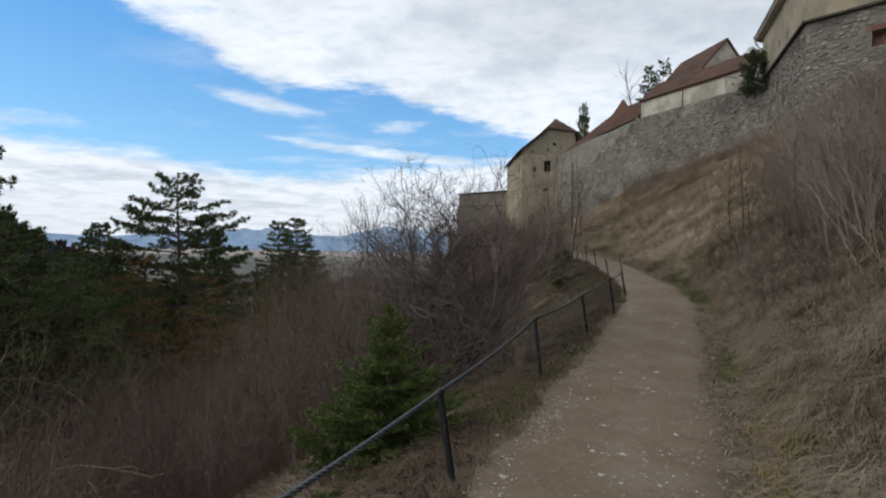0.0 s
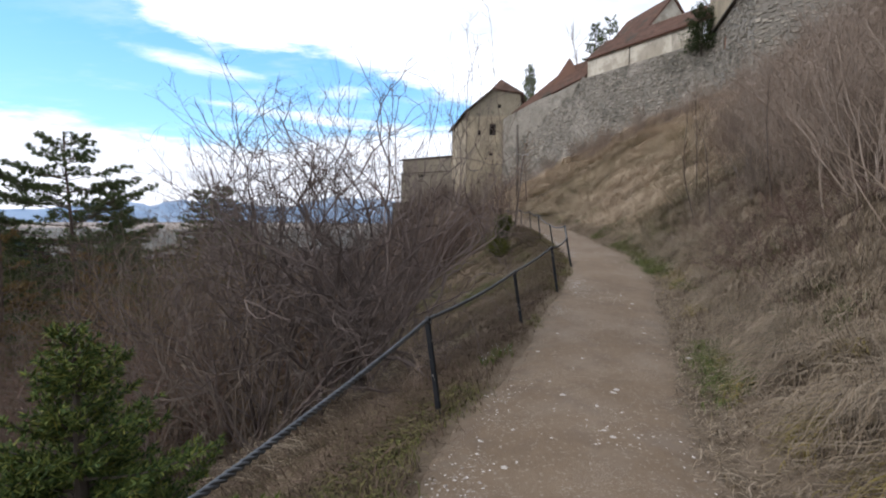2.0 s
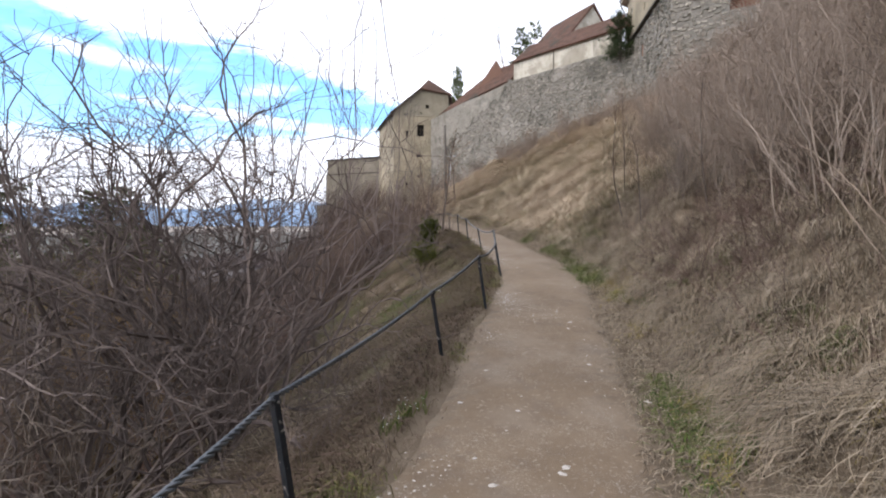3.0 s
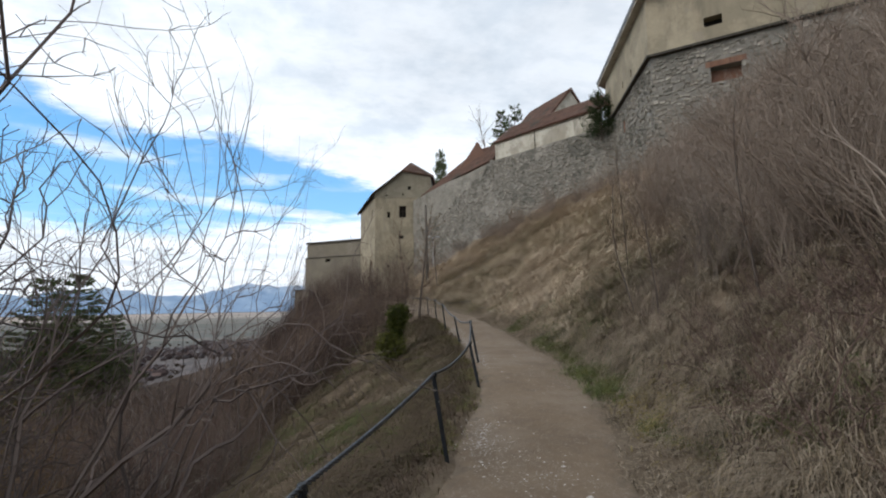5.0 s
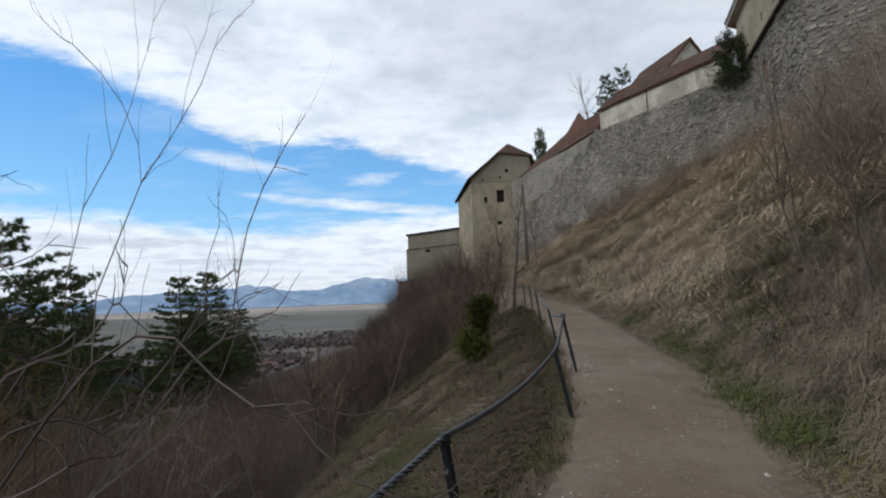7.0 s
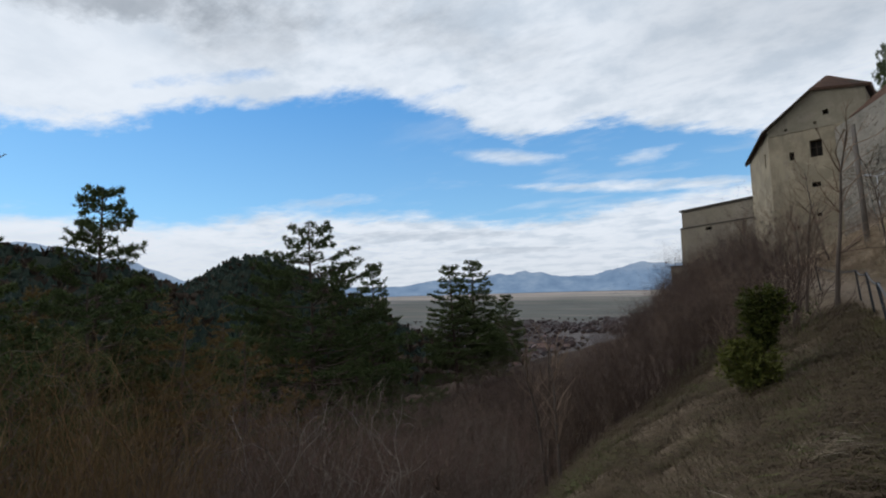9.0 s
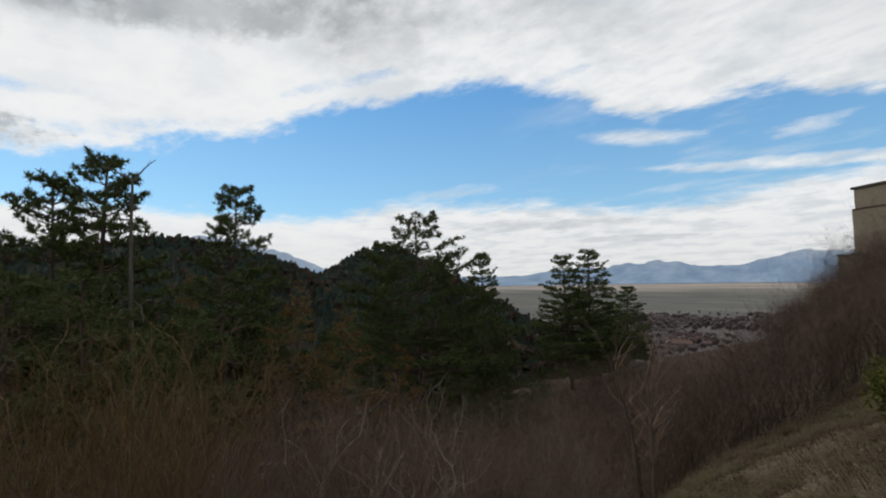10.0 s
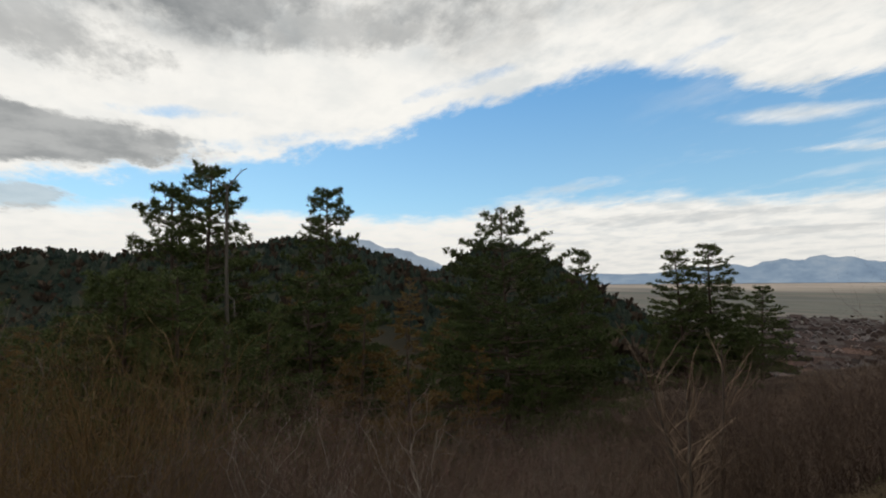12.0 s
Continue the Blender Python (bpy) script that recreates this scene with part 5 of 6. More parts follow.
    # taller growth on the lower hillside
    made, tries = 0, 0
    while made < 125 and tries < 5000:
        tries += 1
        x, y = polar(rng.uniform(24, 82), rng.uniform(4, 100))
        if float(ground_z(x, y)) > -4.5:
            continue
        made += shrub_at(float(x), float(y), "young_tree", "bare grey-brown young tree on the lower hillside", "young trees on the hillside")
    # the large bush by the rail
    big = [forked_meshes(40 + k, (19, 15)[k], 5.0, (0.7, 0.8)[k], 4, 0.025, "twig_grey", 0.17, 0.0, 0.31, 10, 0.42, triple=0.95, girth=0.43) for k in range(2)]
    for x, y, s, r, k in ((0.26, 8.9, 0.80, 1.9, 0), (0.15, 9.7, 0.64, 2.2, 1), (-0.6, 8.7, 0.80, 4.0, 1)):
        put_shrub("tall_shrub", big[k], x, y, s, r, "tall bare many-stemmed shrub reaching over the cable rail", "tall bare shrubs")
    # bushes standing on the bank above the path
    cane = [forked_meshes(140 + k, 18, 2.8, (0.6, 0.6, 0.38, 0.55)[k], 4, 0.009, ("twig_straw", "twig_bank", "twig", "twig_bank")[k], 0.10, 0.03, 0.33, 4, 0.6, triple=0.55, girth=(0.45, 0.45, 0.3, 0.42)[k]) for k in range(4)]
    for x, y, s, r, k in ((6.1, 6.3, 1.0, 0.3, 0), (6.9, 7.7, 1.05, 2.0, 1), (7.6, 6.6, 1.1, 4.4, 0), (8.2, 8.9, 1.0, 1.2, 3), (8.98, 12.3, 0.85, 0.9, 2), (9.3, 12.7, 0.8, 3.0, 2), (8.7, 13.5, 0.55, 5.0, 2), (9.6, 11.2, 0.9, 2.4, 3), (8.6, 10.6, 0.8, 3.4, 1), (10.4, 12.2, 0.95, 0.1, 3)):
        put_shrub("bank_bush", cane[k], x, y, s, r, ("arching pale brown bare bush on the bank", "arching tawny bare bush on the bank", "dark grey many-stemmed bare bush on the bank", "reddish bare bush on the bank")[k], "bushes on the bank")
    # tangle at the foot of the bush, and canes lying about on the bank
    def tangle(seed, spots, mat, label, height):
        g = Geo()
        for k, (x, y, size) in enumerate(spots):
            one = Geo()
            shrub_meshes(seed + k, 8, height * size, 1.3, 6, 2, 0.008 * size, mat, 0.28, 0.07, into=(one, one))
            v = np.concatenate(one.v) + (x, y, float(ground_z(x, y)) - 0.05)
            g.v.append(v)
            g.f += [f + g.n for f in one.f]
            g.n += len(v)
        thing("brambles", label, "brambles", kind="stuff", geo=g, mat=M[mat])

    def spots(n, y0, y1, d0, d1, s0, s1):
        out = []
        for _ in range(n):
            y, d = rng.uniform(y0, y1), rng.uniform(d0, d1)
            out.append((float(way_x(y) + d / np.interp(y, _ty, _tc)), y, rng.uniform(s0, s1)))
        return out

    tangle(600, spots(30, 2.0, 12.5, -3.0, -1.35, 0.4, 0.95) + spots(34, 2.0, 10.0, -2.3, -1.05, 0.25, 0.6), "twig_straw", "low tangle of dry bramble canes under the cable rail", 1.1)
    tangle(700, spots(50, 2.0, 15, 1.9, 4.4, 0.35, 0.75), "twig_straw", "dry bramble canes lying in the dead grass of the bank", 1.1)
    tangle(900, spots(70, 11.5, 22, -5.2, -1.7, 0.22, 0.5), "twig_dark", "low dark heathery tangle on the grassy slope", 0.9)
    tangle(800, spots(75, 5.5, 14.5, 1.9, 5.0, 0.4, 1.05) + spots(60, 6.8, 10.5, 1.7, 3.6, 0.35, 0.8) + spots(40, 7.8, 12.0, 2.0, 4.2, 0.5, 0.95) + spots(35, 8.8, 11.6, 1.8, 3.3, 0.5, 0.95), "twig_dark", "dark reddish bramble tangle on the bank above the path", 1.2)
    # shrubs on the bank to the fortress
    bank = [shrub_meshes(80 + k, 26, 3.0, 0.62, 12, 5, 0.012, ("twig_straw", "twig_bank", "twig_straw", "twig_bank")[k], 0.13, solid=False) for k in range(4)]
    made = tries = 0
    while made < 150 and tries < 4000:
        tries += 1
        y, d = rng.uniform(2.5, 27), rng.uniform(2.8, 13)
        if d < np.interp(y, [2, 6, 10, 14, 18, 22, 27], [3.2, 3.3, 3.6, 4.0, 5.0, 7.5, 9.5]):
            continue
        x = float(way_x(y) + d / np.interp(y, _ty, _tc))
        nx, ny = x - 19.1, y - 25.3
        if nx * 0.74 + ny * 0.68 > -2.2:
            continue
        h = rng.uniform(0.8, 1.2) * np.interp(d, [3, 5, 13], [0.75, 1.1, 1.05]) * np.interp(y, [10, 16, 24], [1.0, 0.8, 0.5])
        put_shrub("bank_shrub", bank[int(rng.integers(4))], x, y, h, rng.uniform(0, 6.28), "dense leafless shrub with tawny shoots on the grassy bank", "shrubs on the bank")
        made += 1
    # dark shrubs added to make the shaded strip along the wall's foot
    for k in range(12):
        y = rng.uniform(38.5, 49)
        x = float(np.interp(y, [37, 42, 47, 52], [19.7, 17.0, 14.2, 12.2])) - rng.uniform(0.5, 1.6)
        put_shrub("wall_shrub", kinds_dark[k % 6], x, y, rng.uniform(0.28, 0.5), rng.uniform(0, 6.28), "dark bare shrub added for the shaded strip at the wall foot", "shrubs at the wall")
    for k in range(34):
        y = rng.uniform(26, 47)
        x = np.interp(y, [27, 32, 42, 47], [20.5, 20.6, 16.0, 13.2]) - rng.uniform(0.4, 2.4)
        put_shrub("wall_shrub", bank[k % 4], x, y, rng.uniform(0.35, 0.85), rng.uniform(0, 6.28), "small bare shrub at the foot of the wall", "shrubs at the wall")


scatter_shrubs()


def sapling(x, y, h, seed, label, thick=0.05, base=None):
    rng = np.random.default_rng(seed)
    tree = thing("sapling", label, "tree", "bare saplings", at=(x, y, float(ground_z(x, y)) - 0.1 if base is None else base))
    line = wander(rng, (0, 0, 0), (rng.normal(0, 0.1), rng.normal(0, 0.1), 1), h, 9, 0.07, 0.05)
    part("trunk", Geo().tube(line, np.linspace(thick, thick * 0.2, 10), 6), M["bark"], tree, smooth=True)
    g = Geo()
    for _ in range(22):
        k = int(rng.integers(3, 9))
        br = wander(rng, line[k], (rng.normal(0, 0.6), rng.normal(0, 0.6), 0.8), h * rng.uniform(0.15, 0.38), 5, 0.16, 0.06)
        g.tube(br, np.linspace(thick * 0.3, thick * 0.08, 6), 3)
        for _ in range(5):
            j = int(rng.integers(1, 5))
            g.tube(wander(rng, br[j], br[j] - br[j - 1] + rng.normal(0, 0.09, 3), h * rng.uniform(0.06, 0.14), 3, 0.2, 0.03), [thick * 0.1, thick * 0.08, thick * 0.05, thick * 0.03], 3)
    part("crown", g, M["twig_umber"], tree)


sapling(6.95, 25.6, 4.4, 1, "slender bare sapling beside the rail", 0.06)
sapling(6.6, 27.4, 3.2, 2, "slender bare sapling beside the rail", 0.045)
sapling(6.1, 26.4, 3.0, 3, "slender bare sapling beside the rail", 0.04)
sapling(5.4, 29.5, 3.8, 4, "slender bare sapling beside the rail", 0.045)
sapling(0.6, 22.35, 3.6, 5, "dark forked bare sapling on the grassy slope", 0.055)
sapling(0.1, 24.0, 4.0, 6, "bare sapling on the grassy slope", 0.06)
sapling(10.6, 36.5, 4.2, 7, "thin bare sapling on the bank below the wall", 0.05)
sapling(-0.6, 18.3, 2.5, 33, "dark bare sapling forking above the thicket", 0.05)
sapling(-1.2, 15.2, 2.5, 34, "dark bare sapling forking above the thicket", 0.05)
sapling(1.2, 21.4, 3.0, 35, "dark bare sapling forking above the thicket", 0.05)
sapling(-2.2, 19.0, 2.8, 31, "dark bare sapling forking above the thicket", 0.06)
sapling(-2.9, 15.0, 2.9, 32, "dark bare sapling forking above the thicket", 0.06)
sapling(19.2, 47.6, 9.0, 41, "bare grey tree rising behind the fortress wall", 0.08, 11.0)
sapling(9.4, 40.0, 5.0, 8, "thin bare sapling on the bank below the wall", 0.05)
for k, (x, y, h) in enumerate(((8.9, 13.6, 3.0), (9.3, 14.8, 3.4), (8.6, 11.2, 3.2), (10.4, 16.5, 3.6), (9.9, 12.6, 3.6))):
    sapling(x, y, h, 20 + k, "thin bare sapling rising from the bank", 0.02)


def needle_clumps(rng, centres, axes, count, length, width):
    """Bunches of needles: thin triangles that fan out from each centre."""
    c, a = np.repeat(centres, count, 0), np.repeat(axes, count, 0)
    d = a * 0.55 + rng.normal(0, 0.6, c.shape)
    d /= np.linalg.norm(d, axis=1, keepdims=True) + 1e-9
    ln = length * rng.uniform(0.6, 1.15, (len(c), 1))
    side = np.cross(d, rng.normal(0, 1, c.shape))
    side /= np.linalg.norm(side, axis=1, keepdims=True) + 1e-9
    w = width * rng.uniform(0.7, 1.3, (len(c), 1))
    v = np.stack([c - side * w, c + side * w, c + d * ln], 1)
    return v.reshape(-1, 3), np.arange(len(c) * 3).reshape(-1, 3)


def pine_meshes(seed, height=16.0, bare=0.30, reach=4.2, whorls=15, per=6, count=15, nl=0.30, mat="needle", gap=0.0, taper=0.7, jit=0.45):
    """Trunk, limbs and needles of a pine as three meshes: flat layers of boughs, longest low down."""
    rng = np.random.default_rng(seed)
    trunk = wander(rng, (0, 0, -0.6), (0, 0, 1), height + 0.3, 12, 0.012, 0.06)
    tg = Geo().tube(trunk, np.linspace(0.22, 0.03, 13) * height / 16, 7)
    lg, cen, axs = Geo(), [], []
    for w in range(whorls):
        a0 = rng.uniform(0, 6.28)
        boughs = max(4, round(per * (1.1 - 0.3 * w / whorls)))
        for b in range(boughs):
            if rng.random() < gap:
                continue
            f = bare + (1 - bare) * (w + rng.uniform(-jit, jit)) / whorls
            f = min(max(f, 0.05), 0.985)
            zt = f * 12
            base = trunk[int(zt)] + (trunk[min(int(zt) + 1, 12)] - trunk[int(zt)]) * (zt - int(zt))
            g01 = (f - bare) / (1 - bare)
            span = reach * (max(1 - g01, 0) ** taper * np.interp(g01, [0, 0.15], [0.8, 1.0]) + 0.09)
            a = a0 + b * 2 * np.pi / boughs + rng.normal(0, 0.3)
            ln = span * rng.uniform(0.6, 1.15)
            up = np.interp(g01, [0, 0.5, 0.9, 1], [-0.12, 0.04, 0.28, 0.7])
            br = wander(rng, base, (np.cos(a), np.sin(a), up), ln, 6, 0.07, 0.03)
            lg.tube(br, np.linspace(0.040, 0.010, 7) * (0.5 + ln / reach), 3)
            out, across = np.array([np.cos(a), np.sin(a), 0]), np.array([-np.sin(a), np.cos(a), 0])
            for s in np.linspace(0.34, 1.0, max(4, int(ln * 3.6))):
                k = min(5, int(s * 6))
                p = br[k] + (br[k + 1] - br[k]) * (s * 6 - k)
                wide = (0.34 * ln * (1.08 - s) + 0.07) * rng.uniform(0.4, 1.25)
                for side in (-1, 1):
                    q = p + across * side * wide + out * wide * rng.uniform(0.4, 1.0) + (0, 0, rng.normal(0.08, 0.07))
                    lg.ribbon([p, (p + q) / 2, q], [0.016, 0.012, 0.008], rng)
                    for m in (0.7, 1.0, 1.12) if wide > 0.34 else (1.0, 1.15):
                        cen.append(p + (q - p) * m + rng.normal(0, 0.05, 3))
                        axs.append(out * 0.55 + across * side * 0.25 + (0, 0, 0.8))
    v, f = needle_clumps(rng, np.array(cen), np.array(axs), count, nl, 0.024)
    return tg.mesh("trunk", M["pine_bark"], True), lg.mesh("framework", M["pine_bark"]), Geo().add(v, f).mesh("crown", M[mat])


def put_pine(meshes, x, y, top, natural, label, turn=0.0, slim=1.0, base=None):
    z = float(ground_z(x, y)) if base is None else base
    s = (top - z) / natural
    ob = new("pine_tree")
    ob.location, ob.rotation_euler, ob.scale = (x, y, z), (0, 0, turn), (s * slim, s * slim, s)
    tagged(ob, label, "pine tree", "pines on the hillside")
    for name, me in zip(("trunk", "framework", "crown"), meshes):
        part(name, me, None, ob)
    return ob


def pines():
    rng = np.random.default_rng(5)
    broad = pine_meshes(1, 16, 0.14, 8.8, 15, 8, 18, 0.23, gap=0.06, taper=0.92, jit=0.22)
    slim = pine_meshes(2, 16, 0.16, 4.6, 19, 8, 17, 0.23, gap=0.08, taper=0.82, jit=0.25)
    open_ = pine_meshes(3, 16, 0.16, 4.7, 22, 8, 17, 0.22, gap=0.18, taper=0.82, jit=0.3)
    sparse = pine_meshes(4, 16, 0.20, 4.0, 14, 5, 8, 0.34, "needle_brown", gap=0.15)
    dense = pine_meshes(5, 16, 0.12, 4.4, 16, 6, 9, 0.36)
    tall = "tall dark green black pine with layered branches on the slope"
    put_pine(broad, -19.0, 34.0, 6.9, 16, tall, 0.4)
    put_pine(slim, -17.5, 51.2, 4.25, 16, tall, 1.0, 1.2)
    put_pine(slim, -17.2, 54.5, 4.75, 16, tall, 2.6, 1.3)
    put_pine(slim, -17.9, 63.8, 0.95, 16, tall, 4.0, 1.4)
    put_pine(open_, -25.2, 23.7, 8.3, 16, "slender pine with an open ragged crown on the slope", 1.0, 0.9)
    put_pine(open_, -22.3, 16.1, 8.5, 16, "tall pine with an open ragged crown on the slope", 2.2, 1.0)
    put_pine(open_, -23.6, 15.3, 7.6, 16, "tall pine with an open ragged crown on the slope", 4.4, 1.0)
    put_pine(slim, -23.4, 45.8, 4.5, 16, tall, 3.0, 0.9)
    put_pine(open_, -29.0, 40.5, 3.2, 16, tall, 5.0, 1.2)
    put_pine(dense, -21.5, 38.0, 1.0, 16, "dense dark pine below the ridge", 5.0)
    green, brown = "dense dark pine below the ridge", "half-withered pine with brownish needles"
    for k in range(44):
        r, a = rng.uniform(24, 92), rng.uniform(40, 106)
        x, y = polar(r, a)
        e = rng.uniform(-9.5, 0.5) if a < 64 else rng.uniform(-7.5, 2.2)
        if a < 47:
            e = rng.uniform(-11, -4.5)
        top = 1.9 + r * np.tan(np.radians(e))
        z = float(ground_z(x, y))
        if not 5 < top - z < 21 or (x + 19) ** 2 + (y - 34) ** 2 < 20:
            continue
        pick = int(rng.integers(5))
        put_pine((dense, broad, sparse, dense, sparse)[pick], x, y, top, 16, brown if pick in (2, 4) else green, rng.uniform(0, 6.28), rng.uniform(0.9, 1.2))
    # pines close round the dead trunk
    for x, y, top, who, turn in ((-15.9, 15.2, 2.6, dense, 0.4), (-13.2, 16.7, 0.5, dense, 2.0), (-18.9, 13.5, 2.7, broad, 3.1), (-14.5, 18.2, 0.9, dense, 5.0), (-19.9, 21.6, 2.6, broad, 1.2), (-14.4, 22.1, 1.0, sparse, 2.7), (-11.7, 23.3, 0.1, sparse, 0.2)):
        put_pine(who, x, y, top, 16, brown if who is sparse else green, turn, 1.15)
    # trees inside the fortress
    put_pine(slim, 19.7, 45.9, 19.9, 16, "dark conifer rising behind the fortress wall", 0.3, 0.75, 11.0)
    put_pine(dense, 20.5, 45.2, 20.2, 16, "dark conifer rising behind the fortress wall", 2.3, 0.8, 11.0)
    put_pine(dense, 17.7, 62.0, 20.9, 16, "dark narrow conifer behind the corner tower", 1.3, 0.40, 6.0)
    put_pine(dense, 17.9, 61.9, 21.2, 16, "dark narrow conifer behind the corner tower", 3.3, 0.36, 6.0)
    put_pine(dense, 18.1, 61.8, 20.8, 16, "dark narrow conifer behind the corner tower", 5.0, 0.36, 6.0)


pines()


def dead_tree():
    rng = np.random.default_rng(31)
    x, y = -19.4, 17.45
    z = float(ground_z(x, y))
    tree = thing("dead_tree", "dead bleached standing trunk with a few broken limbs", "tree", at=(x, y, z - 0.3))
    h = 6.75 - z
    t = np.linspace(0, 1, 11)
    line = np.stack([0.12 * np.sin(5 * t), 0.1 * np.sin(4 * t + 1) - 0.08, h * t], 1)
    part("trunk", Geo().tube(line, np.linspace(0.17, 0.05, 11), 7), M["dead_wood"], tree, smooth=True)
    g = Geo()
    for a, k, ln, up in ((0.9, 10, 1.5, 1.3), (4.0, 10, 1.3, 1.1), (4.4, 9, 0.7, 0.4), (1.0, 8, 0.6, 0.5), (1.2, 7, 1.9, -0.35), (1.5, 6, 1.7, -0.5), (4.2, 7, 0.8, -0.2), (4.4, 5, 0.6, 0.1), (0.6, 5, 0.5, -0.3)):
        br = wander(rng, line[k], (np.cos(a), np.sin(a), up), ln, 6, 0.22, 0.0)
        g.tube(br, np.linspace(0.045, 0.012, 7), 4)
        for j, bend in ((3, 0.5), (5, 0.7)):
            g.tube(wander(rng, br[j], br[j] - br[j - 1] + rng.normal(0, bend * ln / 6, 3), ln * 0.35, 3, 0.3), [0.02, 0.016, 0.012, 0.006], 3)
    part("crown", g, M["dead_wood"], tree)


dead_tree()


def young_spruce(name, x, y, top, reach, mat, label, seed, rows=30, per=15, nl=0.085, low=0.02, lean=0.0, count=9, foot=None, power=0.95, step=20, width=0.009, ball=False):
    """A small evergreen with drooping sprays down to the ground."""
    rng = np.random.default_rng(seed)
    z = float(ground_z(x, y)) - 0.05 if foot is None else foot
    h = top - z
    tree = thing(name, label, "evergreen shrub", at=(x, y, z))
    part("trunk", Geo().tube([(0, 0, -0.2), (lean * 0.5, 0, h * 0.5), (lean, 0, h * 0.98)], [0.045, 0.03, 0.008], 6), M["bark"], tree)
    g, cen, axs = Geo(), [], []
    for w in range(rows):
        f = low + (0.99 - low) * w / rows
        swell = np.sin(np.pi * min(max((f - low) / (1.0 - low), 0.06), 0.97)) ** 0.6 if ball else (1 - f) ** power
        ring = reach * swell * (0.85 + 0.3 * value_noise(w * 0.35, seed)) + 0.06
        for b in range(max(4, int(per * (1 - f) + 3))):
            a = rng.uniform(0, 6.28)
            ln = ring * rng.uniform(0.55, 1.15)
            base = np.array([lean * f, 0, h * f])
            br = wander(rng, base, (np.cos(a), np.sin(a), 0.28 + 0.8 * f), ln, 5, 0.10, -0.04 + 0.05 * f)
            g.tube(br, np.linspace(0.008, 0.002, 6), 3)
            for s in np.linspace(0.25, 1.0, max(4, int(ln * step))):
                k = min(4, int(s * 5))
                p = br[k] + (br[k + 1] - br[k]) * (s * 5 - k)
                cen.append(p + rng.normal(0, 0.3 * nl + 0.06 * ln * (1 - s), 3))
                axs.append((br[5] - br[2]) / (np.linalg.norm(br[5] - br[2]) + 1e-6))
    part("framework", g, M["bark"], tree)
    v, f = needle_clumps(rng, np.array(cen), np.array(axs) * 1.5, count, nl, width)
    part("foliage", Geo().add(v, f), M[mat], tree)


def tiered_spruce(x, y, top, reach, label):
    """A young spruce: tiers of boughs, each a flat spray of side twigs set with short needles."""
    rng = np.random.default_rng(3)
    z = float(ground_z(x, y)) - 0.05
    h = top - z
    tree = thing("young_spruce", label, "spruce tree", at=(x, y, z))
    part("trunk", Geo().tube([(0, 0, -0.2), (0.01, 0, h * 0.5), (0, 0.01, h)], [0.05, 0.03, 0.006], 7), M["bark"], tree)
    g, cen, axs = Geo(), [], []
    lobes = rng.uniform(0, 6.28, 3)
    for tier in np.linspace(0.02, 0.97, 17):
        ring = reach * (1 - tier) ** 0.8 + 0.05
        count = max(4, int(11 * (1 - tier) + 4))
        a0 = rng.uniform(0, 6.28)
        for b in range(count):
            a = a0 + b * 2 * np.pi / count + rng.normal(0, 0.16)
            ln = ring * rng.uniform(0.6, 1.15) * (1 + 0.22 * np.sin(2 * a + lobes[0] + 5 * tier) + 0.15 * np.sin(3 * a + lobes[1]))
            base = np.array([0, 0, h * tier + rng.normal(0, 0.02)])
            br = wander(rng, base, (np.cos(a), np.sin(a), -0.10 + 0.9 * tier**2), ln, 6, 0.07, 0.085)
            g.tube(br, np.linspace(0.009, 0.002, 7), 3)
            across = np.array([-np.sin(a), np.cos(a), 0.0])
            for s in np.arange(0.18, 1.0, 0.050 / max(ln, 0.12)):
                k = min(5, int(s * 6))
                p = br[k] + (br[k + 1] - br[k]) * (s * 6 - k)
                along = br[k + 1] - br[k]
                along = along / np.linalg.norm(along)
                cen.append(p)
                axs.append(along)
                for side in (-1, 1):
                    d = along * 0.75 + across * side * 0.75 + (0, 0, rng.normal(-0.05, 0.12))
                    tw = (0.30 * ln * (1.05 - s) + 0.035) * rng.uniform(0.6, 1.15)
                    for m in np.arange(0.03, tw + 0.001, 0.03):
                        cen.append(p + d * m)
                        axs.append(d)
    part("framework", g, M["bark"], tree)
    cen, axs = np.array(cen), np.array(axs)
    v, f = needle_clumps(rng, cen, axs * 1.6, 13, 0.044, 0.0052)
    part("foliage", Geo().add(v, f), M["spruce"], tree)


tiered_spruce(-0.48, 4.65, 1.06, 0.82, "bushy young spruce with fresh green tips below the cable rail")
young_spruce("juniper", 4.98, 19.9, 1.52, 0.36, "juniper", "dark bushy juniper leaning on the grassy slope", 9, 26, 14, 0.10, 0.46, 0.10, 9, None, 0.45, 22, 0.010, True)
young_spruce("juniper", 4.84, 19.7, 0.76, 0.36, "juniper_tip", "yellow-green rounded juniper on the grassy slope", 10, 20, 14, 0.10, 0.08, -0.05, 9, None, 0.5, 22, 0.010, True)
young_spruce("wall_bush", 21.65, 33.35, 16.1, 1.5, "ivy", "dark evergreen bush growing over the wall beside the bastion", 12, 20, 9, 0.22, 0.0, 0.0, 6, 12.9, 0.45)


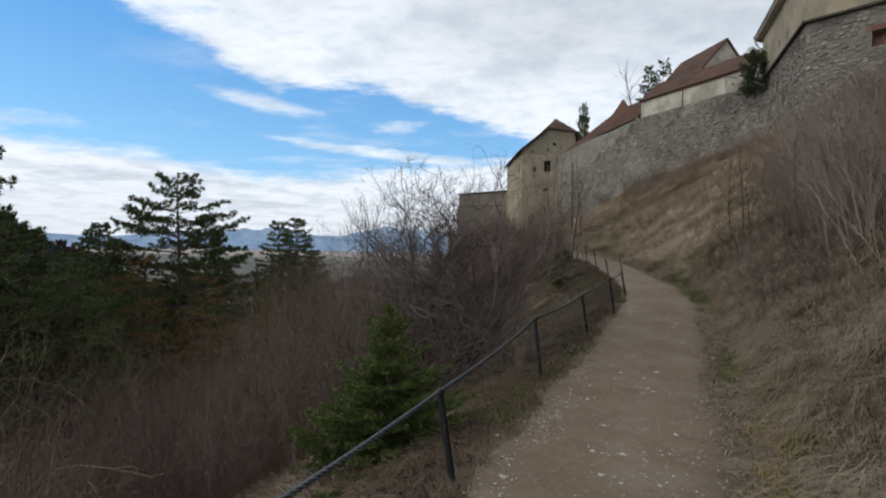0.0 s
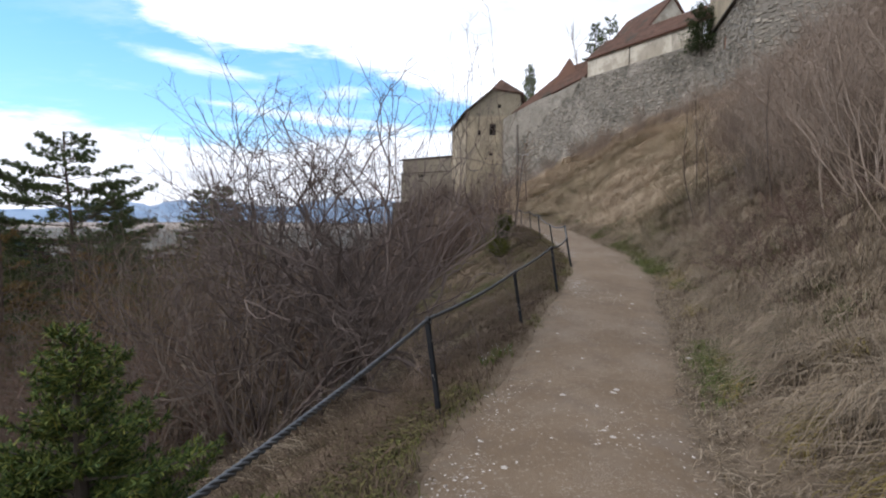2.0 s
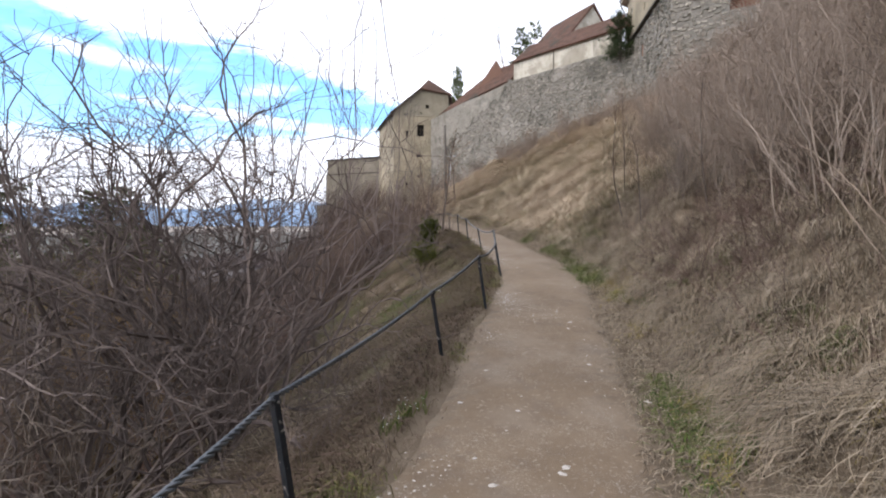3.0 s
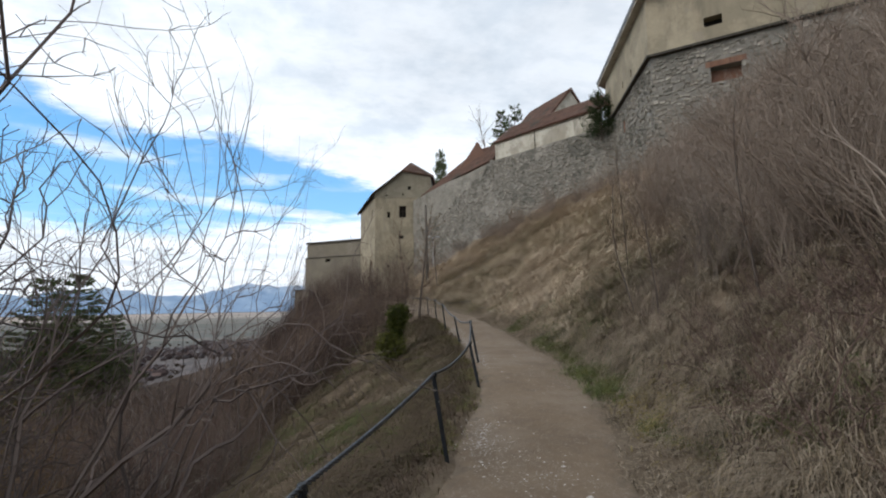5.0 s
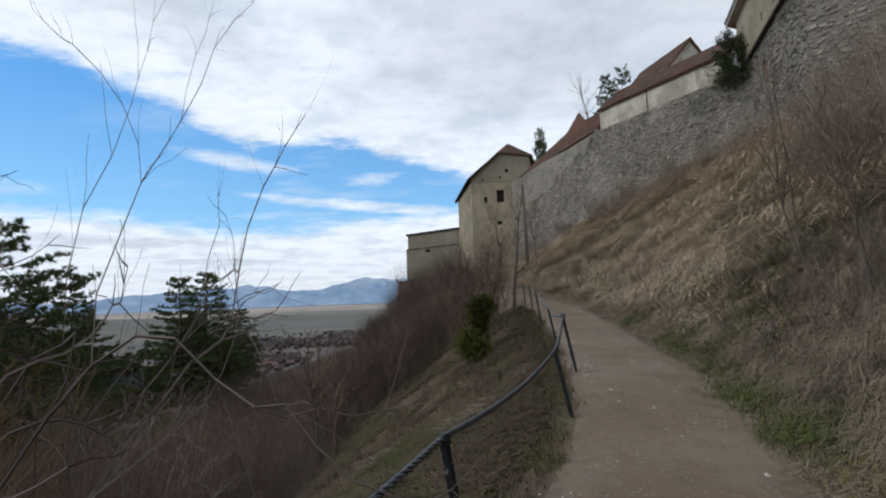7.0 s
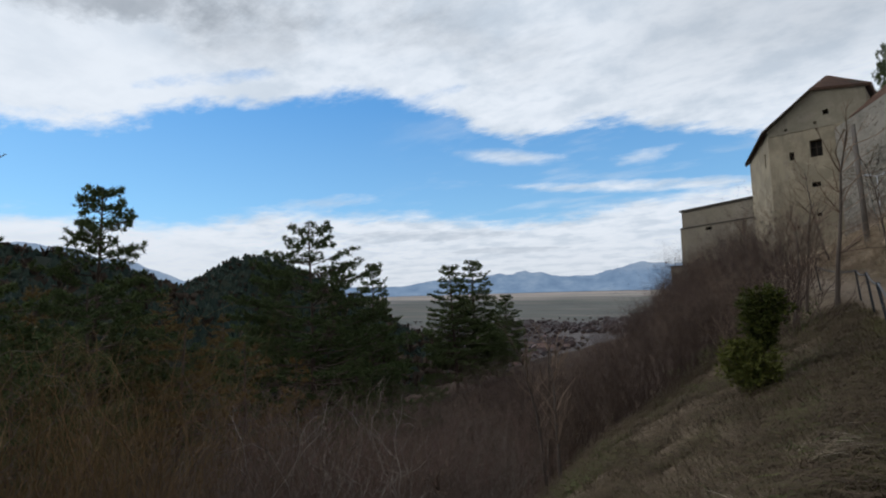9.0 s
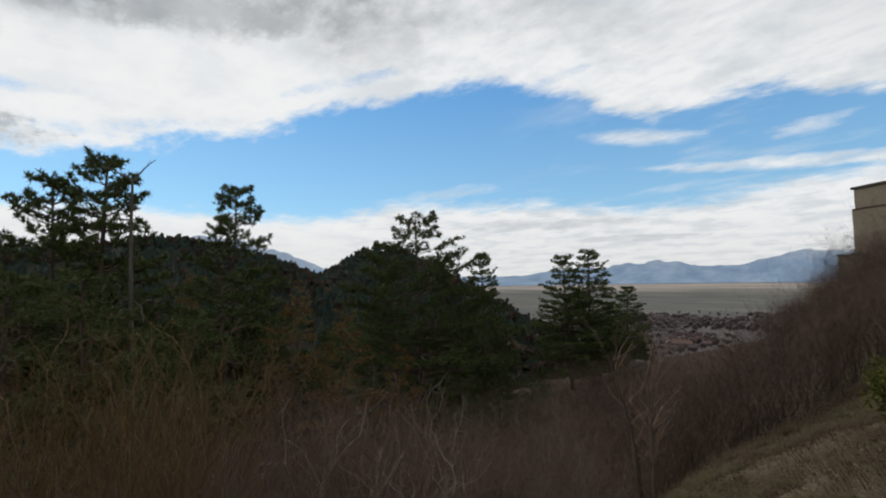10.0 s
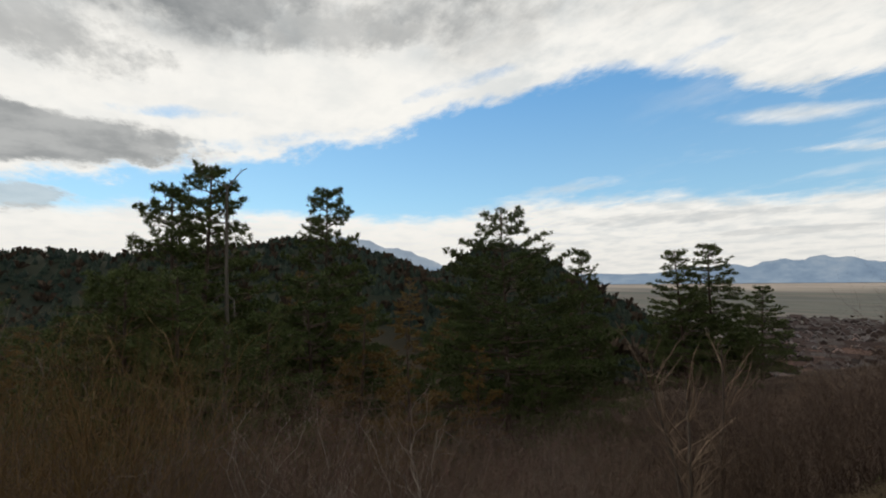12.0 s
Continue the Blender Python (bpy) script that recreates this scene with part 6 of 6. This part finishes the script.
def blades(name, mat, label, category, pos, fall, length, width, seed, stand=0.6, loose=0.75):
    """Blades of grass: three-part strips that rise and bow over along fall."""
    rng = np.random.default_rng(seed)
    n = len(pos)
    ln = length * rng.uniform(0.5, 1.25, (n, 1))
    d = fall + rng.normal(0, loose, (n, 3)) * (1, 1, 0)
    d[:, 2] = 0
    d /= np.linalg.norm(d, axis=1, keepdims=True) + 1e-9
    up = np.array([0, 0, 1.0])
    st = stand * rng.uniform(0.4, 1.3, (n, 1))
    p1 = pos + up * ln * 0.55 * st + d * ln * 0.28
    p2 = pos + up * ln * 0.50 * st + d * ln * 0.72 + rng.normal(0, 0.05, (n, 3)) * ln
    p3 = pos + up * ln * 0.12 * st + d * ln * 1.0 + rng.normal(0, 0.08, (n, 3)) * ln
    side = np.cross(d, up) * width * rng.uniform(0.6, 1.4, (n, 1))
    v = np.stack([pos - side, pos + side, p1 + side, p1 - side, p2 + side * 0.7, p2 - side * 0.7, p3], 1)
    b = np.arange(n)[:, None] * 7
    quads = np.concatenate([b + (0, 1, 2, 3), b + (3, 2, 4, 5)])
    g = Geo().add(v.reshape(-1, 3), quads, b + (5, 4, 6))
    return thing(name, label, category, kind="stuff", geo=g, mat=M[mat])


def grass():
    rng = np.random.default_rng(17)

    def tufts(n_tuft, per, y0, y1, d_of, size):
        y = rng.uniform(y0, y1, n_tuft)
        d = d_of(y, rng.uniform(0, 1, n_tuft))
        yy = np.repeat(y, per) + rng.normal(0, size, n_tuft * per)
        dd = np.repeat(d, per) + rng.normal(0, size, n_tuft * per)
        x = way_x(yy) + dd / np.interp(yy, _ty, _tc)
        return np.stack([x, yy, ground_z(x, yy) - 0.01], 1), dd

    def leaning(way, n_tuft, per, turn):
        """One way to fall for all blades of a tuft."""
        return np.repeat(np.array(way) + rng.normal(0, turn, (n_tuft, 3)) * (1, 1, 0), per, 0)

    def clump(x, y, n, size):
        xy = np.array([x, y]) + rng.normal(0, size, (n, 2))
        return np.column_stack([xy, ground_z(xy[:, 0], xy[:, 1]) - 0.01])

    # long dead grass combed down the bank
    pos, dd = tufts(9500, 15, 0.5, 21.5, lambda y, r: 1.42 + 6.3 * r**1.5, 0.10)
    pos = pos[rng.random(len(pos)) > np.interp(pos[:, 1], [13.5, 21.5], [0.0, 1.0])]
    fall = np.tile((-1.0, -0.15, 0.0), (len(pos), 1))
    blades("dead_grass", "straw", "long matted dead grass hanging down the bank", "grass", pos, fall, 0.33, 0.0019, 1, 0.6, 0.75)
    # heavier tufts that hang over the rest
    pos, dd = tufts(2300, 46, 0.6, 17, lambda y, r: 1.5 + 5.5 * r**1.3, 0.05)
    blades("dead_grass", "straw", "heavy bleached tufts hanging over the dead grass of the bank", "grass", pos, leaning((-1.0, -0.1, 0.0), 2300, 46, 1.0), 0.40, 0.0024, 51, 0.85, 0.4)
    pos, dd = tufts(1500, 12, 2, 16, lambda y, r: 3.0 + 7.0 * r, 0.2)
    blades("dead_grass", "straw", "long dead grass between the shrubs on the bank", "grass", pos, np.tile((-1.0, -0.1, 0.0), (len(pos), 1)), 0.5, 0.0038, 11, 0.7, 0.8)
    pos, dd = tufts(7600, 18, 13.5, 46, lambda y, r: 1.7 + 11 * r, 0.13)
    fall = leaning((-1.0, 0.1, 0.0), 7600, 18, 0.4)
    keep = rng.random(len(pos)) < np.interp(pos[:, 1] + 4 * fbm(pos[:, 0] * 0.5, pos[:, 1] * 0.5, 2, 6), [14.5, 21], [0.0, 1.0])
    blades("dead_grass", "straw_warm", "long matted tan grass on the slope below the wall", "grass", pos[keep], fall[keep], 0.80, 0.0065, 2, 0.55, 0.18)
    pos, dd = tufts(1500, 12, 14, 36, lambda y, r: 1.6 + 7.5 * r, 0.3)
    keep = value_noise(pos[:, 0] * 0.3 + 3, pos[:, 1] * 0.3, 24) > 0.55
    blades("dead_grass", "green", "greenish grass showing through on the slope below the wall", "grass", pos[keep], np.tile((-1.0, 0.1, 0.0), (keep.sum(), 1)), 0.8, 0.008, 22, 0.45, 0.3)
    # short dead grass below the rail
    pos, dd = tufts(1900, 11, 0.5, 12.5, lambda y, r: -1.1 - 6.0 * r**1.5, 0.12)
    fall = np.tile((-1.0, 0.0, 0.0), (len(pos), 1))
    blades("slope_grass", "slope", "olive brown grass on the slope below the rail", "grass", pos, fall, 0.24, 0.0040, 3)
    pos, dd = tufts(5200, 12, 10.5, 26, lambda y, r: -1.1 - 6.0 * r**1.3, 0.13)
    fall = np.tile((-1.0, 0.0, 0.0), (len(pos), 1))
    blades("slope_grass", "slope_brown", "dark brown grass on the slope below the rail", "grass", pos, fall, 0.28, 0.0042, 33, 0.6, 0.6)
    pos, dd = tufts(2600, 12, 0.5, 26, lambda y, r: -1.2 - 6.0 * r**1.3, 0.14)
    keep = value_noise(pos[:, 0] * 0.7 + 5, pos[:, 1] * 0.7, 14) > np.interp(pos[:, 1], [9, 13], [0.56, 0.92])
    blades("slope_grass", "straw", "dry bleached grass in patches on the slope below the rail", "grass", pos[keep], np.tile((-1.0, 0.2, 0.0), (keep.sum(), 1)), 0.34, 0.0040, 13, 0.5, 0.5)
    # close turf along both edges of the path
    pos, dd = tufts(2600, 14, 0.3, 24, lambda y, r: -0.84 - 0.6 * r**0.7, 0.08)
    keep = value_noise(pos[:, 0] * 1.3, pos[:, 1] * 1.3, 4) > 0.58
    blades("verge_grass", "green", "short green grass along the edge of the path", "grass", pos[keep], np.tile((-0.4, 0.2, 0.0), (keep.sum(), 1)), 0.10, 0.0032, 4, 1.0)
    pos, dd = tufts(2200, 12, 0.3, 24, lambda y, r: -0.82 - 0.85 * r**0.7, 0.09)
    blades("verge_grass", "slope", "short dry grass along the edge of the path", "grass", pos, np.tile((-0.5, 0.1, 0.0), (len(pos), 1)), 0.13, 0.0032, 14, 0.9)
    pos, dd = tufts(3600, 16, 0.5, 26, lambda y, r: 1.05 + 1.25 * r, 0.09)
    keep = value_noise(pos[:, 0] * 0.6 + 9, pos[:, 1] * 0.6, 5) > 0.68
    blades("verge_grass", "lush", "short green grass along the foot of the bank", "grass", pos[keep], np.tile((-0.4, 0.1, 0.0), (keep.sum(), 1)), 0.15, 0.0034, 5, 0.9)
    pos, dd = tufts(2600, 10, 0.5, 24, lambda y, r: 0.80 + 0.85 * r, 0.10)
    blades("verge_grass", "straw", "trampled dry grass along the foot of the bank", "grass", pos, np.tile((-0.5, 0.1, 0.0), (len(pos), 1)), 0.13, 0.0032, 15, 0.6)
    pos, dd = tufts(1700, 12, 11, 30, lambda y, r: -1.6 - 6.0 * r, 0.16)
    keep = value_noise(pos[:, 0] * 0.5 + 2, pos[:, 1] * 0.4, 8) > 0.55
    blades("slope_grass", "lush", "green grass patches on the slope below the rail", "grass", pos[keep], np.tile((-0.8, 0.1, 0.0), (keep.sum(), 1)), 0.20, 0.007, 6, 0.7)
    for x, y, n, size in ((3.4, 4.2, 500, 0.09), (2.9, 3.7, 350, 0.08), (3.6, 4.9, 350, 0.09), (6.85, 10.95, 1100, 0.22), (6.4, 10.4, 600, 0.16)):
        pos = clump(x, y, n, size)
        blades("moss_tufts", "moss", "yellow-green mossy grass mound at the foot of the bank", "grass", pos, np.tile((-0.5, 0.1, 0.0), (n, 1)), 0.20, 0.0032, 8, 0.9)
    for x, y, n, size in ((7.6, 13.3, 2600, 0.36), (7.0, 12.2, 1200, 0.25), (3.43, 15.2, 2200, 0.40), (3.1, 14.1, 1200, 0.30)):
        pos = clump(x, y, n, size)
        blades("verge_grass", "lush", "patch of fresh green grass in the dead grass", "grass", pos, np.tile((-0.6, 0.1, 0.0), (n, 1)), 0.20, 0.0040, 9, 0.8)
    pos, dd = tufts(60, 80, 1.5, 14, lambda y, r: 1.1 + 0.8 * r, 0.10)
    blades("moss_tufts", "moss", "yellowish mossy tufts at the foot of the bank", "grass", pos, np.tile((-0.5, 0.1, 0.0), (len(pos), 1)), 0.13, 0.0030, 7, 1.0)


grass()


def stones_on_path():
    rng = np.random.default_rng(23)
    base = np.array([(1, 0, 0), (0.31, 0.95, 0), (-0.81, 0.59, 0), (-0.81, -0.59, 0), (0.31, -0.95, 0), (0.1, 0.05, 0.55)])
    faces = [(0, 1, 5), (1, 2, 5), (2, 3, 5), (3, 4, 5), (4, 0, 5)]

    def pebble(g, x, y, s):
        z = float(way_z(y)) + 0.018
        a = rng.uniform(0, 6.28)
        v = base * (s, s * rng.uniform(0.5, 0.9), s * rng.uniform(0.5, 0.9)) * rng.uniform(0.85, 1.15, (6, 1))
        c, sn = np.cos(a), np.sin(a)
        g.add(v @ np.array([(c, sn, 0), (-sn, c, 0), (0, 0, 1)]) + (x, y, z), faces)

    g = Geo()
    for _ in range(26000):
        y = rng.uniform(0.3, 22)
        d = rng.normal(0, 0.42) if rng.random() < 0.45 else (-0.68 + rng.normal(0, 0.13))
        x = float(way_x(y)) + d
        if abs(d) < 0.95 and value_noise(x * 1.1, y * 1.1, 6) > rng.uniform(0.35, 0.8):
            pebble(g, x, y, 0.003 + 0.012 * rng.random() ** 2)
    thing("gravel", "scattered pale gravel pressed into the dirt path", "gravel", kind="stuff", geo=g, mat=M["gravel"])
    for _ in range(70):
        y = rng.uniform(1.5, 15)
        d = rng.normal(0, 0.45)
        s = Geo()
        pebble(s, 0, y, rng.uniform(0.018, 0.04))
        s.v[0] -= (0, y, float(way_z(y)))
        thing("stone", "pale loose stone lying on the dirt path", "stone", "stones on the path", geo=s, mat=M["gravel"], at=(float(way_x(y)) + d, y, float(way_z(y)) - 0.002))


stones_on_path()


def snowdrops():
    """A strip of small white flowers in the verge below the rail."""
    rng = np.random.default_rng(71)
    leaves, bells = Geo(), Geo()
    for k in range(26):
        t = rng.random()
        x, y = 1.74 + 0.5 * t + rng.normal(0, 0.05), 6.92 + 0.5 * t + rng.normal(0, 0.06)
        z = float(ground_z(x, y))
        tip = np.array([x, y, z]) + (rng.normal(0, 0.015), rng.normal(0, 0.015), rng.uniform(0.07, 0.12))
        leaves.tube([(x, y, z), (np.array([x, y, z]) + tip) / 2, tip], [0.0015, 0.0014, 0.001], 3)
        for _ in range(4):
            d = rng.normal(0, 0.03, 2)
            leaves.ribbon([(x, y, z), (x + d[0] * 0.5, y + d[1] * 0.5, z + 0.05), (x + d[0], y + d[1], z + 0.085)], [0.004, 0.004, 0.001], rng)
        if k % 3:
            ring = [tip + (0.0055 * math.cos(a), 0.0055 * math.sin(a), -0.011) for a in (0.3, 2.4, 4.5)]
            bells.add([tip, *ring], [(0, 1, 2), (0, 2, 3), (0, 3, 1)])
    patch = thing("snowdrops", "patch of small white snowdrops in the green verge", "flowers", kind="stuff", geo=leaves, mat=M["lush"])
    part("blossoms", bells, M["petal"], patch, "white blossoms")


snowdrops()


def paper_scrap(x, y):
    rng = np.random.default_rng(73)
    z = float(ground_z(x, y))
    i, j = np.meshgrid(np.arange(5), np.arange(4), indexing="ij")
    v = np.stack([(i - 2) * 0.03, (j - 1.5) * 0.025, 0.03 + rng.uniform(-0.012, 0.02, i.shape)], -1).reshape(-1, 3)
    a = (np.arange(4)[:, None] * 4 + np.arange(3)[None]).ravel()[:, None]
    g = Geo().add(v, a + (0, 4, 5, 1)).add(v - (0, 0, 0.003), a + (1, 5, 4, 0))
    thing("paper_scrap", "crumpled scrap of white paper lying in the grass", "litter", geo=g, mat=M["petal"], at=(x, y, z))


paper_scrap(3.9, 13.58)
# ---- woods and town in the distance ----


def far_woods():
    rng = np.random.default_rng(41)

    def conifer(g, x, y, z, h, w):
        tiers = 3
        for k in range(tiers):
            f0, f1 = k / tiers * 0.85, min(1.0, (k + 1.7) / tiers)
            n = 6
            a = rng.uniform(0, 6.28) + np.arange(n) * 2 * np.pi / n + rng.normal(0, 0.2, n)
            r = w * (1 - f0) * rng.uniform(0.6, 1.2, n)
            ring = np.stack([x + r * np.cos(a), y + r * np.sin(a), z + h * f0 + rng.normal(0, 0.05 * h, n)], 1)
            g.add(np.concatenate([ring, [(x + rng.normal(0, 0.1 * w), y, z + h * f1)]]), [(i, (i + 1) % n, n) for i in range(n)])

    def bare(g, x, y, z, h, w):
        for _ in range(9):
            a, s = rng.uniform(0, 6.28), rng.uniform(0.2, 1)
            p = np.array([x + w * s * np.cos(a), y + w * s * np.sin(a), z + h * rng.uniform(0.5, 1.0)])
            m = (p + (x, y, z)) / 2 + (0, 0, h * 0.12)
            q = rng.normal(0, w * 0.45, (4, 3)) * (1, 1, 0.6)
            g.add([(x, y, z), m + q[0] * 0.4, p + q[1], p + q[2] * 0.6], [(0, 1, 2), (0, 3, 1), (1, 3, 2)])

    g, b = Geo(), Geo()
    n = 0
    while n < 17000:
        if rng.random() < 0.6:
            t, s = rng.uniform(0, 6.28), 210 * np.sqrt(rng.random())
            x, y = HILL[0] + s * np.cos(t), HILL[1] + s * np.sin(t)
        else:
            x, y = polar(rng.uniform(95, 330), rng.uniform(56, 125))
        z = float(ground_z(x, y))
        if z < -85:
            continue
        h = rng.uniform(1.7, 3.4)
        if rng.random() < 0.8:
            conifer(g, x, y, z - 0.8, h, h * rng.uniform(0.45, 0.65))
        else:
            bare(b, x, y, z - 0.5, h, h * 0.5)
        n += 1
    for _ in range(2600):
        x, y = polar(rng.uniform(85, 330), rng.uniform(33, 60))
        z, h = float(ground_z(x, y)), rng.uniform(2.2, 4.2)
        conifer(g, x, y, z - 0.8, h, h * rng.uniform(0.4, 0.6))
    for _ in range(700):
        x, y = polar(rng.uniform(85, 420), rng.uniform(-3, 45))
        z = float(ground_z(x, y))
        bare(b, x, y, z - 0.5, rng.uniform(4, 8), rng.uniform(2, 3.5))
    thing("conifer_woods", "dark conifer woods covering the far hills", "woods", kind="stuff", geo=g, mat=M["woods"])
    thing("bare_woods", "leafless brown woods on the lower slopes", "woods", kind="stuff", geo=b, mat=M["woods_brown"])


far_woods()


def house_meshes(w, l, h, r):
    wall = Geo().prism([(-w, -l), (w, -l), (w, l), (-w, l)], -2, h)
    wall.add([(-w, -l, h), (w, -l, h), (0, -l, h + r)], [(0, 1, 2)]).add([(w, l, h), (-w, l, h), (0, l, h + r)], [(0, 1, 2)])
    o = 0.5
    roof = Geo().slab([(-w - o, l + o, h - o * r / w), (-w - o, -l - o, h - o * r / w), (0, -l - o, h + r), (0, l + o, h + r)], 0.25)
    roof.slab([(w + o, -l - o, h - o * r / w), (w + o, l + o, h - o * r / w), (0, l + o, h + r), (0, -l - o, h + r)], 0.25)
    return wall.mesh("wall", M["house_wall"]), roof.mesh("roof", M["house_roof"])


def town():
    rng = np.random.default_rng(53)
    kinds = [house_meshes(*k) for k in ((4.5, 6.5, 4.5, 4.0), (5, 9, 5.5, 4.5), (4, 5.5, 4, 3.5), (6, 12, 6, 4.5))]
    made = 0
    mass = Geo()
    while made < 980:
        r, a = rng.uniform(560, 1450), rng.uniform(5, 27)
        x, y = polar(r, a)
        if value_noise(x * 0.006, y * 0.006, 3) < 0.28 + 0.25 * (r > 1150):
            continue
        street = 0.5 + 0.2 * np.sin(x * 0.004) + (1.5708 if rng.random() < 0.4 else 0)
        x, y = round(x / 17) * 17 + rng.normal(0, 2.5), round(y / 20) * 20 + rng.normal(0, 2.5)
        z = float(ground_z(x, y))
        if z > -95:
            continue
        k = int(rng.integers(4))
        if made < 200 and r < 1000:
            ob = new("house")
            ob.location, ob.rotation_euler = (x, y, z), (0, 0, street)
            tagged(ob, "small rendered house with a red-brown tiled roof in the valley town", "house", "town in the valley")
            part("wall", kinds[k][0], None, ob)
            part("roof", kinds[k][1], None, ob)
        else:
            w, l, h, t = ((4.5, 6.5, 4.5, 4.0), (5, 9, 5.5, 4.5), (4, 5.5, 4, 3.5), (6, 12, 6, 4.5))[k]
            m = Matrix.Translation((x, y, z)) @ Matrix.Rotation(street, 4, "Z")
            rot, tra = np.array(m.to_3x3()), np.array(m.translation)
            v = np.array([(-w, -l, -1), (w, -l, -1), (w, l, -1), (-w, l, -1), (-w, -l, h), (w, -l, h), (w, l, h), (-w, l, h)]) @ rot.T + tra
            mass.add(v, [(0, 1, 5, 4), (1, 2, 6, 5), (2, 3, 7, 6), (3, 0, 4, 7)])
            v = np.array([(-w - 0.5, -l, h - 0.3), (w + 0.5, -l, h - 0.3), (w + 0.5, l, h - 0.3), (-w - 0.5, l, h - 0.3), (0, -l, h + t), (0, l, h + t)]) @ rot.T + tra
            mass.add(v, [(1, 2, 5, 4), (3, 0, 4, 5)], [(0, 1, 4), (2, 3, 5)])
        made += 1
    thing("town_roofs", "far part of the valley town, houses crowded with red-brown roofs", "town", kind="stuff", geo=mass, mat=M["house_mass"])
    trees = Geo()
    for _ in range(300):
        x, y = polar(rng.uniform(520, 1500), rng.uniform(3, 34))
        z, h = float(ground_z(x, y)), rng.uniform(4, 8)
        for _ in range(7):
            p = np.array([x, y, z]) + rng.normal(0, 1, 3) * (2.2, 2.2, 0) + (0, 0, h * rng.uniform(0.5, 1))
            q = rng.normal(0, 1.1, (3, 3))
            trees.add([(x, y, z), p + q[0], p + q[1], p + q[2]], [(0, 1, 2), (0, 2, 3), (1, 3, 2)])
    thing("town_trees", "bare brown trees between the houses of the valley town", "woods", kind="stuff", geo=trees, mat=M["woods_brown"])


town()

# ---- single stones of the fortress walls, last ----


def dress_walls():
    rng = np.random.default_rng(61)
    host = {"wall": bpy.data.objects["curtain_wall"], "bastion": bpy.data.objects["bastion"]}
    bast = [o for o in host["bastion"].children if o.name.startswith("stone_base")][0]
    curt = [o for o in host["wall"].children if o.name.startswith("wall")][0]
    shapes = []
    for k in range(12):
        q = rng.uniform(-0.12, 0.12, (8, 3)) * (1, 0, 1)
        v = np.array([(0, 0.06, 0), (1, 0.06, 0), (1, 0.06, 1), (0, 0.06, 1), (0.14, 0, 0.14), (0.86, 0, 0.14), (0.86, 0, 0.86), (0.14, 0, 0.86)]) + q
        v[4:, 1] = rng.uniform(-0.06, 0.01, 4)
        shapes.append(v)
    faces = [(4, 5, 6, 7), (0, 1, 5, 4), (1, 2, 6, 5), (2, 3, 7, 6), (3, 0, 4, 7)]
    piece = [Geo().add(v, faces).mesh("stone", M["stone_piece"]) for v in shapes]
    singles = 0
    joined = {"bastion": Geo(), "wall": Geo()}
    for p0, p1, z0, tops, holes in RUBBLE:
        o, d, nrm, ln = face_frame(p0, p1)
        tu, tz = np.array(tops, float).T
        is_bast = p0 == (19.1, 25.3) or p1 == (19.1, 25.3)
        z = z0
        while z < max(tz):
            h = rng.uniform(0.11, 0.24) * (0.95 if is_bast else 0.9)
            u = rng.uniform(-0.3, 0)
            while u < ln:
                w = rng.uniform(0.13, 0.38) * (1.0 if is_bast else 0.9)
                ua, ub = max(u, 0.0), min(u + w, ln)
                mid = (ua + ub) / 2
                zb = z + 0.10 * np.sin(mid * 0.8 + z * 2.1) + rng.normal(0, 0.035)
                hh = h * rng.uniform(0.65, 1.12)
                top = zb + hh
                clear = top < np.interp(mid, tu, tz) and zb > z0 - 0.5 and not any(ua < b and ub > a and zb < e and top > c for a, b, c, e in holes)
                if ub - ua > 0.10 and clear and rng.random() < 0.84:
                    g = 0.008
                    m = Matrix(((d[0] * (ub - ua - 2 * g), -nrm[0], 0, 0), (d[1] * (ub - ua - 2 * g), -nrm[1], 0, 0), (0, 0, hh - 2 * g, 0), (0, 0, 0, 1)))
                    m = m @ Matrix.Rotation(rng.normal(0, 0.07), 4, "Y")
                    xy = o + d * (ua + g) + nrm * rng.uniform(0.0, 0.035)
                    m.translation = (xy[0], xy[1], zb + g)
                    k = int(rng.integers(12))
                    near = is_bast and z > 10.2 and (mid < 5.5 if p0 == (19.1, 25.3) else mid > ln - 5.0)
                    if near and singles < 300:
                        ob = part("stone", piece[k], None, bast)
                        ob.matrix_world = m
                        singles += 1
                    else:
                        joined["bastion" if is_bast else "wall"].add(shapes[k] @ np.array(m.to_3x3()).T + np.array(m.translation), faces)
                u += w
            z += h
    for key, parent in (("bastion", bast), ("wall", curt)):
        ob = part("rubble", joined[key], M["stone"], parent, "weathered grey rubble stones")
        tagged(ob, kind="stuff")


dress_walls()
